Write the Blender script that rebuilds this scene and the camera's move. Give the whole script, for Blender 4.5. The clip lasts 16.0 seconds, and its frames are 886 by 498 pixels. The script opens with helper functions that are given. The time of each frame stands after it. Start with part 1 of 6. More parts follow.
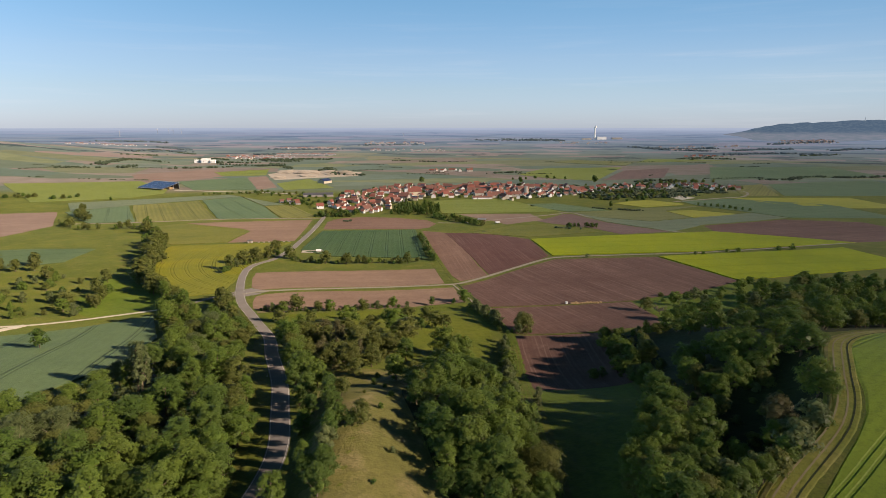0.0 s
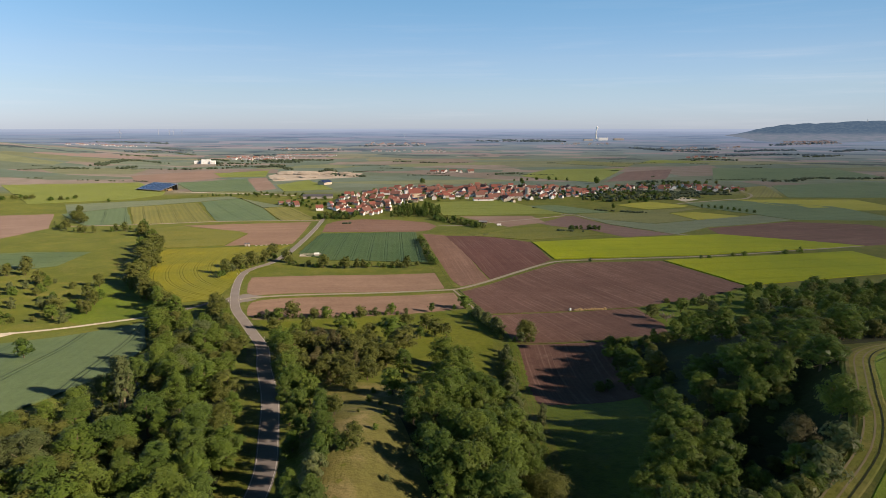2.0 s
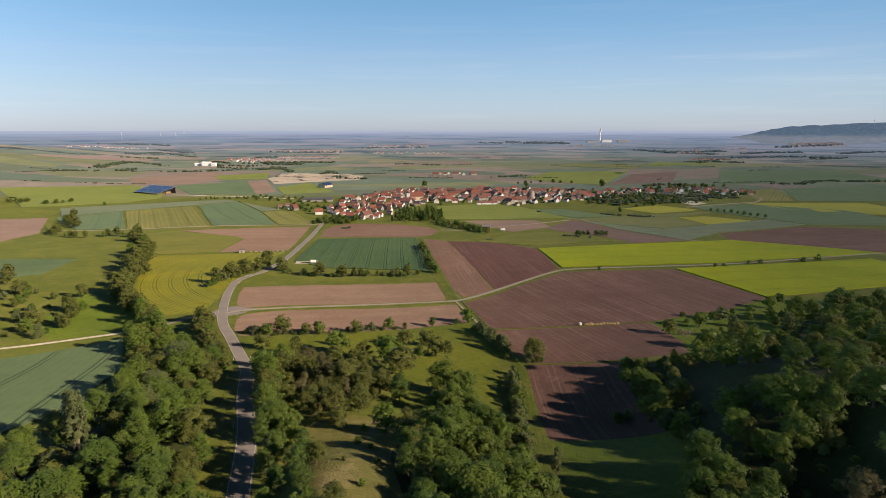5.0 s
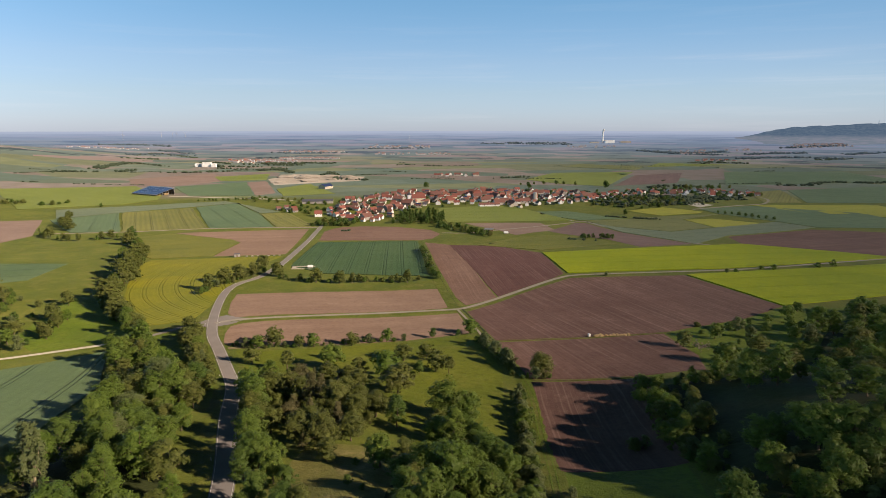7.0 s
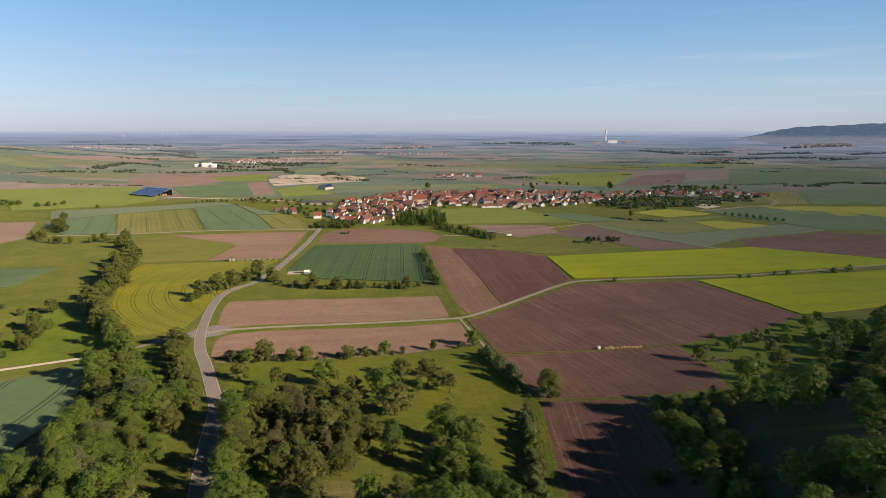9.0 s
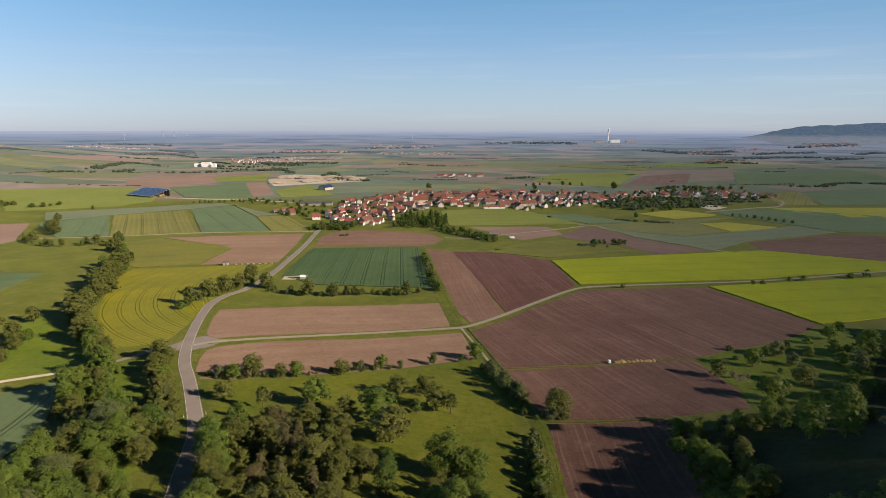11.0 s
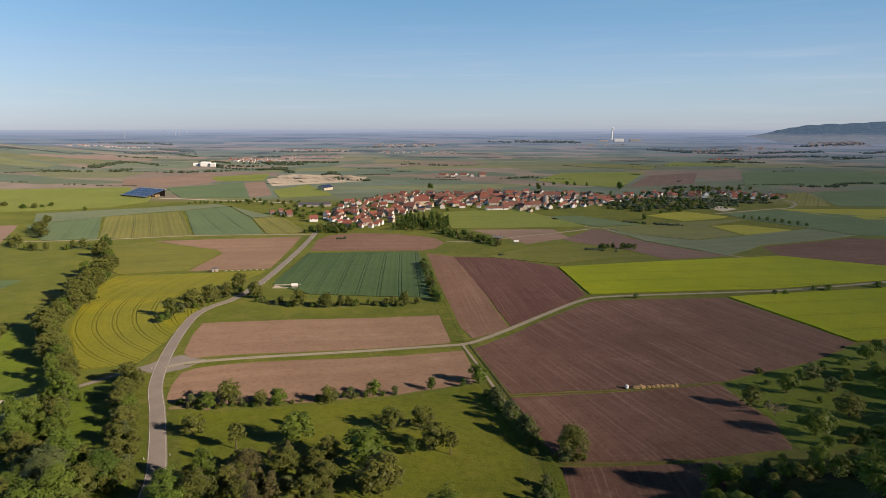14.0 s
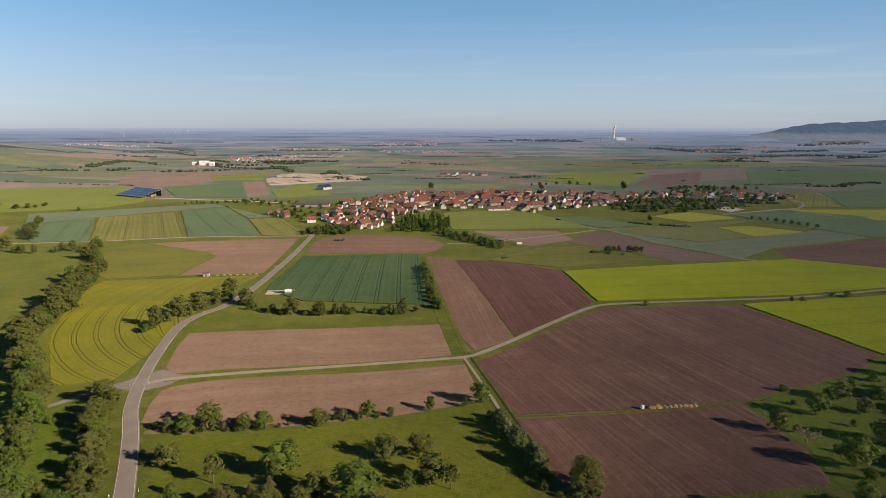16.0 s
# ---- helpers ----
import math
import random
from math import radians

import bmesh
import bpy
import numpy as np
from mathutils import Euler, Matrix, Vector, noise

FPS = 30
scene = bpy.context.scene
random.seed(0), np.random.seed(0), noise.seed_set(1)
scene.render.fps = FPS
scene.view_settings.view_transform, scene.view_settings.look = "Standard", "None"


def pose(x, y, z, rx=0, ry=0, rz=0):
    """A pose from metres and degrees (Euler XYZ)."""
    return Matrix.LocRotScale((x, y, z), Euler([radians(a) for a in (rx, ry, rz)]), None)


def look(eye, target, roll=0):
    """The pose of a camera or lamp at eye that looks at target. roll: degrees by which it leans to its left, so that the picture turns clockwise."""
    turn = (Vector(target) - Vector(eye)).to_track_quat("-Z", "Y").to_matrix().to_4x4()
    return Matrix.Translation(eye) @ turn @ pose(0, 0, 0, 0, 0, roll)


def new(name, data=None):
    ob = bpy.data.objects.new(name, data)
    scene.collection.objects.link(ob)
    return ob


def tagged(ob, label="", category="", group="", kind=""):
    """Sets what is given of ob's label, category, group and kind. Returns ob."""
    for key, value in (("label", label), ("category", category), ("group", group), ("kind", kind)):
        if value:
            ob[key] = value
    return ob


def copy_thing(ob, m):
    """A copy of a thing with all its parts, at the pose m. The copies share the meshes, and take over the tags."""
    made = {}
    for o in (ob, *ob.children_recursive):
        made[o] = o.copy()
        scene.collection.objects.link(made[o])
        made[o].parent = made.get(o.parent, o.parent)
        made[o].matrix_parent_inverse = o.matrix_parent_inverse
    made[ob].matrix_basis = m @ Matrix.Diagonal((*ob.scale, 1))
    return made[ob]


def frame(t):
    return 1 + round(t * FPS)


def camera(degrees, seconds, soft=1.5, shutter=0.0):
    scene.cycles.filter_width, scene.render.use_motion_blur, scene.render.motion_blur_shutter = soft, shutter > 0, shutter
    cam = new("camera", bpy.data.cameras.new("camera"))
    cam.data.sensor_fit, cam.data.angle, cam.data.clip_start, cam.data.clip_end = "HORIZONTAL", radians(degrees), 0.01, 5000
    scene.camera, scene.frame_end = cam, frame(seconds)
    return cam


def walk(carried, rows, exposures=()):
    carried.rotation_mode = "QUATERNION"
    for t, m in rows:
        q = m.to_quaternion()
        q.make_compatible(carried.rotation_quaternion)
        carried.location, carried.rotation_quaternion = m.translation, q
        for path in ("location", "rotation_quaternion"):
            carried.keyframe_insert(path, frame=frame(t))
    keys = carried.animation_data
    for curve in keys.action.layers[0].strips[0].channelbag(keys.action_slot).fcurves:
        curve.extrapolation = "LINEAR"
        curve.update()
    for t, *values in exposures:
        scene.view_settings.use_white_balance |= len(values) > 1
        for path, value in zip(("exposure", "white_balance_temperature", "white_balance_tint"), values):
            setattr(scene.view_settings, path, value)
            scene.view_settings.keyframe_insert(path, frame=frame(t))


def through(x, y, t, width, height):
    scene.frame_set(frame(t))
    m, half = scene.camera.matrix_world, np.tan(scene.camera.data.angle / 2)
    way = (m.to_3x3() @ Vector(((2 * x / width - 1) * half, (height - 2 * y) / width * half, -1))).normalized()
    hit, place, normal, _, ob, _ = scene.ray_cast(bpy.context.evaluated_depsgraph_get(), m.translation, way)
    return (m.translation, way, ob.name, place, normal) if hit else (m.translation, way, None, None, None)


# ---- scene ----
cam = camera(71.92, 16.0, soft=0.55)
# seconds, eye x, y, z, turn to the left and tilt in degrees
FLIGHT = (
    (0, 0.02, 0.13, 99.92, 0.323, -11.438),
    (1, 0.23, 4.14, 100.15, 0.357, -11.415),
    (2, 0.48, 9.49, 100.27, 0.423, -11.366),
    (3, 0.71, 15.80, 100.33, 0.506, -11.307),
    (4, 0.88, 22.79, 100.34, 0.598, -11.249),
    (5, 1.01, 30.24, 100.33, 0.692, -11.201),
    (6, 1.08, 37.98, 100.31, 0.786, -11.167),
    (7, 1.12, 45.89, 100.30, 0.876, -11.148),
    (8, 1.14, 53.89, 100.31, 0.964, -11.144),
    (9, 1.18, 61.95, 100.35, 1.048, -11.153),
    (10, 1.25, 70.05, 100.42, 1.130, -11.174),
    (11, 1.37, 78.21, 100.51, 1.210, -11.202),
    (12, 1.53, 86.46, 100.61, 1.289, -11.237),
    (13, 1.71, 94.83, 100.71, 1.365, -11.277),
    (14, 1.87, 103.35, 100.79, 1.436, -11.321),
    (15, 1.93, 112.05, 100.82, 1.498, -11.375),
    (16, 1.80, 120.95, 100.77, 1.541, -11.442),
)
PATH = [(t, pose(x, y, z, 90 + tilt, 0, turn)) for t, x, y, z, turn, tilt in FLIGHT]
walk(cam, PATH, [(0, 0.40, 7100, 14), (8, 0.38, 7100, 14), (16, 0.22, 7100, 14)])

# ---- world, sun, exposure ----
SUN_AZ = math.atan2(-0.45, 0.89)
SUN_EL = radians(22.8)
world = bpy.data.worlds.new("sky")
scene.world = world
world.use_nodes = True
wn, wl = world.node_tree.nodes, world.node_tree.links
sky = wn.new("ShaderNodeTexSky")
sky.sky_type = "NISHITA"
sky.sun_disc = False
sky.sun_elevation = SUN_EL
sky.sun_rotation = radians(-117)
sky.altitude = 250
sky.air_density = 1.0
sky.dust_density = 0.2
sky.ozone_density = 3.0
# the low sky turns from blue to a pale lavender haze all round the horizon
coord, split = wn.new("ShaderNodeTexCoord"), wn.new("ShaderNodeSeparateXYZ")
wl.new(coord.outputs["Generated"], split.inputs[0])
fade = wn.new("ShaderNodeMapRange")
fade.inputs[1].default_value, fade.inputs[2].default_value = 0.0, 0.34
wl.new(split.outputs[2], fade.inputs[0])
tone = wn.new("ShaderNodeValToRGB")
tone.color_ramp.elements.new(0.16)
tone.color_ramp.elements.new(0.3)
tone.color_ramp.elements.new(0.65)
for stop, place, rgb in zip(tone.color_ramp.elements, (0.0, 0.16, 0.3, 0.65, 1.0), ((0.41, 0.52, 0.90), (0.50, 0.565, 0.755), (0.55, 0.615, 0.75), (0.46, 0.705, 0.79), (0.46, 0.75, 0.78))):
    stop.position, stop.color = place, (*rgb, 1)
wl.new(fade.outputs[0], tone.inputs[0])
tinted = wn.new("ShaderNodeMix")
tinted.data_type, tinted.blend_type = "RGBA", "MULTIPLY"
tinted.inputs[0].default_value = 1.0
wl.new(sky.outputs[0], tinted.inputs[6])
wl.new(tone.outputs[0], tinted.inputs[7])


def sky_math(op, a, b):
    m = wn.new("ShaderNodeMath")
    m.operation, m.use_clamp = op, op == "MINIMUM"
    for i, v in enumerate((a, b)):
        if isinstance(v, float):
            m.inputs[i].default_value = v
        else:
            wl.new(v, m.inputs[i])
    return m.outputs[0]


stretch = wn.new("ShaderNodeMapping")
stretch.inputs["Scale"].default_value = (2.2, 2.2, 46.0)
wl.new(coord.outputs["Generated"], stretch.inputs[0])
wisps = wn.new("ShaderNodeTexNoise")
wisps.inputs["Scale"].default_value, wisps.inputs["Detail"].default_value, wisps.inputs["Roughness"].default_value = 1.6, 6.0, 0.62
wl.new(stretch.outputs[0], wisps.inputs["Vector"])
veil = wn.new("ShaderNodeMapRange")
veil.inputs[1].default_value, veil.inputs[2].default_value, veil.inputs[4].default_value = 0.54, 0.85, 0.2
wl.new(wisps.outputs["Fac"], veil.inputs[0])
low = wn.new("ShaderNodeMapRange")
low.inputs[1].default_value, low.inputs[2].default_value = 0.22, 0.05
wl.new(split.outputs[2], low.inputs[0])
cloudy = wn.new("ShaderNodeMix")
cloudy.data_type = "RGBA"
cloudy.inputs[7].default_value = (8.0, 8.6, 9.6, 1)


def window(value, a, b, c, d):
    up, down = wn.new("ShaderNodeMapRange"), wn.new("ShaderNodeMapRange")
    for node, lo, hi in ((up, a, b), (down, d, c)):
        node.interpolation_type = "SMOOTHSTEP"
        node.inputs[1].default_value, node.inputs[2].default_value = lo, hi
        wl.new(value, node.inputs[0])
    return sky_math("MULTIPLY", up.outputs[0], down.outputs[0])


# a thin cirrus streak low over the far hill, and a broader faint one below it
streak = sky_math("MULTIPLY", window(split.outputs[0], 0.28, 0.36, 0.46, 0.55), window(split.outputs[2], 0.090, 0.097, 0.100, 0.107))
broad = sky_math("MULTIPLY", window(split.outputs[0], 0.36, 0.52, 0.60, 0.75), window(split.outputs[2], 0.045, 0.062, 0.070, 0.085))
fine_wisp = wn.new("ShaderNodeMapRange")
fine_wisp.inputs[1].default_value, fine_wisp.inputs[2].default_value = 0.36, 0.6
wl.new(wisps.outputs["Fac"], fine_wisp.inputs[0])
cirrus = sky_math("MULTIPLY", sky_math("ADD", sky_math("MULTIPLY", streak, 0.2), sky_math("MULTIPLY", broad, 0.12)), fine_wisp.outputs[0])
veiled = sky_math("ADD", sky_math("MULTIPLY", veil.outputs[0], low.outputs[0]), cirrus)
wl.new(veiled, cloudy.inputs[0])
even = wn.new("ShaderNodeMapRange")
even.inputs[1].default_value, even.inputs[2].default_value = -0.65, 0.65
even.inputs[3].default_value, even.inputs[4].default_value = 2.5, 1.16
wl.new(split.outputs[0], even.inputs[0])
deep = wn.new("ShaderNodeMapRange")
deep.inputs[1].default_value, deep.inputs[2].default_value = 0.21, 0.55
deep.inputs[3].default_value, deep.inputs[4].default_value = 1.0, 0.2
wl.new(split.outputs[2], deep.inputs[0])
evened = wn.new("ShaderNodeVectorMath")
evened.operation = "SCALE"
wl.new(tinted.outputs[2], evened.inputs[0])
wl.new(sky_math("MULTIPLY", even.outputs[0], deep.outputs[0]), evened.inputs["Scale"])
wl.new(evened.outputs[0], cloudy.inputs[6])
wl.new(cloudy.outputs[2], wn["Background"].inputs[0])
wn["Background"].inputs[1].default_value = 0.077
sun_data = bpy.data.lights.new("sun", "SUN")
sun_data.energy = 5.0
sun_data.angle = radians(0.6)
sun_data.color = (1.0, 0.865, 0.735)
sun = new("sun", sun_data)
sun_dir = Vector((math.cos(SUN_AZ) * math.cos(SUN_EL), math.sin(SUN_AZ) * math.cos(SUN_EL), math.sin(SUN_EL)))
sun.matrix_world = look(sun_dir * 400, (0, 0, 0))


# ---- terrain ----
def smooth(a, b, x):
    u = min(max((x - a) / (b - a), 0.0), 1.0)
    return u * u * (3 - 2 * u)


def bump(x, y, cx, cy, sx, sy, amp):
    return amp * math.exp(-0.5 * (((x - cx) / sx) ** 2 + ((y - cy) / sy) ** 2))


BANK = ((60, 20), (86, 45), (100, 56.5), (109, 64.5), (115.2, 73), (121, 79.6), (128.6, 86.8), (134.1, 90.4), (144.7, 96.6), (158.9, 104.2), (175, 110.6), (190, 116))


def bank_x(y):
    """The edge of the hill field over the wood, at one y."""
    y = min(max(y, 60), 190)
    for (ya, xa), (yb, xb) in zip(BANK, BANK[1:]):
        if ya <= y <= yb:
            return xa + (xb - xa) * (y - ya) / (yb - ya)


def hollow(x, y):
    """Depth of the wooded hollow under the bank of the hill field, and of the road under its terrace."""
    deep = 0.0
    if 110 < y < 185 and 50 < x < 112:
        d = (bank_x(y) - x) * 0.82
        deep = 4.6 * smooth(0.3, 7.5, d) * smooth(36, 14, d) * smooth(111, 126, y) * smooth(184, 164, y)
    if 85 < y < 165 and -34 < x < -6:
        edge = -24.5 - 0.1 * (y - 105)
        deep -= 2.4 * smooth(edge - 4.5, edge + 0.5, x) * smooth(-6, edge + 4, x) * smooth(85, 98, y) * smooth(165, 138, y)
    return deep


def ground_z(x, y):
    """Slope in front, village plain, land that climbs gently to the far horizon, hills at both sides."""
    z = -14.0 + 27.4 / (1.0 + math.exp(min((y - 224.0) / 39.6, 60.0))) + 18.0 * smooth(850.0, 350.0, y)
    edge = bank_x(y)
    z += 12.5 * smooth(52, 112, x if x < edge or y > 190 else edge + 0.25 * (x - edge)) * smooth(285, 165, y) + bump(x, y, 38, 208, 34, 34, -10) + bump(x, y, -195, 260, 62, 85, -4.5)
    z += bump(x, y, -105, 328, 42, 42, 4.0) + bump(x, y, 0, 400, 70, 55, -3.0) + bump(x, y, 60, 1000, 420, 160, 3)
    z += bump(x, y, -15, 128, 13, 30, 5.0) + bump(x, y, 22, 125, 14, 35, -4.0) - hollow(x, y)
    z += 96.0 * smooth(2300, 5200, math.hypot(x, y))
    z += bump(x, y, -1650, 1750, 330, 500, 80)
    return z


# ---- materials ----
class Nodes:
    """A small wrapper that chains shader nodes."""

    def __init__(self, name, roughness=0.8):
        self.mat = bpy.data.materials.new(name)
        self.mat.use_nodes = True
        self.n, self.l = self.mat.node_tree.nodes, self.mat.node_tree.links
        self.bsdf = self.n["Principled BSDF"]
        self.bsdf.inputs["Roughness"].default_value = roughness
        self.bsdf.inputs["Specular IOR Level"].default_value = 0.2
        self.bsdf.inputs["Diffuse Roughness"].default_value = 1.0

    def put(self, socket, value):
        if isinstance(value, bpy.types.NodeSocket):
            self.l.new(value, socket)
        elif value is not None:
            socket.default_value = value

    def math(self, op, a, b=None, c=None, clamp=False):
        m = self.n.new("ShaderNodeMath")
        m.operation, m.use_clamp = op, clamp
        for i, v in enumerate((a, b, c)):
            self.put(m.inputs[i], v)
        return m.outputs[0]

    def noise(self, scale, vector=None, detail=4.0, rough=0.6, distortion=0.0):
        t = self.n.new("ShaderNodeTexNoise")
        t.inputs["Scale"].default_value, t.inputs["Detail"].default_value = scale, detail
        t.inputs["Roughness"].default_value, t.inputs["Distortion"].default_value = rough, distortion
        self.put(t.inputs["Vector"], vector if vector is not None else self.place())
        return t.outputs["Fac"]

    def place(self):
        g = self.n.new("ShaderNodeNewGeometry")
        return g.outputs["Position"]

    def uv(self):
        s = self.n.new("ShaderNodeSeparateXYZ")
        self.l.new(self.n.new("ShaderNodeTexCoord").outputs["UV"], s.inputs[0])
        return s.outputs[0], s.outputs[1]

    def mix(self, f, a, b, mode="MIX"):
        m = self.n.new("ShaderNodeMix")
        m.data_type, m.blend_type = "RGBA", mode
        self.put(m.inputs[0], f)
        self.put(m.inputs[6], (*a, 1) if isinstance(a, tuple) else a)
        self.put(m.inputs[7], (*b, 1) if isinstance(b, tuple) else b)
        return m.outputs[2]

    def span(self, v, a, b, lo=0.0, hi=1.0):
        m = self.n.new("ShaderNodeMapRange")
        m.interpolation_type = "SMOOTHSTEP"
        self.put(m.inputs[0], v)
        for i, x in enumerate((a, b, lo, hi)):
            m.inputs[i + 1].default_value = x
        return m.outputs[0]

    def bump(self, height, strength, distance):
        b = self.n.new("ShaderNodeBump")
        b.inputs["Strength"].default_value, b.inputs["Distance"].default_value = strength, distance
        self.put(b.inputs["Height"], height)
        self.l.new(b.outputs[0], self.bsdf.inputs["Normal"])

    def done(self, color):
        self.put(self.bsdf.inputs["Base Color"], (*color, 1) if isinstance(color, tuple) else color)
        return self.mat


def shade(c, k):
    return tuple(v * k for v in c)


def meadow_material(name, low, high, dry, dry_amount=0.5):
    m = Nodes(name, 0.85)
    big, mid, fine = m.noise(0.018, detail=5), m.noise(0.12, detail=5), m.noise(1.6, detail=3)
    c = m.mix(m.span(big, 0.35, 0.65), low, high)
    c = m.mix(m.math("MULTIPLY", m.span(mid, 0.48, 0.7), dry_amount), c, dry)
    c = m.mix(m.span(fine, 0.3, 0.75, 0.0, 0.35), c, m.mix(0.5, c, (0.03, 0.05, 0.012)))
    c = m.mix(m.span(m.noise(0.45, detail=5, rough=0.7), 0.42, 0.66, 0.0, 0.42), c, shade(low, 0.5))
    m.bump(m.math("ADD", fine, m.math("MULTIPLY", mid, 2.0)), 0.6, 0.4)
    return m.done(c)


def crop_material(name, low, high, tram=18.0, tram_dark=0.55, row=3.0, row_dark=0.12, patches=None, sprays=0.0):
    """Standing crop: drill rows and paired wheel tracks along v, broad uneven growth."""
    m = Nodes(name, 0.75)
    u, v = m.uv()
    big, mid, fine = m.noise(0.012, detail=4), m.noise(0.1, detail=4, distortion=0.4), m.noise(2.2, detail=3)
    c = m.mix(m.span(m.math("ADD", m.math("MULTIPLY", big, 0.7), m.math("MULTIPLY", mid, 0.3)), 0.36, 0.62), low, high)
    if patches:
        c = m.mix(m.span(m.noise(0.03, detail=5, distortion=0.8), 0.52, 0.7, 0.0, 0.6), c, patches)
    wob = m.math("ADD", u, m.math("MULTIPLY", m.math("SUBTRACT", m.noise(0.02, detail=2), 0.5), 1.1))
    rows = m.math("SINE", m.math("MULTIPLY", wob, 2 * math.pi / row))
    c = m.mix(m.span(rows, -1.0, 1.0, 0.0, row_dark), c, m.mix(0.8, c, shade(low, 0.3)))
    t = m.math("MULTIPLY", m.math("ABSOLUTE", m.math("SUBTRACT", m.math("FRACT", m.math("DIVIDE", wob, tram)), 0.5)), tram)
    lane = m.math("MULTIPLY", m.span(m.math("ABSOLUTE", m.math("SUBTRACT", t, 1.0)), 0.55, 0.2), m.span(mid, 0.3, 0.5, 0.35, 1.0))
    c = m.mix(m.math("MULTIPLY", lane, tram_dark), c, shade(low, 0.25))
    c = m.mix(m.span(fine, 0.3, 0.7, 0.0, 0.3), c, m.mix(0.5, c, shade(low, 0.4)))
    c = m.mix(m.span(m.noise(0.6, detail=4, rough=0.7), 0.45, 0.68, 0.0, 0.35), c, shade(low, 0.5))
    m.bump(m.math("SUBTRACT", m.math("ADD", fine, mid), m.math("MULTIPLY", lane, 1.5)), 0.6, 0.35)
    return m.done(c)


def soil_material(name, low, high, row=0.9, band=12.0, stripe=0.35, pale=(0.30, 0.22, 0.18)):
    """Tilled soil: fine harrow rows, broader passes, pale dry clods."""
    m = Nodes(name, 0.95)
    u, v = m.uv()
    big, mid, fine = m.noise(0.010, detail=5), m.noise(0.09, detail=5), m.noise(1.3, detail=4)
    wob = m.math("ADD", u, m.math("MULTIPLY", m.math("SUBTRACT", m.noise(0.03, detail=2), 0.5), 1.5))
    c = m.mix(m.span(m.math("ADD", m.math("MULTIPLY", big, 0.65), m.math("MULTIPLY", mid, 0.35)), 0.36, 0.64), low, high)
    lines = m.noise(1.0, m.uv_lines(wob, v, 1.0 / row, 0.012), detail=3)
    passes = m.noise(1.0, m.uv_lines(wob, v, 1.0 / band, 0.002), detail=2)
    c = m.mix(m.span(passes, 0.35, 0.65, 0.0, 0.35), c, shade(low, 0.8))
    c = m.mix(m.span(lines, 0.5, 0.7, 0.0, stripe), c, pale)
    c = m.mix(m.span(lines, 0.5, 0.3, 0.0, stripe), c, shade(low, 0.6))
    c = m.mix(m.span(fine, 0.55, 0.8, 0.0, 0.4), c, pale)
    c = m.mix(m.span(mid, 0.62, 0.8, 0.0, 0.25), c, pale)
    c = m.mix(m.span(m.noise(0.5, detail=5, rough=0.7), 0.45, 0.68, 0.0, 0.4), c, shade(low, 0.6))
    m.bump(m.math("ADD", fine, lines), 0.5, 0.2)
    return m.done(c)


def uv_lines(self, u, v, su, sv):
    k = self.n.new("ShaderNodeCombineXYZ")
    self.put(k.inputs[0], self.math("MULTIPLY", u, su))
    self.put(k.inputs[1], self.math("MULTIPLY", v, sv))
    return k.outputs[0]


Nodes.uv_lines = uv_lines


def plain_material(name, color, roughness=0.7, amount=0.25, scale=0.6, metallic=0.0, by_object=0.0):
    m = Nodes(name, roughness)
    m.bsdf.inputs["Metallic"].default_value = metallic
    c = m.mix(m.span(m.noise(scale, detail=5), 0.3, 0.7, 0.0, amount), color, shade(color, 0.55))
    c = m.mix(m.span(m.noise(scale * 9, detail=3), 0.35, 0.7, 0.0, amount * 0.6), c, shade(color, 0.7))
    if by_object:
        r = m.n.new("ShaderNodeObjectInfo").outputs["Random"]
        c = m.mix(m.math("MULTIPLY", r, by_object), c, shade(color, 0.35))
    return m.done(c)


def leaf_material(name, low, high, tint=(0.12, 0.10, 0.02), through=0.28):
    """Leaves: each spray and each tree has its own green; some light shines through."""
    m = Nodes(name, 0.55)
    g, o = m.n.new("ShaderNodeNewGeometry"), m.n.new("ShaderNodeObjectInfo")
    c = m.mix(g.outputs["Random Per Island"], low, high)
    c = m.mix(m.span(m.noise(0.55, detail=3), 0.38, 0.62, 0.0, 0.55), c, shade(low, 0.75))
    c = m.mix(m.span(o.outputs["Random"], 0.0, 1.0, 0.0, 0.3), c, tint)
    r2 = m.math("FRACT", m.math("MULTIPLY", o.outputs["Random"], 37.7))
    c = m.mix(m.math("MULTIPLY", r2, 0.35), c, shade(low, 0.7))
    mat = m.done(c)
    tr = m.n.new("ShaderNodeBsdfTranslucent")
    m.l.new(m.mix(0.5, c, high), tr.inputs[0])
    mixer = m.n.new("ShaderNodeMixShader")
    mixer.inputs[0].default_value = through
    m.l.new(m.bsdf.outputs[0], mixer.inputs[1])
    m.l.new(tr.outputs[0], mixer.inputs[2])
    m.l.new(mixer.outputs[0], m.n["Material Output"].inputs[0])
    return mat


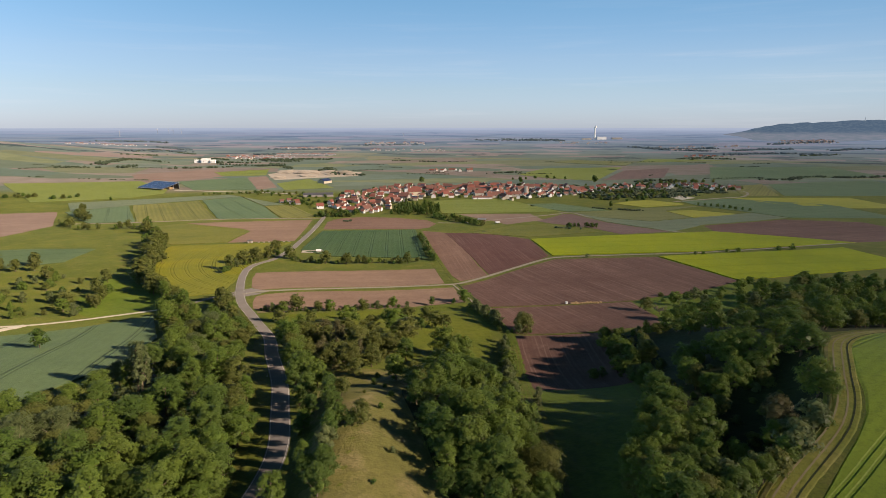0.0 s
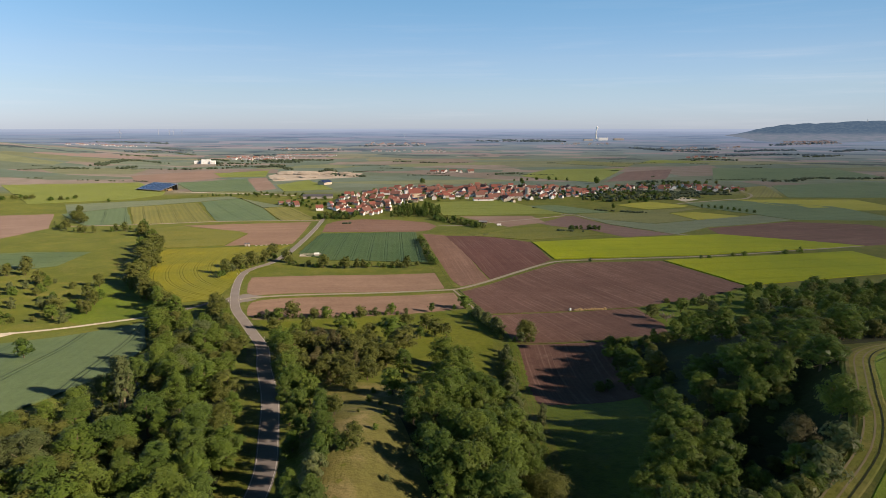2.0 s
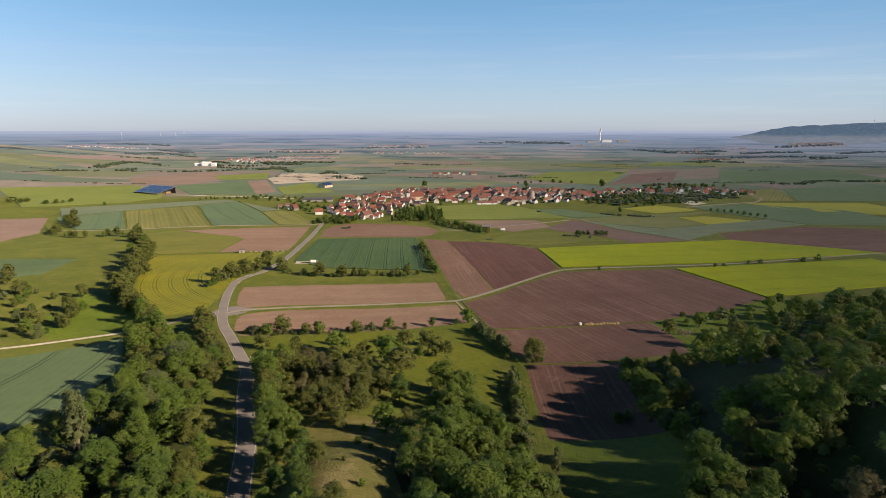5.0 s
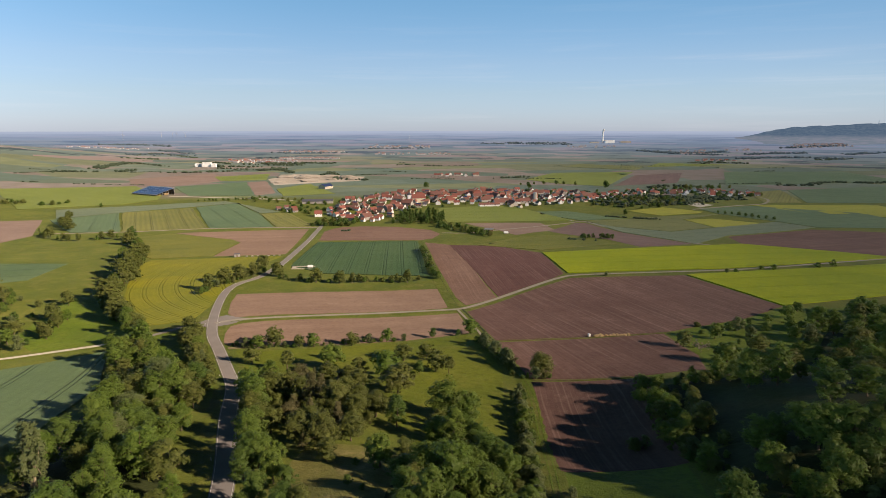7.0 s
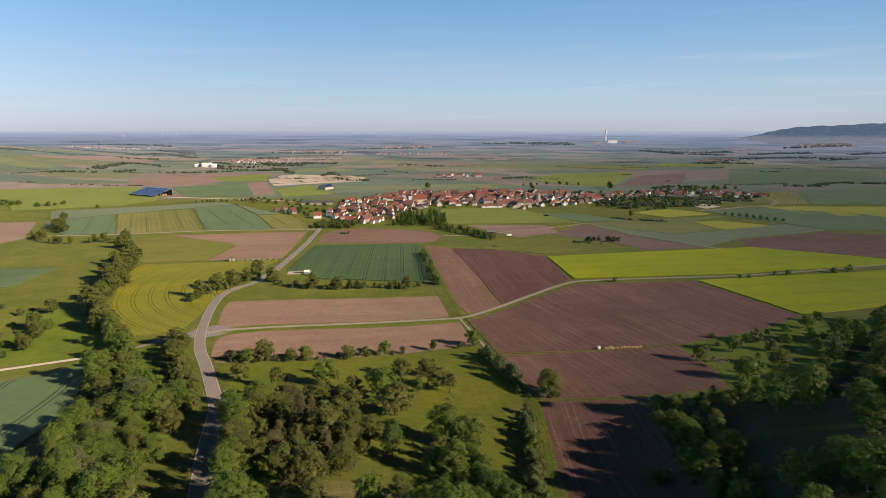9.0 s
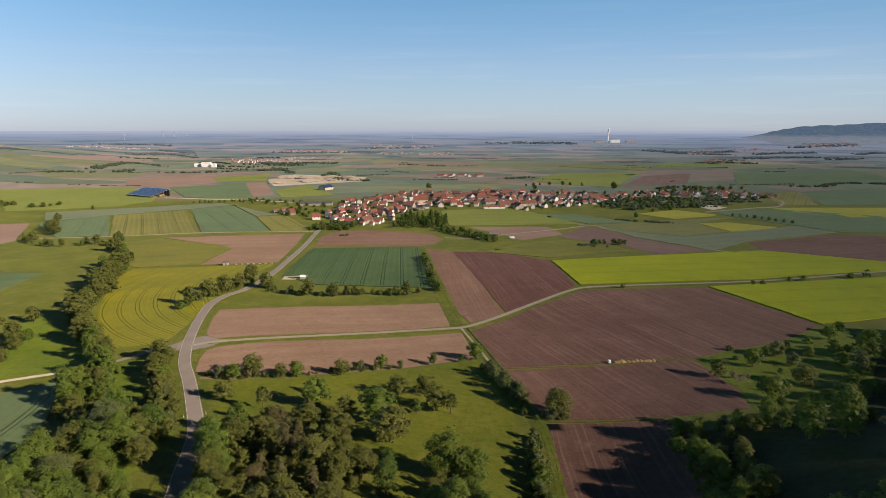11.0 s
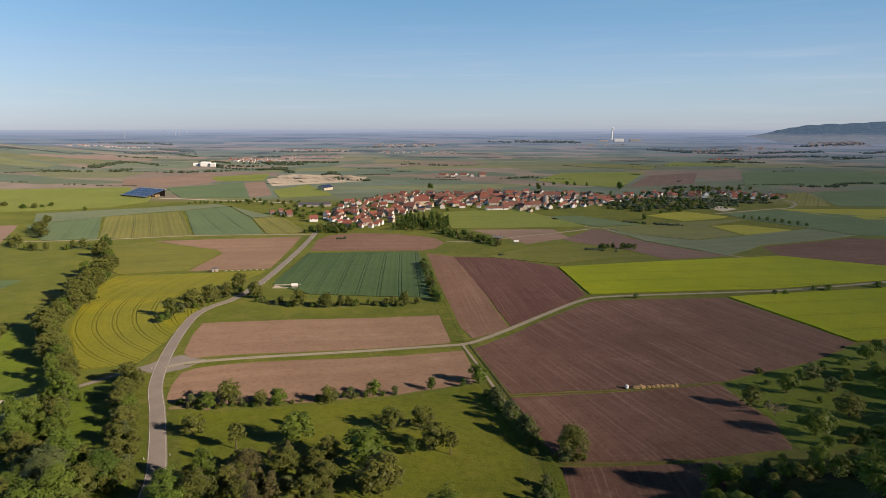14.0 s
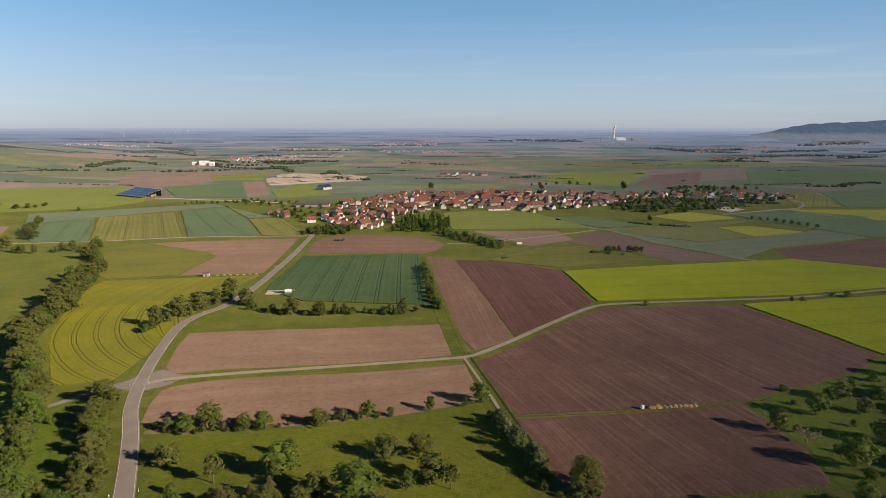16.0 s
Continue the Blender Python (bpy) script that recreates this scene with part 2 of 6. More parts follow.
def ground_material():
    """Meadow near by; far off a patchwork of fields, coloured with distance haze."""
    m = Nodes("ground_land", 0.9)
    big, mid, fine = m.noise(0.018, detail=5), m.noise(0.12, detail=5), m.noise(1.6, detail=3)
    near = m.mix(m.span(big, 0.35, 0.65), (0.085, 0.103, 0.013), (0.128, 0.138, 0.021))
    near = m.mix(m.span(mid, 0.45, 0.72, 0.0, 0.6), near, (0.18, 0.155, 0.045))
    near = m.mix(m.span(m.noise(0.05, detail=6, rough=0.7), 0.42, 0.62, 0.0, 0.55), near, (0.07, 0.095, 0.015))
    near = m.mix(m.span(fine, 0.3, 0.75, 0.0, 0.5), near, (0.04, 0.055, 0.015))
    s = m.n.new("ShaderNodeSeparateXYZ")
    m.l.new(m.place(), s.inputs[0])
    x, y = s.outputs[0], s.outputs[1]
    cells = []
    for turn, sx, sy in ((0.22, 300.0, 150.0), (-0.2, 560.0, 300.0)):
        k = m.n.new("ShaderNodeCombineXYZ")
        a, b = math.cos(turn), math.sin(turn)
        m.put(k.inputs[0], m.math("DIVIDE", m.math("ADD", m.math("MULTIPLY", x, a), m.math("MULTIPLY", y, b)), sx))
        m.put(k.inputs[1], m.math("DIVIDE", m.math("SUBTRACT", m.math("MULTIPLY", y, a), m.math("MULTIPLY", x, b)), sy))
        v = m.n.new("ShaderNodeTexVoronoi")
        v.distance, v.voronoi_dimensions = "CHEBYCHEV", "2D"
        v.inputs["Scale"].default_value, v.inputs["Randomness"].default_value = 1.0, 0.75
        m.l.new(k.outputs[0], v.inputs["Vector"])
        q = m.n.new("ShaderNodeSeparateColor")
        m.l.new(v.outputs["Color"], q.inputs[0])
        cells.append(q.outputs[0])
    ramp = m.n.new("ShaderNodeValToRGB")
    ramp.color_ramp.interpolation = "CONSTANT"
    # field colours muted towards blue-grey, so the haze sits in the paint
    hazy_tones = ((0.105, 0.13, 0.095), (0.095, 0.13, 0.105), (0.14, 0.15, 0.09), (0.175, 0.14, 0.125), (0.115, 0.15, 0.12), (0.155, 0.172, 0.095), (0.12, 0.148, 0.12), (0.10, 0.135, 0.11), (0.205, 0.17, 0.15), (0.13, 0.16, 0.12))
    while len(ramp.color_ramp.elements) < len(hazy_tones):
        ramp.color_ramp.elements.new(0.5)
    for i, (e, c) in enumerate(zip(ramp.color_ramp.elements, hazy_tones)):
        e.position, e.color = i / len(hazy_tones), (*c, 1)
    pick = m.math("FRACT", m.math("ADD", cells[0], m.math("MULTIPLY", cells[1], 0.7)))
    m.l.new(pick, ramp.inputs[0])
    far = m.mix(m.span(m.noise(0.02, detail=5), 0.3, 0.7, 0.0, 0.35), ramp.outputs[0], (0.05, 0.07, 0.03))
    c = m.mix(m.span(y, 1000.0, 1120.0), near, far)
    m.bump(m.math("ADD", fine, m.math("MULTIPLY", mid, 2.0)), 0.6, 0.35)
    return m.done(c)


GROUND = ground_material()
MEADOW = meadow_material("meadow_grass", (0.086, 0.108, 0.010), (0.128, 0.143, 0.014), (0.160, 0.149, 0.028), 0.42)
DRY_GRASS = meadow_material("dry_grass", (0.112, 0.112, 0.03), (0.16, 0.144, 0.044), (0.23, 0.185, 0.085), 0.8)
HILL_GRASS = meadow_material("hill_margin_grass", (0.155, 0.168, 0.028), (0.22, 0.21, 0.042), (0.28, 0.225, 0.08), 0.6)
VERGE = meadow_material("verge_grass", (0.072, 0.092, 0.012), (0.108, 0.122, 0.018), (0.17, 0.145, 0.05), 0.5)
LUSH = meadow_material("lush_grass", (0.075, 0.114, 0.011), (0.110, 0.150, 0.015), (0.132, 0.143, 0.028), 0.35)
WHEAT = crop_material("wheat_green", (0.05, 0.092, 0.034), (0.072, 0.116, 0.044), tram=13, tram_dark=0.13, row=4.3, row_dark=0.2)
RYE = crop_material("blue_green_crop", (0.075, 0.115, 0.05), (0.1, 0.142, 0.062), tram=24, tram_dark=0.38, row=4, row_dark=0.1)
RYE_DARK = crop_material("dark_green_crop", (0.056, 0.094, 0.032), (0.082, 0.122, 0.042), tram=24, tram_dark=0.45, row=6, row_dark=0.18)
RAPE = crop_material("rapeseed_fading", (0.142, 0.15, 0.016), (0.186, 0.182, 0.018), tram=9, tram_dark=0.17, row=3, row_dark=0.1, patches=(0.236, 0.214, 0.014))
BARLEY = crop_material("striped_barley", (0.125, 0.13, 0.018), (0.18, 0.17, 0.026), tram=18, tram_dark=0.6, row=5.5, row_dark=0.32)
BRIGHT = crop_material("bright_yellow_green_crop", (0.2, 0.245, 0.003), (0.255, 0.292, 0.004), tram=26, tram_dark=0.25, row=4, row_dark=0.1)
GREEN_CROP = crop_material("fresh_green_crop", (0.158, 0.19, 0.011), (0.198, 0.225, 0.015), tram=26, tram_dark=0.2, row=4, row_dark=0.1)
OLIVE = crop_material("olive_grass_crop", (0.11, 0.122, 0.022), (0.155, 0.155, 0.028), tram=30, tram_dark=0.2, row=6, row_dark=0.1)
HILL_CROP = crop_material("hill_wheat", (0.15, 0.215, 0.02), (0.2, 0.262, 0.026), tram=24, tram_dark=0.1, row=3.1, row_dark=0.16)
SOIL = soil_material("tilled_soil_purple", (0.094, 0.051, 0.041), (0.142, 0.082, 0.066), row=1.25, stripe=0.33, pale=(0.235, 0.165, 0.13))
SOIL_PALE = soil_material("tilled_soil_pale", (0.178, 0.115, 0.081), (0.228, 0.152, 0.108), row=1.6, stripe=0.15, pale=(0.31, 0.228, 0.17))
SOIL_MID = soil_material("tilled_soil_pinkish", (0.142, 0.084, 0.061), (0.188, 0.116, 0.086), row=1.2, stripe=0.2, pale=(0.28, 0.195, 0.15))
SOIL_DARK = soil_material("tilled_soil_dark", (0.086, 0.041, 0.035), (0.118, 0.06, 0.05), row=0.9, pale=(0.22, 0.145, 0.118))
SAND = soil_material("sand_pit", (0.29, 0.245, 0.19), (0.40, 0.345, 0.28), row=6, stripe=0.3, pale=(0.50, 0.45, 0.38))
ASPHALT = plain_material("asphalt", (0.185, 0.165, 0.15), 0.85, 0.3, 0.12)
TRACK = plain_material("concrete_track", (0.25, 0.22, 0.175), 0.9, 0.35, 0.2)
GRAVEL = plain_material("pale_gravel", (0.42, 0.38, 0.31), 0.95, 0.3, 0.3)
DIRT = plain_material("dry_dirt", (0.17, 0.135, 0.075), 0.95, 0.45, 0.3)
RUT = plain_material("worn_rut", (0.235, 0.195, 0.105), 0.95, 0.4, 0.3)
MARGIN = meadow_material("thin_margin_grass", (0.085, 0.085, 0.02), (0.125, 0.105, 0.035), (0.15, 0.10, 0.07), 0.8)
# leaf litter and undergrowth, its colour darkened further for the shade under trees
LITTER_SHADE = meadow_material("litter_and_shade", (0.024, 0.032, 0.010), (0.036, 0.044, 0.014), (0.05, 0.05, 0.02), 0.5)
PAINT = plain_material("white_road_paint", (0.46, 0.44, 0.40), 0.7, 0.4, 0.5)
BARK = plain_material("bark", (0.16, 0.12, 0.08), 0.9, 0.5, 2.0)
PALE_BARK = plain_material("pale_bark", (0.30, 0.24, 0.16), 0.9, 0.4, 2.0)


# ---- mesh helpers ----
def mesh_of(name, verts, faces, material, smooth_faces=False, uvs=None):
    me = bpy.data.meshes.new(name)
    me.from_pydata([tuple(v) for v in verts], [], faces)
    me.materials.append(material)
    if uvs is not None:
        layer = me.uv_layers.new(name="UVMap")
        flat = np.array([uvs[i] for f in faces for i in f], dtype=np.float32).ravel()
        layer.data.foreach_set("uv", flat)
    if smooth_faces:
        me.polygons.foreach_set("use_smooth", [True] * len(me.polygons))
    me.update()
    return me


def bm_mesh(name, bm, material):
    me = bpy.data.meshes.new(name)
    bm.to_mesh(me)
    bm.free()
    me.materials.append(material)
    return me


def part(name, bm, material, parent, label=""):
    ob = new(name, bm if isinstance(bm, bpy.types.Mesh) else bm_mesh(name, bm, material))
    ob.parent = parent
    if label:
        ob["label"] = label
    return ob


def box(bm, x0, x1, y0, y1, z0, z1, bevel=0.0):
    r = bmesh.ops.create_cube(bm, size=1.0, matrix=Matrix.Translation(((x0 + x1) / 2, (y0 + y1) / 2, (z0 + z1) / 2)) @ Matrix.Diagonal((x1 - x0, y1 - y0, z1 - z0, 1)))
    if bevel:
        edges = list({e for v in r["verts"] for e in v.link_edges})
        bmesh.ops.bevel(bm, geom=edges, offset=bevel, segments=1, affect="EDGES")
    return bm


# ---- ground sheet ----
def build_ground():
    radii = [0.0] + [5.0 * i for i in range(1, 105)]
    while radii[-1] < 4880:
        radii.append(radii[-1] * 1.032)
    radii[-1] = 4890.0
    turns = 480
    verts, faces = [(0.0, 60.0, ground_z(0, 60))], []
    for r in radii[1:]:
        for k in range(turns):
            a = 2 * math.pi * k / turns
            x, y = r * math.cos(a), 60 + r * math.sin(a)
            verts.append((x, y, ground_z(x, y)))
    for k in range(turns):
        faces.append((0, 1 + k, 1 + (k + 1) % turns))
    for j in range(len(radii) - 2):
        a, b = 1 + j * turns, 1 + (j + 1) * turns
        for k in range(turns):
            q = (k + 1) % turns
            faces.append((a + k, b + k, b + q, a + q))
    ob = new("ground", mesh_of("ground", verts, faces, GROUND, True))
    return tagged(ob, "green meadow land with a far patchwork of haze-toned fields", "ground", kind="structure")


build_ground()


# ---- fields ----
def drape(name, corners, material, turn, lift, label, category="field", rounding=0.0, bend=0.0):
    """A field laid over the terrain: its outline is cut into cells, each corner takes the land's height. turn: direction of the rows in degrees."""
    pts = [Vector((x, y)) for x, y in corners]
    if rounding:
        for _ in range(2):
            pts = [q for a, b in zip(pts, pts[1:] + pts[:1]) for q in (a.lerp(b, 0.25), a.lerp(b, 0.75))]
    bm = bmesh.new()
    face = bm.faces.new([bm.verts.new((p.x, p.y, 0)) for p in pts])
    if face.normal.z < 0 or sum(a.x * b.y - b.x * a.y for a, b in zip(pts, pts[1:] + pts[:1])) < 0:
        bmesh.ops.reverse_faces(bm, faces=[face])
    xs, ys = [p.x for p in pts], [p.y for p in pts]
    far = math.hypot(sum(xs) / len(xs), sum(ys) / len(ys))
    cell = 3.0 if far < 190 else 6.0 if far < 420 else 12.0 if far < 700 else 30.0
    for axis, lo, hi in ((0, min(xs), max(xs)), (1, min(ys), max(ys))):
        c = math.floor(lo / cell) * cell + cell
        while c < hi:
            no = (1, 0, 0) if axis == 0 else (0, 1, 0)
            co = (c, 0, 0) if axis == 0 else (0, c, 0)
            bmesh.ops.bisect_plane(bm, geom=bm.verts[:] + bm.edges[:] + bm.faces[:], plane_co=co, plane_no=no)
            c += cell
    a, b = math.cos(radians(turn)), math.sin(radians(turn))
    uv = bm.loops.layers.uv.new("UVMap")
    cx, cy = sum(xs) / len(xs), sum(ys) / len(ys)
    for f in bm.faces:
        f.smooth = True
        for l in f.loops:
            x, y = l.vert.co.x, l.vert.co.y
            v0 = (x - cx) * a + (y - cy) * b
            l[uv].uv = (-x * b + y * a + bend * v0 * v0, x * a + y * b)
    edge = [e for e in bm.edges if e.is_boundary]
    for v in {v for e in edge for v in e.verts}:
        q = v.co * (0.11 if far < 700 else 0.03)
        wave = min(0.55, far * 0.0012) if far < 700 else 2.0
        v.co.x += wave * noise.noise((q.x, q.y, 1.0))
        v.co.y += wave * 1.6 * noise.noise((q.x, q.y, 7.0))
    for v in bm.verts:
        v.co.z = ground_z(v.co.x, v.co.y) + lift
    for e in edge:
        e.smooth = False
    ring = bmesh.ops.extrude_edge_only(bm, edges=edge)
    for g in ring["geom"]:
        if isinstance(g, bmesh.types.BMVert):
            if lift < 0.2:
                out = Vector((g.co.x - cx, g.co.y - cy)).normalized() * 1.4
                g.co.x, g.co.y = g.co.x + out.x, g.co.y + out.y
            g.co.z = ground_z(g.co.x, g.co.y) - (0.1 if lift < 0.2 else 0.2)
    ob = new(name, bm_mesh(name, bm, material))
    return tagged(ob, label, category, kind="structure")


PALE, PURP, DARK = "pale pinkish tilled soil field between grass verges", "bare purple-brown tilled soil field with harrow lines", "dark brown freshly tilled soil field"
FIELDS = (
    ("field_soil_bench", SOIL_PALE, 15, 0.12, PALE, ((-126, 394), (-8, 421), (1, 380), (-3, 374), (-107, 337), (-113, 345), (-122, 374))),
    ("field_soil_lower", SOIL_PALE, 20, 0.12, PALE, ((-102.5, 320), (-99.5, 325), (-88, 330.5), (4, 362.5), (10, 323), (-19, 308), (-53, 296), (-93, 291), (-97, 294), (-101.5, 308))),
    ("field_soil_large", SOIL, -72, 0.14, PURP, ((9.5, 366), (26, 384), (46, 410), (81, 448), (159, 454), (182, 372), (150, 348), (123, 335), (103, 325), (65, 317), (21, 311))),
    ("field_soil_near", SOIL, -74, 0.14, PURP, ((19.5, 306.5), (64, 312.5), (100, 321), (102, 286), (96, 264), (70, 261), (29, 261))),
    ("field_soil_shaded", SOIL, -91, 0.14, PURP, ((30, 257), (74, 258), (68, 240), (61, 188), (29, 188))),
    ("field_wheat", WHEAT, 95, 0.4, "dark green wheat field with drill lines", ((-126, 612), (-32, 624), (-17, 470), (-14, 456), (-88, 459), (-118, 484))),
    ("field_soil_village", SOIL_MID, 5, 0.12, "brown tilled soil field below the village", ((-128, 628), (-137, 697), (-133, 722), (-125, 738), (-100, 747), (-63, 741), (-23, 715), (-12, 682), (-19, 645), (-31, 632))),
    ("field_rapeseed", RAPE, 112, 0.19, "fading yellow rapeseed field with wheel tracks", ((-233, 506), (-137, 529), (-143, 474), (-140, 410), (-130, 360), (-128, 333), (-150, 330), (-190, 388), (-228, 471))),
    ("field_soil_hut", SOIL_PALE, 12, 0.12, "pale brown tilled soil field beside a hut", ((-296, 684), (-160, 720), (-137, 540), (-192, 527), (-199, 612), (-213, 630))),
    ("field_olive", OLIVE, 20, 0.3, "olive green grass field", ((-316, 649), (-298, 680), (-214, 631), (-200, 612), (-194, 528), (-235, 512), (-285, 560))),
    ("field_teal_west", RYE_DARK, 117, 0.4, "dark blue-green cereal field", ((-506, 800), (-454, 866), (-360, 696), (-408, 683))),
    ("field_striped", BARLEY, 117, 0.4, "yellow-green striped barley field with wheel tracks", ((-450, 868), (-374, 918), (-277, 727), (-357, 694))),
    ("field_teal_mid", RYE_DARK, 120, 0.4, "blue-green cereal field with drill lines", ((-372, 926), (-328, 969), (-257, 855), (-204, 737), (-274, 727))),
    ("field_yellow_small", BARLEY, 118, 0.4, "small yellow-green cereal field", ((-256, 857), (-222, 871), (-156, 742), (-201, 737))),
    ("field_teal_band", RYE, 20, 0.4, "pale blue-green cereal strip", ((-561, 898), (-356, 1000), (-234, 875), (-258, 862), (-328, 973), (-376, 932), (-452, 872), (-506, 811))),
    ("field_green_barn", GREEN_CROP, 30, 0.4, "light green cereal field beside the solar barn", ((-866, 1187), (-634, 1265), (-500, 1090), (-475, 1020), (-500, 960), (-620, 905))),
    ("field_teal_barn", RYE_DARK, 70, 0.4, "dark green cereal field behind the solar barn", ((-554, 1256), (-445, 1366), (-339, 1086), (-446, 1076))),
    ("field_soil_far", SOIL_PALE, 70, 0.12, "small bare soil field", ((-443, 1366), (-411, 1396), (-313, 1128), (-336, 1086))),
    ("field_soil_strip", SOIL_PALE, 30, 0.12, "long brown soil strip", ((-733, 1424), (-616, 1620), (-495, 1412), (-564, 1276), (-654, 1290))),
    ("field_soil_pale_strip", SOIL_MID, 97, 0.12, "light strip of tilled soil", ((-28, 617), (-2, 599), (28, 399), (24, 394), (9, 382), (0, 412), (-14, 510))),
    ("field_soil_centre", SOIL_DARK, 97, 0.12, DARK, ((-1.5, 598), (41, 592), (75, 552), (79, 463), (68, 447), (29.5, 399.5))),
    ("field_green_centre", OLIVE, 15, 0.3, "green grass field", ((25, 597), (72, 663), (115, 676), (147, 642), (155, 607), (78, 566))),
    ("field_bright_large", BRIGHT, 8, 0.5, "bright yellow-green cereal field", ((77, 551), (150, 575), (271, 610), (330, 560), (360, 530), (268, 502), (200, 480), (82, 464))),
    ("field_bright_east", BRIGHT, 10, 0.5, "bright yellow-green cereal field", ((162, 456), (258, 480), (330, 500), (330, 420), (184, 373))),
    ("field_brown_east", SOIL, 20, 0.12, DARK, ((284, 664), (405, 729), (480, 700), (470, 560), (362, 532), (301, 585), (273, 612))),
    ("field_green_village", GREEN_CROP, 5, 0.4, "bright green cereal field at the village edge", ((-19, 912), (30, 935), (87, 940), (153, 803), (60, 790), (-6, 786))),
    ("field_soil_small", SOIL_PALE, 5, 0.12, "brown tilled soil field", ((17, 776), (108, 782), (115, 720), (68, 676), (51, 716))),
    ("field_teal_mead", RYE_DARK, 150, 0.3, "dark green crop beside a track", ((108, 877), (158, 890), (219, 820), (161, 804))),
    ("field_bright_mead", BRIGHT, 20, 0.3, "bright yellow-green crop", ((243, 893), (277, 846), (334, 874), (347, 888), (306, 930))),
    ("field_olive_mead", OLIVE, 20, 0.3, "olive green grass field", ((166, 797), (221, 818), (277, 841), (362, 865), (291, 813), (302, 746), (239, 707), (188, 749))),
    ("field_bright_strip", BRIGHT, 10, 0.3, "bright yellow-green crop", ((293, 811), (332, 822), (373, 786), (358, 767), (305, 746))),
    ("field_pale_crop", RYE, 20, 0.3, "pale green crop", ((171, 784), (189, 747), (239, 704), (304, 742), (400, 797), (420, 746), (287, 673), (231, 612), (185, 700))),
    ("field_dark_crop", RYE_DARK, 20, 0.3, "dark green cereal field", ((352, 917), (443, 951), (560, 880), (560, 740), (424, 746), (403, 801), (360, 867))),
    ("field_yellow_far", BRIGHT, 20, 0.3, "yellow rapeseed field", ((447, 962), (640, 970), (640, 850), (504, 846))),
    ("field_olive_far", BARLEY, 60, 0.3, "yellow-green cereal field by the village", ((536, 1156), (620, 1205), (542, 995), (481, 989))),
    ("field_green_far", RYE_DARK, 20, 0.3, "dark green cereal field", ((632, 1207), (900, 1300), (800, 1000), (550, 995))),
    ("field_brown_wedge", SOIL, -40, 0.12, "brown tilled soil field", ((151, 781), (162, 780), (183, 698), (226, 610), (171, 590), (151, 648), (119, 686), (106, 712))),
    ("field_yellow_back", GREEN_CROP, 20, 0.3, "yellow-green cereal field", ((169, 1451), (266, 1666), (490, 1711), (311, 1280), (223, 1346))),
    ("field_brown_back", SOIL, 70, 0.12, "brown tilled soil field", ((456, 1582), (606, 1675), (484, 1367), (327, 1291))),
    ("field_green_back", RYE_DARK, 20, 0.3, "wide green cereal field", ((734, 1717), (1056, 1726), (1000, 1400), (564, 1311))),
    ("field_bright_back", GREEN_CROP, 20, 0.3, "yellow-green cereal field", ((-573, 1513), (-469, 1622), (-420, 1425), (-513, 1397))),
    ("field_bright_hall", GREEN_CROP, 20, 0.3, "bright green field by a farm hall", ((-337, 1212), (-299, 1328), (-205, 1118), (-286, 1077))),
    ("field_fresh_far", GREEN_CROP, 15, 0.5, "thin yellow-green crop strip far on the plain", ((596, 1934), (1059, 2091), (1111, 2243), (691, 2119))),
    ("field_meadow_far", OLIVE, 15, 0.5, "olive green strip far on the plain", ((339, 1930), (516, 1780), (587, 1934), (421, 2081))),
    ("field_brown_west", SOIL_PALE, 20, 0.12, "pale brown tilled soil field", ((-600, 780), (-516, 800), (-431, 657), (-419, 565), (-600, 560))),
    ("field_teal_meadow", RYE, 20, 0.3, "pale blue-green crop in the meadows", ((-420, 458), (-338, 488), (-287, 489), (-277, 430), (-306, 408), (-420, 400))),
    ("field_teal_valley", RYE, 106, 0.5, "blue-green cereal field with wheel tracks", ((-260, 225), (-205, 252), (-187, 263), (-146, 291), (-120, 240), (-108, 190), (-116, 150), (-160, 150), (-260, 160))),
    ("field_hill_wheat", HILL_CROP, 38, 0.14, "green wheat on the hill", ((60, 90), (69, 101.5), (78, 110.5), (88, 120), (95, 127.5), (99, 134), (102, 141), (106, 149), (111, 158), (117, 167.5), (124, 175), (134, 183), (148, 190), (330, 260), (330, 60), (62, 60))),
)
# far copies of the field materials, greyed and blued: distance haze as base colour
HAZED_CROPS = {
    RYE_DARK: crop_material("hazed_green_crop", (0.09, 0.136, 0.068), (0.113, 0.16, 0.08), tram=24, tram_dark=0.3, row=6, row_dark=0.15),
    RYE: crop_material("hazed_pale_crop", (0.12, 0.15, 0.092), (0.145, 0.175, 0.105), tram=24, tram_dark=0.3, row=4, row_dark=0.1),
    BARLEY: crop_material("hazed_barley", (0.145, 0.15, 0.042), (0.19, 0.185, 0.052), tram=18, tram_dark=0.45, row=5.5, row_dark=0.28),
    GREEN_CROP: crop_material("hazed_fresh_crop", (0.14, 0.172, 0.036), (0.17, 0.2, 0.044), tram=26, tram_dark=0.2, row=4, row_dark=0.1),
    BRIGHT: crop_material("hazed_yellow_crop", (0.235, 0.24, 0.034), (0.285, 0.28, 0.04), tram=26, tram_dark=0.2, row=4, row_dark=0.1),
    OLIVE: crop_material("hazed_olive_grass", (0.125, 0.138, 0.05), (0.155, 0.162, 0.058), tram=30, tram_dark=0.2, row=6, row_dark=0.1),
    SOIL_PALE: soil_material("hazed_pale_soil", (0.175, 0.122, 0.096), (0.22, 0.157, 0.126), row=1.6, stripe=0.15, pale=(0.30, 0.235, 0.19)),
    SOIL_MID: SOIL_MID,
    SOIL: soil_material("hazed_brown_soil", (0.118, 0.078, 0.07), (0.15, 0.102, 0.09), row=1.2, stripe=0.2, pale=(0.22, 0.17, 0.15)),
}
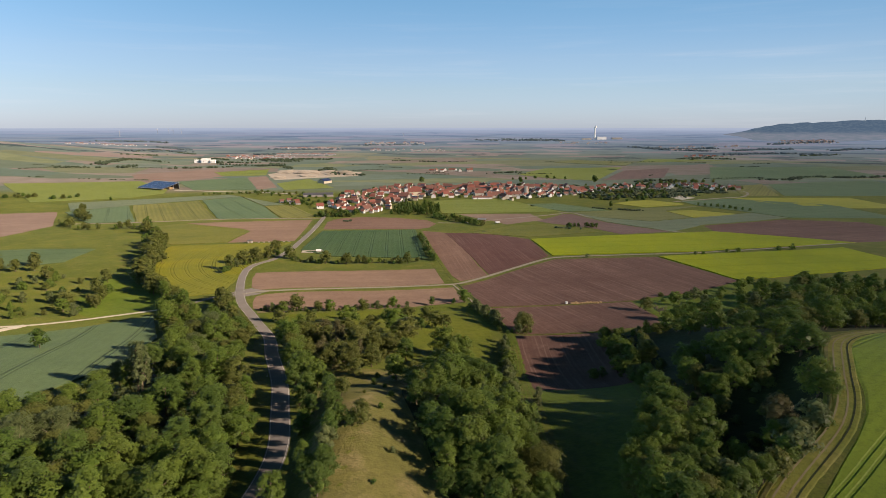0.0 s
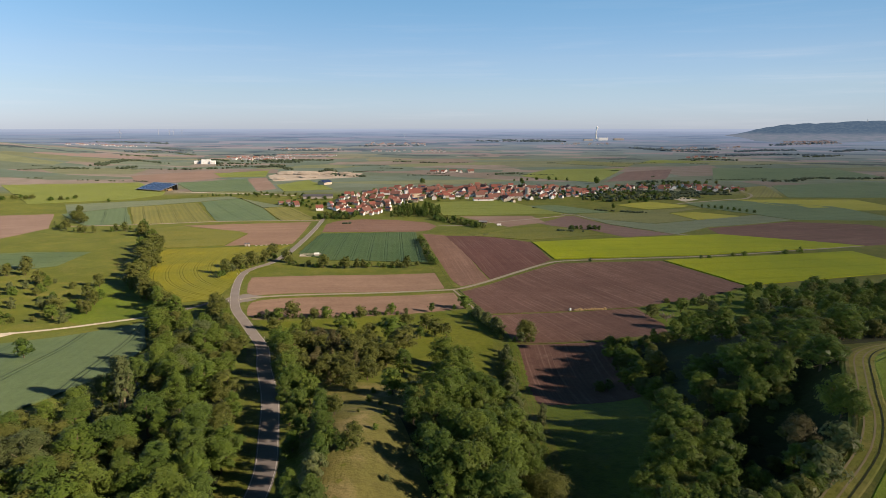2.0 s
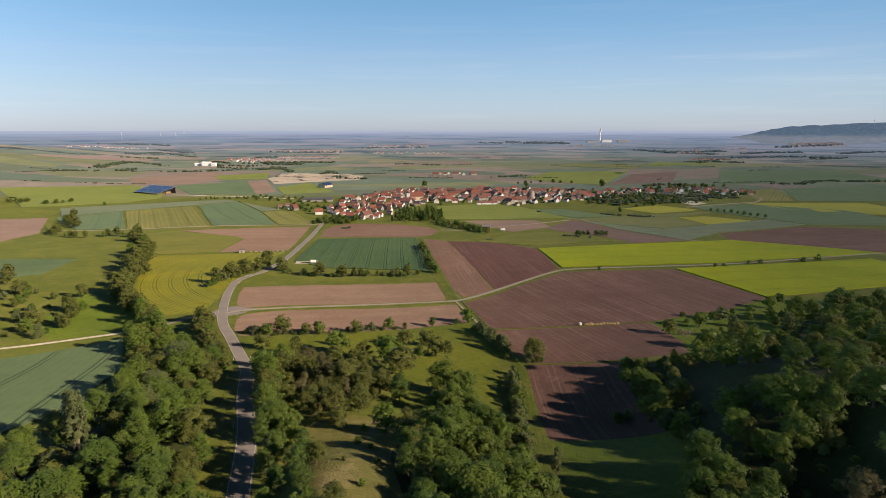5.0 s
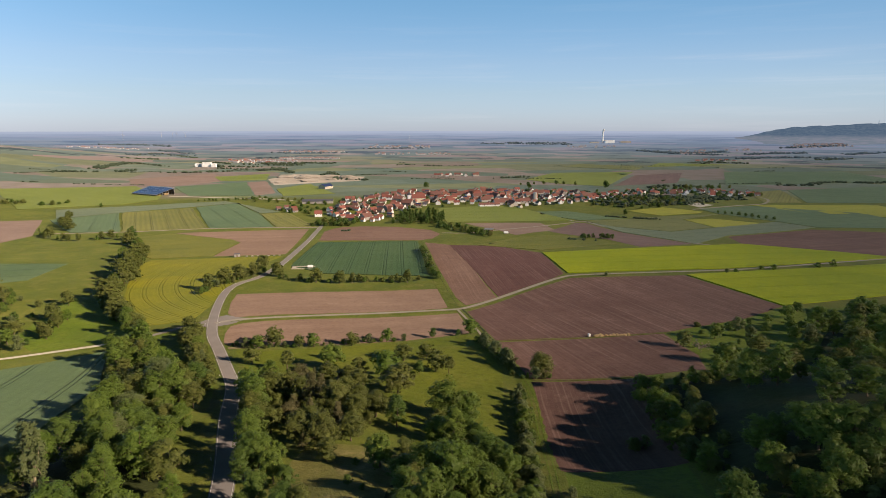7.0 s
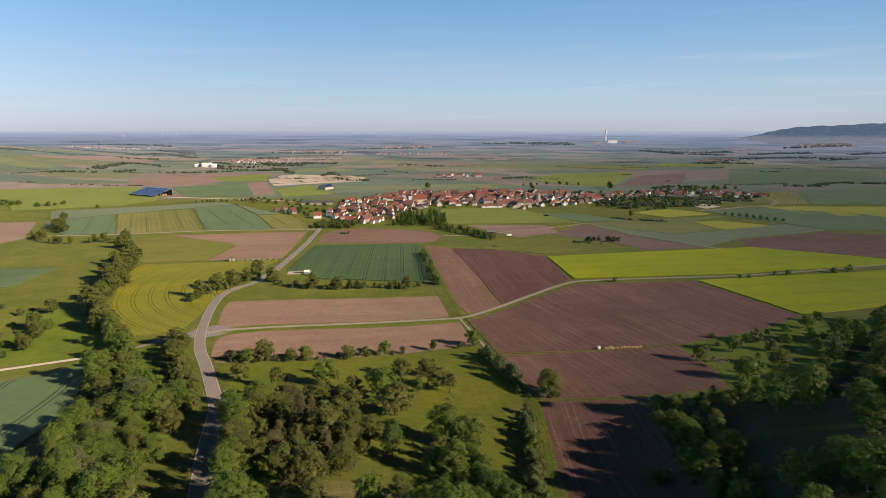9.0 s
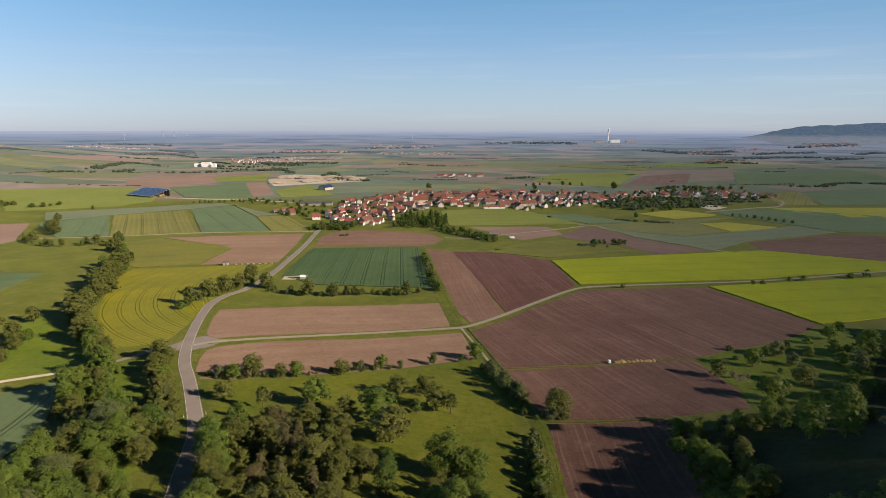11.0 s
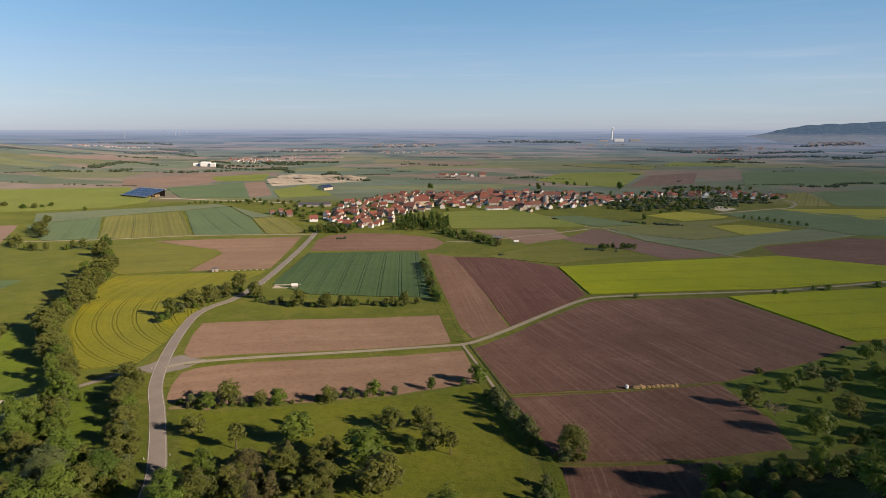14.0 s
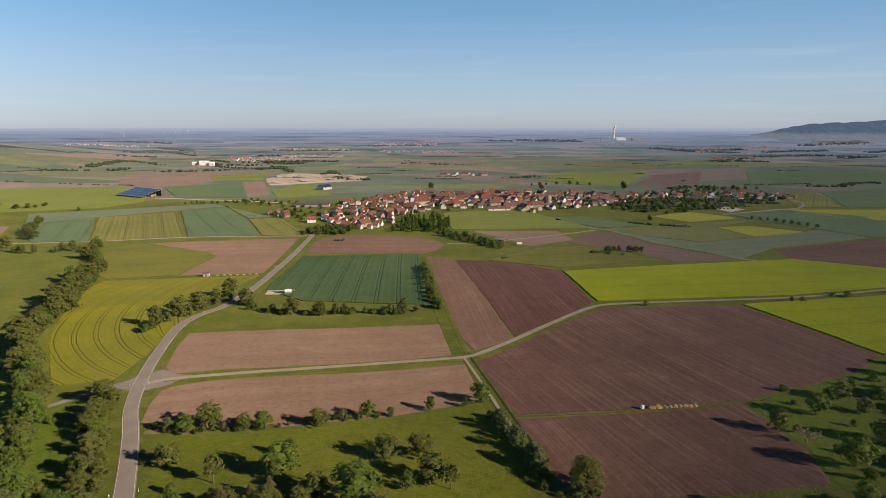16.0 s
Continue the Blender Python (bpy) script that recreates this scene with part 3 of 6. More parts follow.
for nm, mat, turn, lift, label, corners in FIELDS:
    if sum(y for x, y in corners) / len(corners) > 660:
        mat = HAZED_CROPS[mat]
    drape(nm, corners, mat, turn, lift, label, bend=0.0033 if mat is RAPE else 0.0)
drape("sand_pit", ((-422, 1450), (-404, 1614), (-211, 1528), (-205, 1410), (-364, 1299)), SAND, 20, 0.15, "pale sand and gravel pit", "pit")
# these dark sheets deepen the tree shade by colour as well as show litter
FLOOR = "leaf litter and undergrowth under trees, with shade painted in"
drape("wood_floor_west", ((-45, 70), (-44, 112), (-51, 140), (-62, 170), (-78, 202), (-90, 230), (-108, 248), (-108, 215), (-98, 187), (-92, 158), (-96, 144), (-112, 138), (-134, 122), (-130, 66)), LITTER_SHADE, 0, 0.1, FLOOR, "woodland floor", 3)
drape("wood_floor_middle", ((4, 92), (-2, 112), (-4, 121), (-8, 135), (-12, 152), (-11, 162), (-3, 166), (-1, 180), (-4, 203), (-4, 224), (4, 226), (8, 205), (9, 185), (13, 166), (19, 150), (21, 122), (21, 96)), LITTER_SHADE, 0, 0.1, FLOOR, "woodland floor", 3)
drape("wood_floor_hill", ((40, 92), (37, 112), (45, 128), (54, 142), (64, 160), (66, 190), (118, 190), (116, 181), (108, 170), (101, 157), (93.5, 143), (86, 131), (78, 122), (70, 115), (60, 106), (50, 95)), LITTER_SHADE, 0, 0.12, FLOOR, "woodland floor")
drape("wood_floor_east", ((66, 188), (68, 217), (69, 236), (76, 249), (106, 256), (140, 267), (176, 324), (215, 357), (270, 345), (230, 262), (190, 225), (150, 205), (122, 188)), LITTER_SHADE, 0, 0.1, FLOOR, "woodland floor", 3)
drape("gravel_yard", ((356, 968), (378, 990), (392, 962), (362, 935)), GRAVEL, 0, 0.15, "pale gravel yard at the village edge", "yard")
drape("meadow_orchard", ((-100, 283), (-72, 286), (-19, 303), (9, 321), (14, 300), (20, 268), (17, 205), (12, 160), (-5, 182), (-20, 222), (-45, 222), (-65, 225), (-80, 256)), MEADOW, 0, 0.06, "sunlit green meadow with scattered fruit trees", "meadow")
drape("meadow_clearing", ((-36, 186), (-14, 184), (-6, 170), (-4, 150), (2, 122), (6, 100), (8, 85), (-26, 85), (-28, 116), (-35, 150)), DRY_GRASS, 0, 0.06, "dry yellowish grass clearing between trees", "meadow", 1)
drape("bare_bank", ((2, 93), (4, 99), (8, 101), (11, 98), (9, 92)), DIRT, 0, 0.2, "bare dry earth bank at the edge of the clearing", "bank", 1)
drape("meadow_shaded", ((28, 187), (60, 187), (54, 150), (46, 115), (40, 92), (20, 90), (24, 120), (24, 150)), LUSH, 0, 0.06, "lush green meadow in tree shade", "meadow")
drape("meadow_east", ((104, 322), (124, 333), (152, 347), (184, 370), (215, 368), (200, 330), (150, 285), (108, 262), (98, 263), (104, 286)), LUSH, 0, 0.06, "lush green orchard meadow", "meadow")
drape("meadow_brook", ((-124, 322), (-100, 280), (-84, 250), (-70, 215), (-80, 206), (-92, 228), (-108, 250), (-128, 285), (-142, 312)), LUSH, 0, 0.06, "lush green meadow strip beside a brook", "meadow")
drape("meadow_west", ((-150, 318), (-145, 306), (-182, 296), (-206, 320), (-222, 380), (-216, 404), (-190, 384)), LUSH, 0, 0.06, "dark green meadow beside a hedge", "meadow")


# ---- roads and tracks ----
def curve_points(pts, step=4.0):
    """Points on a smooth line through pts, about step metres apart."""
    p = [Vector((*q, 0)) for q in pts]
    p = [p[0] * 2 - p[1]] + p + [p[-1] * 2 - p[-2]]
    out = []
    for a, b, c, d in zip(p, p[1:], p[2:], p[3:]):
        n = max(2, int((c - b).length / step))
        for i in range(n):
            t = i / n
            out.append(0.5 * ((2 * b) + (c - a) * t + (2 * a - 5 * b + 4 * c - d) * t * t + (3 * b - a - 3 * c + d) * t ** 3))
    return out + [p[-2]]


def ribbon(name, pts, offset, width, lift, material, label="", parent=None, category="road", dashes=None):
    line = curve_points(pts)
    verts, faces, uvs, run = [], [], [], 0.0
    for i, q in enumerate(line):
        a, b = line[max(i - 1, 0)], line[min(i + 1, len(line) - 1)]
        d = (b - a).normalized()
        side = Vector((-d.y, d.x, 0))
        run += (q - line[i - 1]).length if i else 0.0
        for k in range(4):
            s = offset + width * (k / 3 - 0.5)
            v = q + side * s
            verts.append((v.x, v.y, ground_z(v.x, v.y) + lift + (0.05 * math.sin(math.pi * k / 3) if width > 4 else 0)))
            uvs.append((s, run))
    for i in range(len(line) - 1):
        for k in range(3):
            a = 4 * i + k
            faces.append((a, a + 1, a + 5, a + 4))
    spill = 1.8 if width > 4.9 and material is VERGE else 0.9 if width > 2 else 0.03
    for k in (0, 3):
        base = len(verts)
        for i in range(len(line)):
            (x, y, z), (ix, iy, _) = verts[4 * i + k], verts[4 * i + (1 if k == 0 else 2)]
            r = math.hypot(x - ix, y - iy)
            x, y = x + (x - ix) / r * spill, y + (y - iy) / r * spill
            verts.append((x, y, ground_z(x, y) - (0.1 if spill > 1 else 0.3)))
            uvs.append((0, 0))
        for i in range(len(line) - 1):
            f = (4 * i + k, 4 * i + 4 + k, base + i + 1, base + i)
            faces.append(f if k == 0 else f[::-1])
    me = mesh_of(name, verts, faces, material, False, uvs)
    bm = bmesh.new()
    bm.from_mesh(me)
    bmesh.ops.recalc_face_normals(bm, faces=bm.faces)
    bm.to_mesh(me)
    bm.free()
    ob = new(name, me)
    if parent:
        ob.parent = parent
        return ob
    return tagged(ob, label, category, kind="structure")


MAIN = ((-42, 60), (-38, 90), (-36, 108), (-37, 123), (-42, 143), (-49, 168), (-61, 202), (-72, 236), (-84, 262), (-96, 286), (-107, 307), (-117, 334), (-127, 366), (-134, 393), (-137, 412), (-135, 428), (-129, 446), (-127, 485), (-130, 535), (-138, 624), (-148, 716), (-152, 770), (-140, 830), (-110, 890))
ribbon("verge", MAIN, 0, 11.5, 0.10, VERGE, "grass verge along the country road", category="verge")
road = ribbon("road", MAIN, 0, 4.8, 0.2, ASPHALT, "winding grey asphalt country road with white edge lines")
ribbon("edge_line", MAIN, 2.18, 0.11, 0.225, PAINT, parent=road)
ribbon("edge_line", MAIN, -2.18, 0.11, 0.225, PAINT, parent=road)
drape("junction", ((-112, 318), (-106, 324), (-101, 330.5), (-100, 335), (-106, 336), (-113, 341), (-118, 336), (-116, 326)), ASPHALT, 0, 0.19, "grey asphalt mouth of a farm lane", "road")
drape("junction_west", ((-112, 322), (-116, 321), (-121, 324), (-124, 327), (-121, 330), (-119, 338), (-116, 334)), ASPHALT, 0, 0.19, "grey asphalt mouth of a side track", "road")
LANE = ((-113, 326), (-107, 330.5), (-100, 333), (-87, 337.5), (-67, 345.5), (-47, 354), (-25, 362.5), (-8, 368), (5, 372), (12, 378), (25, 393), (44, 416), (65, 440), (74, 449), (82, 455), (101, 459), (162, 467), (198, 473.5), (237, 485), (300, 508), (360, 530))
ribbon("lane_verge", LANE[1:], -0.9, 5.6, 0.15, VERGE, "grass strips beside a farm lane", category="verge")
ribbon("lane", LANE, 0, 3.0, 0.24, TRACK, "pale concrete farm lane between fields", category="lane")
TRACK_SOUTH = ((5, 371), (10, 348), (14, 329), (17, 313), (19.5, 301), (22.5, 287), (25.5, 270), (28, 255), (28.5, 235), (27.5, 212), (26.5, 192), (24.5, 168), (23.5, 145), (22.5, 120), (21, 98))
ribbon("track_verge", TRACK_SOUTH, 0.7, 5.0, 0.12, VERGE, "green grass strip beside a field track", category="verge")
ribbon("track", TRACK_SOUTH[:7], -0.8, 1.25, 0.23, TRACK, "pale worn field track with grass edges", category="track")
ribbon("ditch", TRACK_SOUTH[:6], 2.0, 0.9, 0.22, LITTER_SHADE, "dark overgrown ditch beside a field track", category="ditch")
for off in (-0.3, 1.3):
    ribbon("wheel_rut", TRACK_SOUTH[6:], off, 0.4, 0.2, LUSH, "worn green wheel rut in a grass track", category="track")
STRIP_NORTH = ((3, 376), (-1, 402), (-6, 435), (-15, 495), (-24, 573), (-30, 622))
ribbon("field_margin", STRIP_NORTH, 0, 7.5, 0.2, VERGE, "green grass margin between two fields", category="verge")
ribbon("ditch", STRIP_NORTH, -1.0, 1.3, 0.24, LITTER_SHADE, "dark overgrown ditch in a grass margin", category="ditch")
ribbon("margin_mid", ((19, 309), (64, 315), (102, 323)), 0, 1.2, 0.2, MARGIN, "grass margin between two soil fields", category="verge")
ribbon("margin_near", ((31, 259), (50, 259.5), (68, 260)), 0, 1.2, 0.2, MARGIN, "grass margin between two soil fields", category="verge")
WEST = ((-112, 326), (-118, 327), (-125, 325), (-132, 316), (-140, 308), (-150, 303), (-170, 296), (-191, 286), (-207, 279), (-235, 272), (-300, 268))
ribbon("west_verge", WEST[2:], 0, 6.5, 0.14, VERGE, "grass edge of a gravel farm track", category="verge")
ribbon("side_lane", WEST[:5], 0, 3.2, 0.225, ASPHALT, "short grey asphalt side lane off the road", category="lane")
ribbon("west_track", WEST[4:], 0, 3.0, 0.22, GRAVEL, "pale gravel farm track", category="track")
ribbon("west_fork", ((-203, 280), (-208, 268), (-206, 250), (-212, 220)), 0, 3.0, 0.6, GRAVEL, "pale gravel fork of a farm track", category="track")
HILL_TRACK = ((48, 84), (56, 95), (63, 104.4), (70.6, 111.6), (78.9, 118.3), (85.6, 124.3), (91.2, 131.4), (95.4, 138.4), (98.7, 144.7), (102.4, 151), (107.4, 159.6), (113.5, 169), (122, 178), (133, 186), (148, 193))
ribbon("hill_verge", HILL_TRACK, 0, 7.0, 0.13, HILL_GRASS, "yellowish grassy field margin on the hill", category="verge")
ribbon("dry_bank", HILL_TRACK, 2.5, 0.9, 0.2, DRY_GRASS, "strip of dry grass along a field margin", category="verge")
ribbon("plough_furrow", HILL_TRACK, -2.5, 0.35, 0.2, LITTER_SHADE, "dark furrow between margin and wheat", category="ditch")
for off in (-1.1, 0.9):
    ribbon("wheel_rut", HILL_TRACK, off, 0.38, 0.2, RUT, "worn wheel rut in a grassy hill track", category="track")
ribbon("village_lane", ((95, 905), (128, 858), (150, 800), (166, 790), (178, 745), (205, 680), (232, 610), (260, 590)), 0, 3.5, 0.3, TRACK, "pale farm lane from the village", category="lane")
ribbon("west_field_lane", ((-420, 676), (-357, 691), (-274, 723), (-202, 733), (-152, 736)), 0, 3.0, 0.3, TRACK, "pale farm lane between fields", category="lane")
ribbon("barn_lane", ((-480, 1075), (-440, 1068), (-400, 1055), (-330, 1040), (-250, 1010)), 0, 4.0, 0.3, GRAVEL, "pale lane to the solar barn", category="lane")
ribbon("east_lane", ((480, 1130), (515, 1060), (480, 985), (430, 958), (340, 910)), 0, 4.0, 0.3, TRACK, "pale farm lane at the village edge", category="lane")
ribbon("meadow_path", ((-10, 690), (20, 690), (52, 716), (95, 745), (150, 785)), 0, 2.6, 0.3, TRACK, "pale grass path through the meadows", category="track")
ribbon("access_strip", ((-93, 288), (-85, 290), (-79, 288)), 0, 2.4, 0.2, DIRT, "short worn field access", category="track")


# ---- trees ----
LEAF_BRIGHT = leaf_material("leaves_fresh_green", (0.086, 0.145, 0.023), (0.176, 0.242, 0.040), (0.167, 0.180, 0.037))
LEAF_DEEP = leaf_material("leaves_deep_green", (0.062, 0.114, 0.021), (0.130, 0.192, 0.037), (0.123, 0.150, 0.032))
LEAF_OLIVE = leaf_material("leaves_olive", (0.099, 0.121, 0.028), (0.180, 0.198, 0.044), (0.185, 0.172, 0.048))
LEAF_BROWN = leaf_material("leaves_brownish", (0.104, 0.099, 0.040), (0.198, 0.180, 0.070), (0.167, 0.136, 0.070))
LEAF_GREY = leaf_material("leaves_grey_green", (0.095, 0.125, 0.046), (0.180, 0.211, 0.077), (0.167, 0.180, 0.066))
BLOSSOM = leaf_material("pale_blossom", (0.30, 0.22, 0.17), (0.42, 0.33, 0.27), (0.25, 0.2, 0.15), 0.2)
ICO = bmesh.new()
bmesh.ops.create_icosphere(ICO, subdivisions=1, radius=1.0)
ICO.verts.ensure_lookup_table()
ICO_V = np.array([v.co[:] for v in ICO.verts])
ICO_F = [tuple(v.index for v in f.verts) for f in ICO.faces]
ICO.free()


def unit(rng, n):
    v = rng.normal(size=(n, 3))
    return v / np.linalg.norm(v, axis=1, keepdims=True)


def crown(rng, centres, radii, cores, cards, size, squash=0.85):
    """Leaf sprays, each a small pointed blade, over the many shoots of a crown, round dark inner masses."""
    centres, radii = np.array(centres), np.array(radii)
    pick = rng.choice(len(radii), cards, p=radii ** 2 / (radii ** 2).sum())
    d = unit(rng, cards)
    d[:, 2] = np.where(d[:, 2] < -0.35, -d[:, 2], d[:, 2])
    reach = np.where(rng.random(cards) < 0.14, rng.uniform(1.1, 1.5, cards), rng.uniform(0.6, 1.12, cards))
    p = centres[pick] + d * np.array([1.0, 1.0, squash]) * (radii[pick] * reach)[:, None]
    out = centres[pick] - centres.mean(0)
    n = 0.8 * d + 0.45 * out / np.maximum(np.linalg.norm(out, axis=1, keepdims=True), 0.1) + 0.42 * unit(rng, cards) + np.array([0, 0, 0.2])
    n /= np.linalg.norm(n, axis=1, keepdims=True)
    t = np.cross(n, unit(rng, cards))
    t /= np.linalg.norm(t, axis=1, keepdims=True)
    b = np.cross(n, t)
    s = (size * rng.uniform(0.45, 1.15, cards))[:, None]
    blade = np.stack([p - t * s * 0.5 - b * s * 0.5, p + t * s * 0.5 - b * s * 0.42 - n * s * 0.1, p + b * s * 0.85], 1)
    verts = blade.reshape(-1, 3).tolist()
    faces = [(i, i + 1, i + 2) for i in range(0, 3 * cards, 3)]
    for c, r in cores:
        k = len(verts)
        verts += (np.array(c) + ICO_V * r * rng.uniform(0.7, 1.1, (len(ICO_V), 1))).tolist()
        faces += [tuple(k + i for i in f) for f in ICO_F]
    return verts, faces


def tube(verts, faces, a, b, ra, rb, sides=6):
    d = (b - a).normalized()
    u = d.orthogonal().normalized()
    w = d.cross(u)
    k = len(verts)
    for q, r in ((a, ra), (b, rb)):
        for i in range(sides):
            g = 2 * math.pi * i / sides
            verts.append(q + (u * math.cos(g) + w * math.sin(g)) * r)
    for i in range(sides):
        j = (i + 1) % sides
        faces.append((k + i, k + j, k + sides + j, k + sides + i))


def make_tree(name, label, seed, height, radius, base, lobes, cards, size, leaf, bark, form="round", category="tree", group="", level=0):
    """A tree: tapered trunk with limbs, and a crown of many shoots. A higher level has fewer, larger leaf sprays."""
    cards, size = int(cards * (1.75, 0.95, 0.42, 0.16)[level]), size * (0.68, 0.92, 1.4, 2.0)[level]
    rng = np.random.default_rng(seed)
    turn, bulge = rng.uniform(0, 6.28, 3), rng.uniform(0.08, 0.22, 3)
    centres, radii, cores = [], [], []
    for i in range(lobes):
        h = min(max((i + rng.uniform(0, 1)) / lobes, 0.02), 0.98)
        a = i * 2.4 + rng.uniform(-0.6, 0.6)
        if form == "column":
            swell, r = 0.55 + 0.45 * math.sin(math.pi * min(h + 0.2, 1.0)), radius * rng.uniform(0.22, 0.4)
        elif form == "cone":
            swell, r = 1.05 - h, radius * rng.uniform(0.14, 0.3)
        elif form == "bush":
            swell, r = math.sin(math.pi * (0.3 + 0.6 * h)), radius * rng.uniform(0.2, 0.4)
        else:
            swell, r = math.sin(math.pi * (0.2 + 0.72 * h)) ** 0.8, radius * rng.uniform(0.13, 0.34)
        swell *= 1 + sum(g * math.sin((k + 1) * a + 3.1 * h + w) for k, (g, w) in enumerate(zip(bulge, turn)))
        q = (radius - r * 0.5) * swell * math.sqrt(rng.uniform(0.3, 1.0))
        centres.append((q * math.cos(a), q * math.sin(a), base + (height - base) * (0.06 + 0.84 * h + rng.normal(0, 0.03))))
        radii.append(r)
    for k in ((0.25, 0.5, 0.72) if form == "round" else (0.2, 0.42, 0.64, 0.82)):
        wide = {"round": 0.5 - 0.45 * abs(k - 0.45), "cone": 0.45 * (1.05 - k), "column": 0.42, "bush": 0.42}[form]
        cores.append(((rng.normal(0, 0.1) * radius, rng.normal(0, 0.1) * radius, base + (height - base) * k), radius * wide))
    root = new(name)
    tagged(root, label, category, group)
    v, f = [], []
    top = Vector((rng.normal(0, 0.2), rng.normal(0, 0.2), height * 0.72))
    mid = Vector((rng.normal(0, 0.15), rng.normal(0, 0.15), base * 0.9 + 0.2))
    girth = max(0.07, height * 0.022)
    tube(v, f, Vector((0, 0, -0.6)), mid, girth * 1.3, girth * 0.85)
    tube(v, f, mid, top, girth * 0.85, girth * 0.2)
    for c in centres[::(7, 8, 10, 12)[level]]:
        a = mid.lerp(top, rng.uniform(0.05, 0.7))
        e = Vector(c)
        k = a.lerp(e, 0.5) + Vector((0, 0, -0.08 * (e - a).length))
        tube(v, f, a, k, girth * 0.42, girth * 0.28, 4)
        tube(v, f, k, e, girth * 0.28, girth * 0.1, 4)
    part("stems" if form == "bush" else "trunk", mesh_of("trunk", v, f, bark, True), None, root)
    cv, cf = crown(rng, centres, radii, cores, cards, size, {"round": 0.8, "bush": 0.95, "cone": 0.7, "column": 1.5}[form])
    part("foliage" if form == "bush" else "crown", mesh_of("crown", cv, cf, leaf), None, root)
    return root


def make_blossom(name, label, seed, height, leaf, bark, level=0):
    rng = np.random.default_rng(seed)
    root = tagged(new(name), label, "tree", "orchard trees")
    v, f, tips = [], [], []
    top = Vector((0.1, 0.05, height * 0.4))
    tube(v, f, Vector((0, 0, -0.5)), top, 0.16, 0.11)
    for i in range(11):
        a = i * 2.4
        e = top + Vector((math.cos(a), math.sin(a), rng.uniform(0.3, 1.2))) * rng.uniform(1.3, 2.4)
        tube(v, f, top, e, 0.07, 0.03, 4)
        tips.append(e)
        for j in range(4):
            g = e + Vector(rng.normal(0, 0.7, 3))
            tube(v, f, top.lerp(e, 0.6), g, 0.03, 0.012, 3)
            tips.append(g)
    part("trunk", mesh_of("trunk", v, f, bark, True), None, root)
    cv, cf = crown(rng, [t[:] for t in tips], [0.35] * len(tips), [], 700, 0.3)
    part("crown", mesh_of("crown", cv, cf, leaf), None, root)
    return root


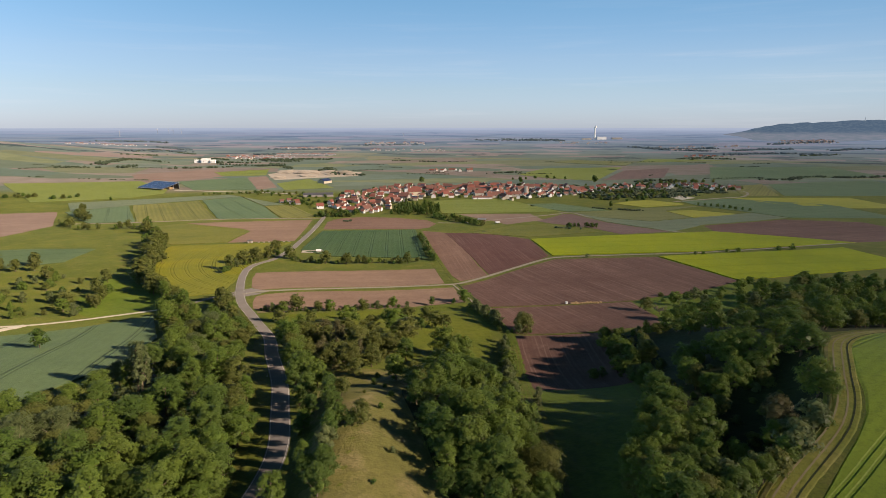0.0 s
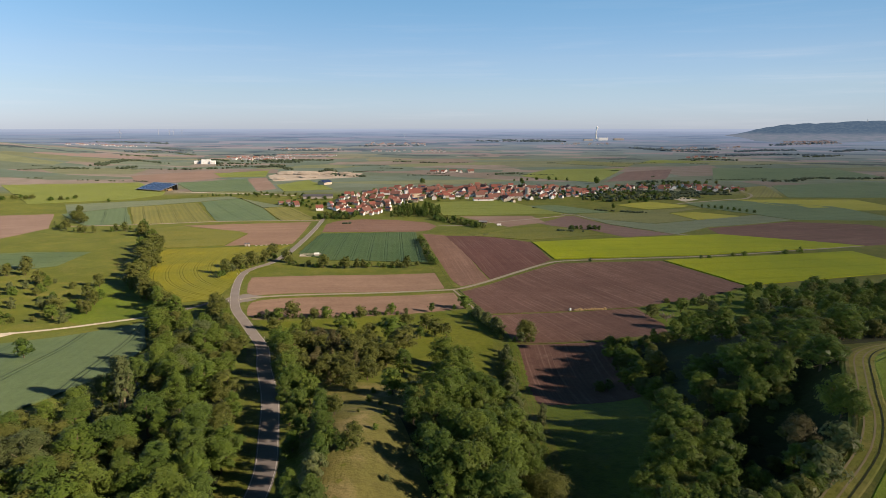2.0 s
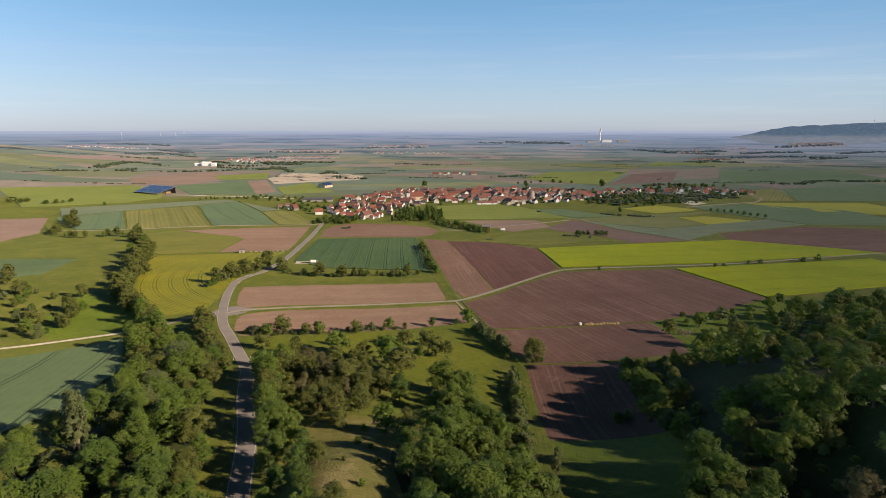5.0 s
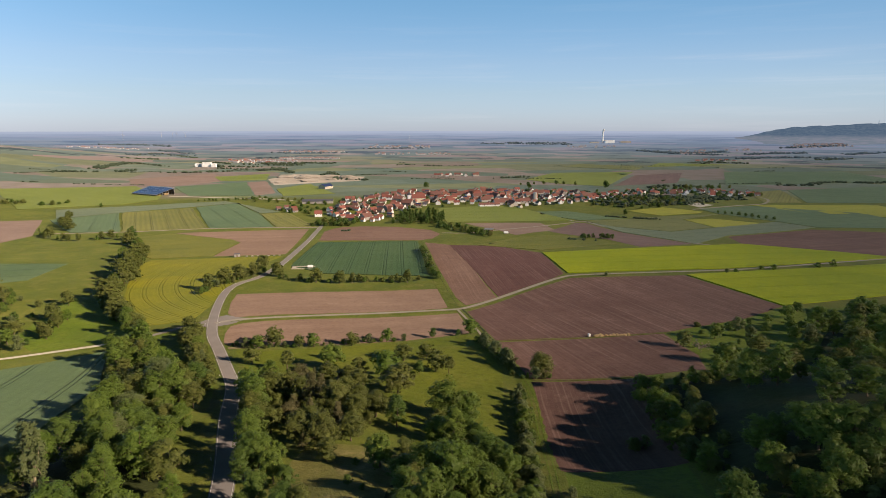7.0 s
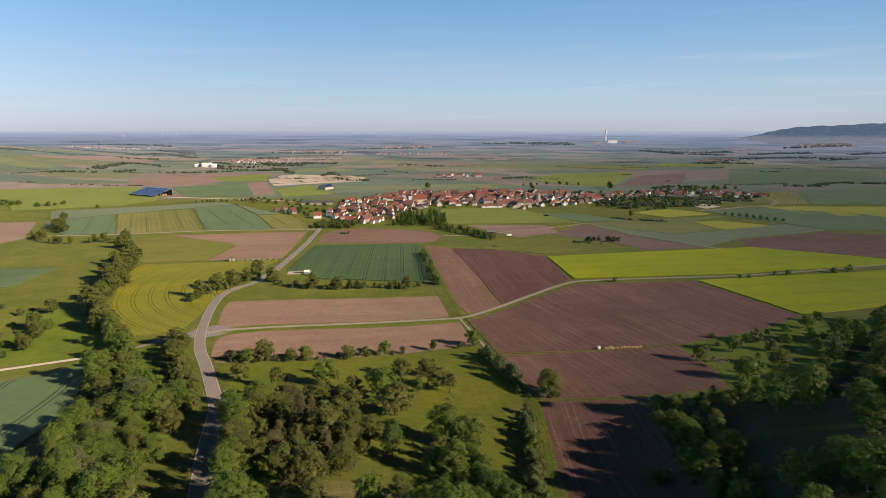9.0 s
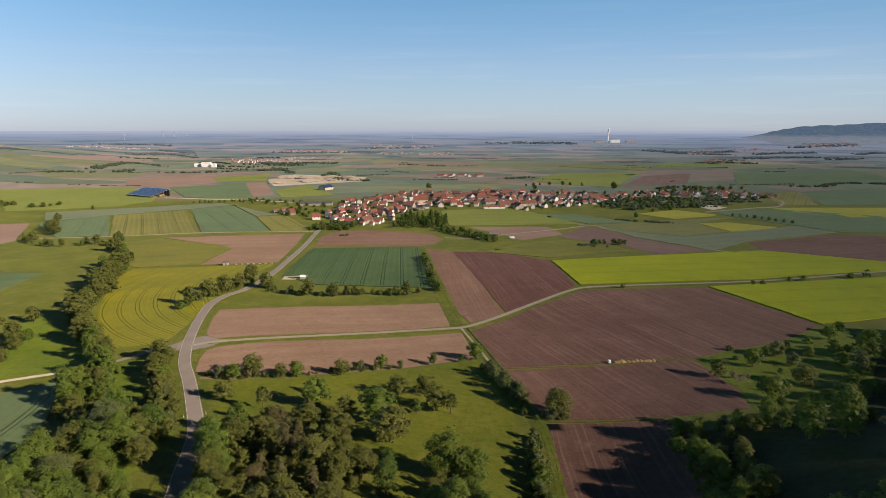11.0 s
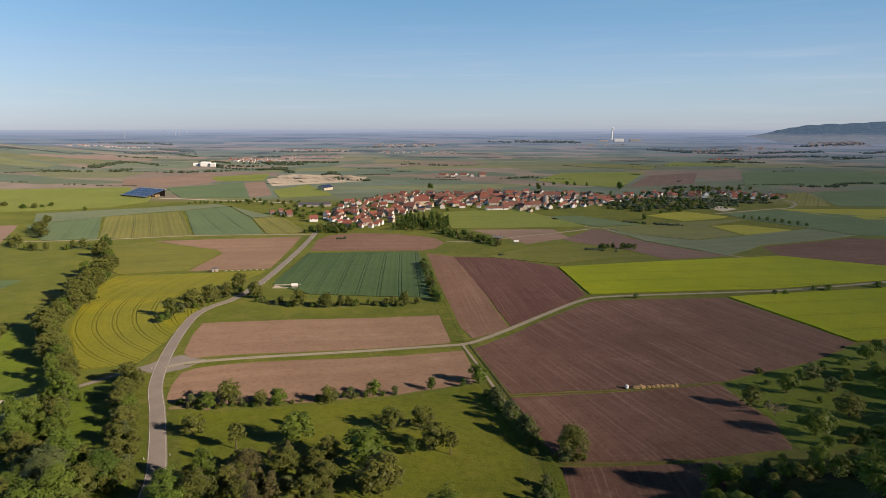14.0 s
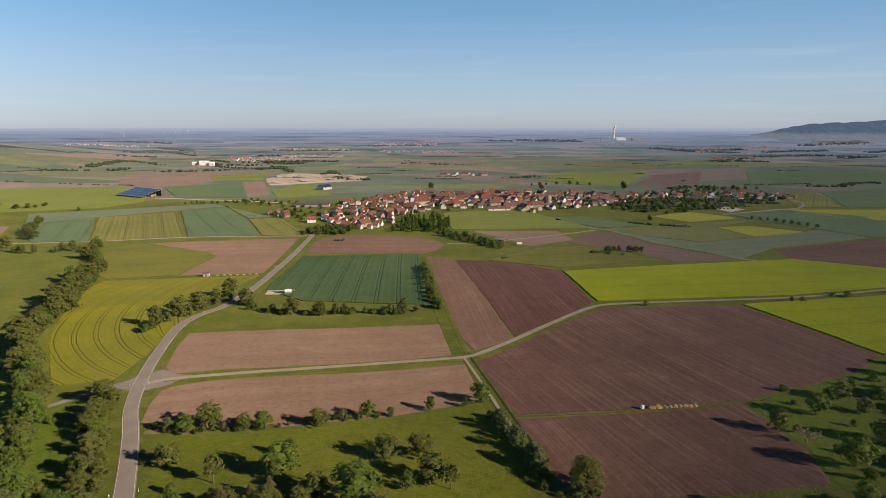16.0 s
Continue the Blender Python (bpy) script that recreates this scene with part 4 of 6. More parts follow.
WOOD_GROUP = "woodland trees"
SPEC = {
    "oak": [dict(name="oak_tree", label="round broadleaf tree in fresh green leaf", seed=11 + i, height=11.0 + i, radius=4.0 - 0.3 * i, base=1.2, lobes=64, cards=2500, size=0.52, leaf=LEAF_BRIGHT, bark=BARK, group=WOOD_GROUP) for i in range(3)],
    "deep": [dict(name="maple_tree", label="dense deep green broadleaf tree", seed=21 + i, height=10.5 + i, radius=3.9 - 0.25 * i, base=1.1, lobes=60, cards=2400, size=0.52, leaf=LEAF_DEEP, bark=BARK, group=WOOD_GROUP) for i in range(3)],
    "ash": [dict(name="tall_tree", label="tall slender grey-green tree with pale trunk", seed=31 + i, height=11.5, radius=4.3, base=1.6, lobes=100, cards=4800, size=0.38, leaf=LEAF_GREY, bark=PALE_BARK, group=WOOD_GROUP) for i in range(2)],
    "olive": [dict(name="hawthorn_tree", label="olive green broadleaf tree", seed=41 + i, height=8.6, radius=3.3, base=0.9, lobes=46, cards=1700, size=0.52, leaf=LEAF_OLIVE, bark=BARK, group=WOOD_GROUP) for i in range(3)],
    "brown": [dict(name="pine_tree", label="brownish pine with a ragged crown", seed=51 + i, height=10.0, radius=2.9, base=1.4, lobes=44, cards=1700, size=0.48, leaf=LEAF_BROWN, bark=BARK, form="cone", group="pines") for i in range(2)],
    "rust": [dict(name="lime_tree", label="wide round tree with brownish young leaves", seed=57, height=8.5, radius=4.4, base=1.2, lobes=60, cards=2300, size=0.42, leaf=LEAF_BROWN, bark=BARK, group=WOOD_GROUP)],
    "broad": [dict(name="willow_tree", label="broad pale olive tree with a domed crown", seed=46, height=9.4, radius=5.2, base=0.9, lobes=110, cards=4600, size=0.44, leaf=LEAF_OLIVE, bark=BARK, group=WOOD_GROUP)],
    "poplar": [dict(name="poplar_tree", label="narrow grey-green poplar with pale trunk", seed=61, height=13.0, radius=2.0, base=2.0, lobes=34, cards=1300, size=0.55, leaf=LEAF_GREY, bark=PALE_BARK, form="column", group="poplars")],
    "fruit": [dict(name="fruit_tree", label="small round fruit tree in the meadow", seed=71 + i, height=6.0, radius=2.6, base=0.9, lobes=30, cards=1000, size=0.46, leaf=(LEAF_OLIVE, LEAF_BRIGHT, LEAF_DEEP)[i], bark=BARK, group="orchard trees") for i in range(3)],
    "sapling": [dict(name="fruit_tree", label="slim young fruit tree", seed=81, height=5.2, radius=1.3, base=1.5, lobes=12, cards=420, size=0.44, leaf=LEAF_OLIVE, bark=BARK, form="column", group="orchard trees")],
    "bush": [dict(name=("shrub", "blackthorn_shrub", "elder_shrub", "willow_shrub")[i], label="dense green hedge shrub", seed=91 + i, height=3.4 + 0.5 * i, radius=2.1, base=0.2, lobes=20, cards=600, size=0.5, leaf=(LEAF_DEEP, LEAF_OLIVE, LEAF_BRIGHT, LEAF_GREY)[i], bark=BARK, form="bush", category="shrub", group="hedge shrubs") for i in range(4)],
    "far": [dict(name="village_tree", label="dark green tree among the houses", seed=101 + i, height=8.0, radius=3.9, base=0.1, lobes=30, cards=1500, size=0.8, leaf=(LEAF_DEEP, LEAF_OLIVE, LEAF_DEEP)[i], bark=BARK, form="bush", group="village trees") for i in range(3)],
    "far_tall": [dict(name="village_tree", label="tall dark tree in the village wood", seed=105 + i, height=10.8, radius=2.2, base=0.3, lobes=34, cards=4200, size=0.42, leaf=LEAF_DEEP, form="column", bark=BARK, group="village trees") for i in range(2)],
    "far_row": [dict(name="field_tree", label="small dark tree in open fields", seed=111 + i, height=6.0, radius=2.6, base=0.5, lobes=16, cards=1100, size=0.7, leaf=LEAF_DEEP, bark=BARK, group="field trees") for i in range(2)],
    "blossom": [dict(name="blossom_tree", label="small pinkish tree in fading blossom", seed=121, height=4.6, leaf=BLOSSOM, bark=PALE_BARK)],
}
GROWN = {}
PLANT = random.Random(5)


def plant(kind, x, y, size=1.0, wide=1.0):
    """A tree of a kind on the land at x, y."""
    level = 0 if y < 236 else 1 if y < 335 else 2 if y < 480 else 3
    which = PLANT.randrange(len(SPEC[kind]))
    m = Matrix.Translation((x, y, ground_z(x, y))) @ Matrix.Rotation(PLANT.uniform(0, 6.28), 4, "Z") @ Matrix.Rotation(PLANT.gauss(0, 0.04), 4, "X")
    m = m @ Matrix.Diagonal((size * wide, size * wide, size, 1))
    if (kind, which, level) in GROWN:
        return copy_thing(GROWN[kind, which, level], m)
    tree = (make_blossom if kind == "blossom" else make_tree)(level=level, **SPEC[kind][which])
    tree.matrix_basis = m
    GROWN[kind, which, level] = tree
    return tree


CROWN = {"oak": 7.4, "deep": 7.3, "ash": 8.4, "olive": 6.6, "brown": 5.8, "rust": 8.8, "bush": 4.2, "fruit": 5.2, "broad": 10.4}
STANDS = []


def grove(kinds, spots, seed=1, wide=1.1, fill=0.95):
    """Trees at given places, each placed in a clump about as wide as its third number says, in metres."""
    rng = random.Random(seed)
    for x, y, across in spots:
        kind = rng.choice(kinds)
        across *= fill
        plant(kind, x, y, across / (CROWN[kind] * wide) * rng.uniform(0.92, 1.12), wide)
        STANDS.append((x, y, across))


def free(x, y, room):
    """True where no placed tree stands within room metres of its crown's middle."""
    return all((x - a) ** 2 + (y - b) ** 2 > (0.36 * w + room) ** 2 for a, b, w in STANDS)


def inside(poly, x, y):
    hit = False
    for (ax, ay), (bx, by) in zip(poly, poly[1:] + poly[:1]):
        if (ay > y) != (by > y) and x < (bx - ax) * (y - ay) / (by - ay) + ax:
            hit = not hit
    return hit


def scatter(poly, gap, kinds, lo, hi, avoid=lambda x, y: False, seed=1):
    """Trees at random within an outline, at least gap apart. kinds: names, repeated for weight."""
    rng = random.Random(seed)
    xs, ys, got = [p[0] for p in poly], [p[1] for p in poly], []
    area = (max(xs) - min(xs)) * (max(ys) - min(ys))
    for _ in range(int(area / gap / gap * 9)):
        x, y = rng.uniform(min(xs), max(xs)), rng.uniform(min(ys), max(ys))
        if inside(list(poly), x, y) and not avoid(x, y) and all((x - a) ** 2 + (y - b) ** 2 > gap * gap for a, b in got):
            got.append((x, y))
            plant(rng.choice(kinds), x, y, rng.uniform(lo, hi), rng.uniform(0.95, 1.3))


def row(pts, gap, kinds, lo, hi, spread=1.5, seed=1, skip=0.0):
    """Trees or shrubs along a line."""
    rng = random.Random(seed)
    line, run, due = curve_points(pts, 1.0), 0.0, 0.0
    for a, b in zip(line, line[1:]):
        run += (b - a).length
        if run >= due:
            due = run + gap * rng.uniform(0.7, 1.3)
            if rng.random() >= skip:
                plant(rng.choice(kinds), a.x + rng.gauss(0, spread * 0.5), a.y + rng.gauss(0, spread * 0.5), rng.uniform(lo, hi), rng.uniform(0.85, 1.2))


# wood west of the road
grove(["broad", "ash", "broad"], ((-95.5, 130.9, 13), (-92.3, 119.6, 11.2), (-85.7, 124.4, 10.5), (-94.9, 165.9, 7.8)), 21, 1.18, 0.8)
grove(["ash"], ((-86, 198, 12), (-92, 228, 12), (-79, 178, 8.6)), 22, 1.1, 0.95)
grove(["bush"], ((-79, 151, 5), (-83, 147, 5.5), (-76, 145, 5), (-80, 142, 6), (-86, 152, 5)), 19, 1.1, 1.0)
grove(["oak", "olive"], ((-90, 188, 8.4), (-86, 212, 8.6), (-73, 163, 7), (-84, 228, 7.5)), 20, 1.05, 0.9)
grove(["oak", "deep", "oak"], ((-73, 108.7, 9.9), (-65.8, 109.9, 11), (-73.7, 98.2, 10.6), (-65.4, 99.4, 9.2), (-61.4, 114.5, 8.7), (-56, 118.1, 9.9), (-51.7, 103.3, 9), (-47.9, 115.6, 9.2), (-44.8, 103.1, 8.2), (-46.5, 124.5, 7.1), (-56.3, 99.6, 9), (-64.6, 137.8, 8.5), (-71.2, 134.4, 8.5), (-47.9, 131.3, 7.5), (-53.6, 152.9, 6)), 23, 1.18, 0.8)
grove(["oak", "olive", "deep", "oak"], ((-80.1, 177.4, 7.9), (-73.8, 193.6, 7.5), (-92.8, 214.6, 10.2), (-93.8, 237.7, 9.5), (-75.6, 213.3, 7.2), (-88.5, 175, 7.5), (-66, 165.5, 9.5), (-67.5, 179.5, 8.1), (-60, 163.9, 7.5), (-70, 193.2, 5.9), (-83.1, 220, 8.8), (-94.7, 205.2, 9), (-83.6, 235.3, 7.1), (-91.4, 241.1, 7.6)), 24, 1.08, 0.9)
scatter(((-45, 78), (-44, 112), (-51, 140), (-62, 170), (-77, 200), (-90, 228), (-100, 246), (-98, 215), (-93, 187), (-90, 158), (-96, 144), (-112, 138), (-132, 122), (-128, 72)), 5.4, ["oak", "oak", "deep", "olive", "oak"], 0.65, 1.0, lambda x, y: not free(x, y, 1.6) or (x + 63) ** 2 + (y - 154) ** 2 < 40 or abs((x + 86) * 0.92 - (y - 116) * 0.38) < 3 and 112 < y < 136 or ((x + 81) / 8) ** 2 + ((y - 150) / 12) ** 2 < 1, seed=2)
plant("poplar", -84, 158, 1.25)
plant("poplar", -87, 160.5, 0.95)
grove(["olive", "oak", "olive"], ((-128.9, 273.9, 9.5), (-125, 279.7, 8.4), (-130.9, 292.5, 8.8), (-120.4, 257.9, 8.5)), 25, 1.15, 0.82)
row(((-106, 248), (-122, 272), (-136, 298), (-147, 318)), 2.9, ["olive", "olive", "oak", "bush", "bush"], 0.5, 0.9, 5, seed=3)
BROOK = ((-147, 318), (-173, 349), (-199, 389), (-213, 429), (-236, 492), (-252, 525), (-268, 562), (-300, 602))
row(BROOK, 2.1, ["bush", "bush", "olive", "bush"], 0.85, 1.35, 4.5, seed=4)
row(BROOK, 7.0, ["olive", "fruit", "oak"], 0.65, 0.95, 4.0, seed=46)
row(((-300, 602), (-325, 640), (-362, 618), (-400, 640), (-440, 690)), 9, ["bush", "olive"], 0.8, 1.1, 4, seed=41)
plant("oak", -252, 503, 1.0)
plant("olive", -246, 496, 1.0)
plant("deep", -320, 645, 1.1)
grove(["olive", "oak", "olive"], ((-118.7, 310.2, 8.4), (-110.2, 293, 9.2), (-99.2, 273.2, 9.2), (-94.4, 260.4, 8), (-102.7, 281.7, 7.5), (-90.2, 252.5, 6), (-114.5, 302, 7), (-122, 316, 6)), 26, 1.15, 0.82)
scatter(((-124, 322), (-119, 319), (-94, 268), (-85, 252), (-76, 229), (-82, 228), (-97, 259), (-117, 297)), 4.2, ["olive", "bush", "olive", "bush"], 0.55, 0.85, lambda x, y: not free(x, y, 0.6), seed=47)
scatter(((-143, 309), (-130, 297), (-115, 258), (-98, 240), (-106, 236), (-125, 254), (-131, 270), (-144, 294)), 4.6, ["olive", "bush", "olive", "bush", "oak"], 0.6, 0.92, lambda x, y: not free(x, y, 0.8), seed=48)
plant("poplar", -93, 262, 0.6)
# belt between road and clearing
grove(["deep", "oak", "deep"], ((-51.2, 189, 7.2), (-46.2, 176, 6.8), (-43.2, 168, 6.6), (-31.2, 98.7, 5.2), (-47.7, 184.8, 7.2), (-41.6, 168.4, 6.6), (-42.9, 163.2, 5.5), (-36.9, 151.2, 5.1), (-38.0, 147.0, 4.1), (-33.3, 138.1, 3.9), (-33.1, 130.6, 3.4), (-33.6, 127.4, 2.9), (-28.4, 110.2, 3.9), (-26.2, 104.0, 4.2)), 27, 1.0, 0.95)
grove(["deep", "bush"], ((-29.3, 145.2, 3.7), (-26.6, 132.6, 3.7), (-25.3, 123.6, 3.5), (-24.4, 117.7, 3.1), (-24.1, 112.9, 3.2), (-23.8, 108.0, 3.1), (-23.7, 103.3, 3.3), (-28.9, 139.6, 3.3), (-22.5, 103, 4), (-23, 98, 4)), 43, 0.95, 1.1)
grove(["fruit", "bush", "olive"], ((-38.2, 169.1, 5.7), (-26.3, 144.0, 4.2), (-23.5, 124.1, 3.7), (-18.3, 123.3, 4.9), (-20.9, 123.0, 3.2), (-36.4, 162.2, 5.7), (-32.7, 158.6, 4.7)), 28, 1.0, 1.0)

scatter(((-13, 96), (0, 104), (-6, 130), (-14, 150), (-20, 172), (-28, 168), (-22, 150), (-16, 120)), 10, ["bush", "bush"], 0.2, 0.45, seed=62)
# brownish clump and the central wood
grove(["brown", "olive", "rust", "olive"], ((-51, 242.9, 9), (-41.8, 243.5, 9.5), (-39.8, 214.3, 9), (-32.7, 210.7, 8.8), (-33, 228.8, 8.2), (-52, 231.5, 7.7), (-36, 196, 7), (-45, 222, 8), (-44, 203, 7)), 30, 1.1, 0.85)
grove(["olive", "oak", "olive"], ((-54.4, 220.4, 9.4), (-54.6, 206.1, 7.4), (-25.3, 206.9, 8.1), (-21, 211, 7.5), (-30.3, 183.2, 8.4), (-36.6, 184.4, 6.6), (-24.4, 188.5, 6.6), (-27.4, 173, 5.4), (-32.1, 251.2, 7.6), (-59, 236, 6), (-46, 192, 6), (-27, 222, 6), (-57.5, 213, 8), (-54.5, 203, 8), (-62, 222, 7), (-50, 197, 7)), 31, 1.05, 0.95)
plant("deep", -44.6, 274.7, 0.55, 1.0)
grove(["oak", "deep", "oak"], ((-1, 217.2, 9.8), (5.4, 215.5, 9.4), (1.9, 192.2, 9.6), (-4.7, 162.9, 9.4), (-9.6, 163.6, 6.8), (1.6, 159.8, 10.5), (9.7, 180.3, 8.4), (7.9, 157.5, 8.1), (-2.8, 146.9, 8.8), (-6.4, 148.1, 6.1), (14.3, 171.8, 6.6), (11.7, 146.5, 7.6), (1, 204, 8), (8, 198, 6.5), (6, 170, 8)), 32, 1.12, 0.86)
grove(["oak", "deep", "oak"], ((1.4, 134.2, 10.2), (6.4, 130.7, 10.6), (-0.6, 119.2, 8.7), (4.8, 116.6, 9.1), (11, 126.3, 9.2), (15.7, 139.5, 8.7), (20.3, 140.9, 6.4), (13.3, 119.3, 9.4), (10.3, 111.1, 8.3), (13.4, 106.1, 8.2), (7.7, 107.6, 6), (0.6, 115.3, 5.4), (17, 130, 7), (16, 154, 7), (9, 139, 8)), 33, 1.12, 0.86)
grove(["broad"], ((20.6, 117.5, 11.1),), 34, 1.1, 1.0)
grove(["bush", "fruit"], ((-15.6, 216.1, 6.2), (-14.8, 169.8, 6.4), (-19.9, 157.6, 2.6), (-8, 172, 5), (-10, 180, 5.5), (-14, 145, 1.8)), 35)
scatter(((4, 97), (-3, 112), (-6, 135), (-9, 150), (-10, 163), (-3, 166), (-2, 180), (-4, 205), (0, 222), (7, 218), (9, 205), (12, 185), (16, 166), (19, 150), (22, 122), (20, 100)), 4.3, ["deep", "oak", "deep", "olive"], 0.5, 0.75, lambda x, y: not free(x, y, 1.5), seed=8)
scatter(((-53, 210), (-60, 240), (-52, 252), (-40, 254), (-30, 240), (-20, 214), (-24, 186), (-34, 176), (-46, 196)), 4.4, ["brown", "olive", "olive", "bush"], 0.45, 0.7, lambda x, y: not free(x, y, 1.4), seed=7)
plant("deep", -14, 204, 0.7, 1.1)
row(((19.5, 162), (20.5, 188), (22.5, 215), (24, 238), (25, 248)), 1.2, ["bush", "bush", "bush", "fruit"], 0.55, 0.9, 1.6, seed=9)
plant("poplar", 25.5, 158, 0.5)
# east wood on the hill side, round small clearings
grove(["oak", "deep", "oak", "olive"], ((64.1, 238.5, 10.4), (72, 247.4, 9.8), (68.4, 224.3, 10.6), (61.1, 204.9, 10), (70.4, 210.3, 8.4), (64.2, 197.8, 8), (67.3, 246.9, 8), (72.8, 230.7, 8), (62, 190.5, 8), (63, 178, 7.5), (80.7, 243.6, 8.3), (88.1, 244, 9.3), (95.5, 241.8, 9.4), (102.4, 239.6, 9.4), (110, 238, 10), (118, 240, 10.5)), 36, 1.6, 0.6)
grove(["oak", "olive", "oak", "deep"], ((95.6, 229.9, 8.7), (102.8, 226.1, 8.7), (83.8, 181.2, 6.7), (84.8, 175.0, 7.2), (88.2, 177.5, 6.6), (90.1, 173.2, 7.3), (88.0, 165.9, 8.1), (81.3, 160.3, 6.8), (91.7, 166.1, 7.1), (82.6, 166.9, 5.9), (77.7, 181.1, 5.2), (74.8, 182.6, 6.3), (70.4, 168.7, 5.9), (71.4, 164.3, 5.8), (72.2, 158.7, 5.6), (73.9, 154.9, 6.2), (69.5, 146.5, 5.9), (65.4, 142.7, 4.5), (62.7, 180.6, 4.7), (70.7, 205.0, 7.3)), 37, 1.05, 1.0)
grove(["oak", "olive", "oak", "deep"], ((56.4, 152.9, 7.8), (55.7, 142.3, 8.2), (49.9, 138.8, 6.3), (54.7, 135.9, 6.8), (45.9, 130.6, 5.7), (48.8, 124.2, 7.3), (58.8, 131.2, 7.5), (55.1, 125.7, 6.5), (54.5, 117.6, 6.7), (47.2, 116.7, 5.7), (40.5, 114.0, 5.8), (39.2, 117.8, 4.7), (41.9, 111.1, 5.7), (45.2, 106.1, 7.4), (37.0, 109.8, 4.5), (40, 103.8, 8), (54.8, 104.2, 5.6), (48.1, 102.1, 7), (42, 97, 7.5), (49, 96, 6)), 38, 1.1, 1.0)
grove(["deep", "oak"], ((100.9, 197.9, 11.4), (101.7, 177.8, 10.5), (102.6, 167.7, 11.9), (107.4, 168.2, 7.3), (108.1, 185.0, 11.7), (98.6, 178.3, 9.4), (124.9, 264.0, 9)), 42, 1.45, 0.78)
grove(["bush", "oak", "bush"], ((87.6, 158.4, 5.1), (84.3, 159.2, 4.1), (89.5, 138.1, 6.8), (92.7, 146.8, 4.6), (90.1, 134.9, 4.6), (80.2, 123.7, 5.9), (82.9, 123.8, 4.0), (79.5, 129.4, 5.3), (75.8, 127.4, 5.2), (72.8, 126.1, 5.1), (72.3, 115.8, 5.8), (66.3, 111.6, 5.6), (69.7, 114.5, 4.7), (61.9, 118.7, 4.8), (61.7, 111.9, 4.3), (63.8, 131.4, 3.2), (66.8, 131.1, 3.2), (71.6, 130.6, 3.2), (62.3, 109.1, 4.5), (54.7, 108.6, 5.4), (58.4, 108.2, 4.4)), 39, 1.1, 1.0)
grove(["rust"], ((79.1, 135.5, 13.4),), 40, 1.0)
grove(["oak", "deep", "olive"], ((126, 236, 11), (134, 230, 11), (142, 222, 11), (128, 222, 10), (136, 212, 12), (120, 212, 10), (112, 218, 8), (122, 200, 10), (110, 197, 9), (130, 201, 10), (133, 271.4, 9), (148, 279.8, 11), (168.5, 287.6, 14), (170.6, 269.6, 13), (156, 262, 12), (142, 252, 11), (158, 240, 12), (176, 252, 13), (150, 222, 11), (206, 348, 13), (193.4, 311.5, 12), (179.1, 320.2, 10)), 41, 1.35, 0.88)
scatter(((140, 262), (166, 292), (196, 330), (215, 358), (270, 345), (230, 262), (190, 225), (150, 212), (140, 240)), 6.6, ["oak", "deep", "olive", "deep"], 0.7, 1.05, lambda x, y: not free(x, y, 1.6), seed=10)
scatter(((62, 188), (66, 236), (72, 250), (104, 252), (104, 242), (80, 240), (78, 225), (72, 188)), 5.0, ["bush", "olive", "oak"], 0.45, 0.7, lambda x, y: not free(x, y, 1.0), seed=64)

row(((62, 178), (62.5, 190), (63, 205), (65, 222), (65, 238), (70, 248), (84, 248), (100, 245), (122, 244)), 2.6, ["olive", "oak", "deep", "bush"], 0.34, 0.48, 3.2, seed=72)
plant("bush", 52, 203, 0.9)
plant("bush", 55, 203.5, 0.7)
scatter(((44, 90), (38, 104), (37, 114), (46, 132), (53, 152), (59, 156), (61, 148), (57, 128), (56, 108), (54, 100)), 3.8, ["oak", "deep", "olive", "oak"], 0.5, 0.72, lambda x, y: not free(x, y, 0.9), seed=68)
scatter(((46, 96), (40, 112), (46, 132), (56, 150), (64, 186), (90, 186), (90, 152), (74, 126), (62, 110), (54, 100)), 5.0, ["bush"], 0.3, 0.6, lambda x, y: not free(x, y, 0.6) or ((x - 72) / 8) ** 2 + ((y - 131) / 7) ** 2 < 1, seed=70)

row(((52, 101), (59, 108), (66, 114), (72, 119)), 2.6, ["bush", "bush"], 0.3, 0.5, 1.0, seed=11)
# orchard on the east meadow
grove(["fruit", "bush", "fruit"], ((120.8, 333.3, 5.2), (120.7, 312.4, 8.3), (132.5, 325.2, 8.8), (137.5, 326.3, 6.8), (101.4, 299.0, 8.1), (106.5, 298, 5), (109.4, 274.7, 7.1), (137.2, 313.7, 5.0), (150.8, 325.7, 6.4), (172.8, 348.8, 8.8), (161.6, 309.8, 7.8), (118, 321, 4), (127, 303, 4.5), (148, 338, 5), (143, 332, 4.5), (184, 360, 8), (160, 344, 5), (114, 283, 4.5)), 44, 1.25, 0.95)
grove(["olive"], ((129.6, 291.1, 12.0),), 45, 1.5, 1.0)
grove(["bush", "oak", "deep"], ((122.3, 272.9, 8.5), (127.0, 272.1, 9.5), (133.4, 275.2, 10), (165.3, 332.9, 10), (171.4, 332.0, 10), (171.2, 321.4, 11), (158.8, 315.6, 9), (140, 281, 8), (146, 290, 8), (152, 298, 8), (116, 268, 7), (108, 266, 6)), 46, 1.4, 0.85)
plant("blossom", 105.6, 290.4, 1.0)
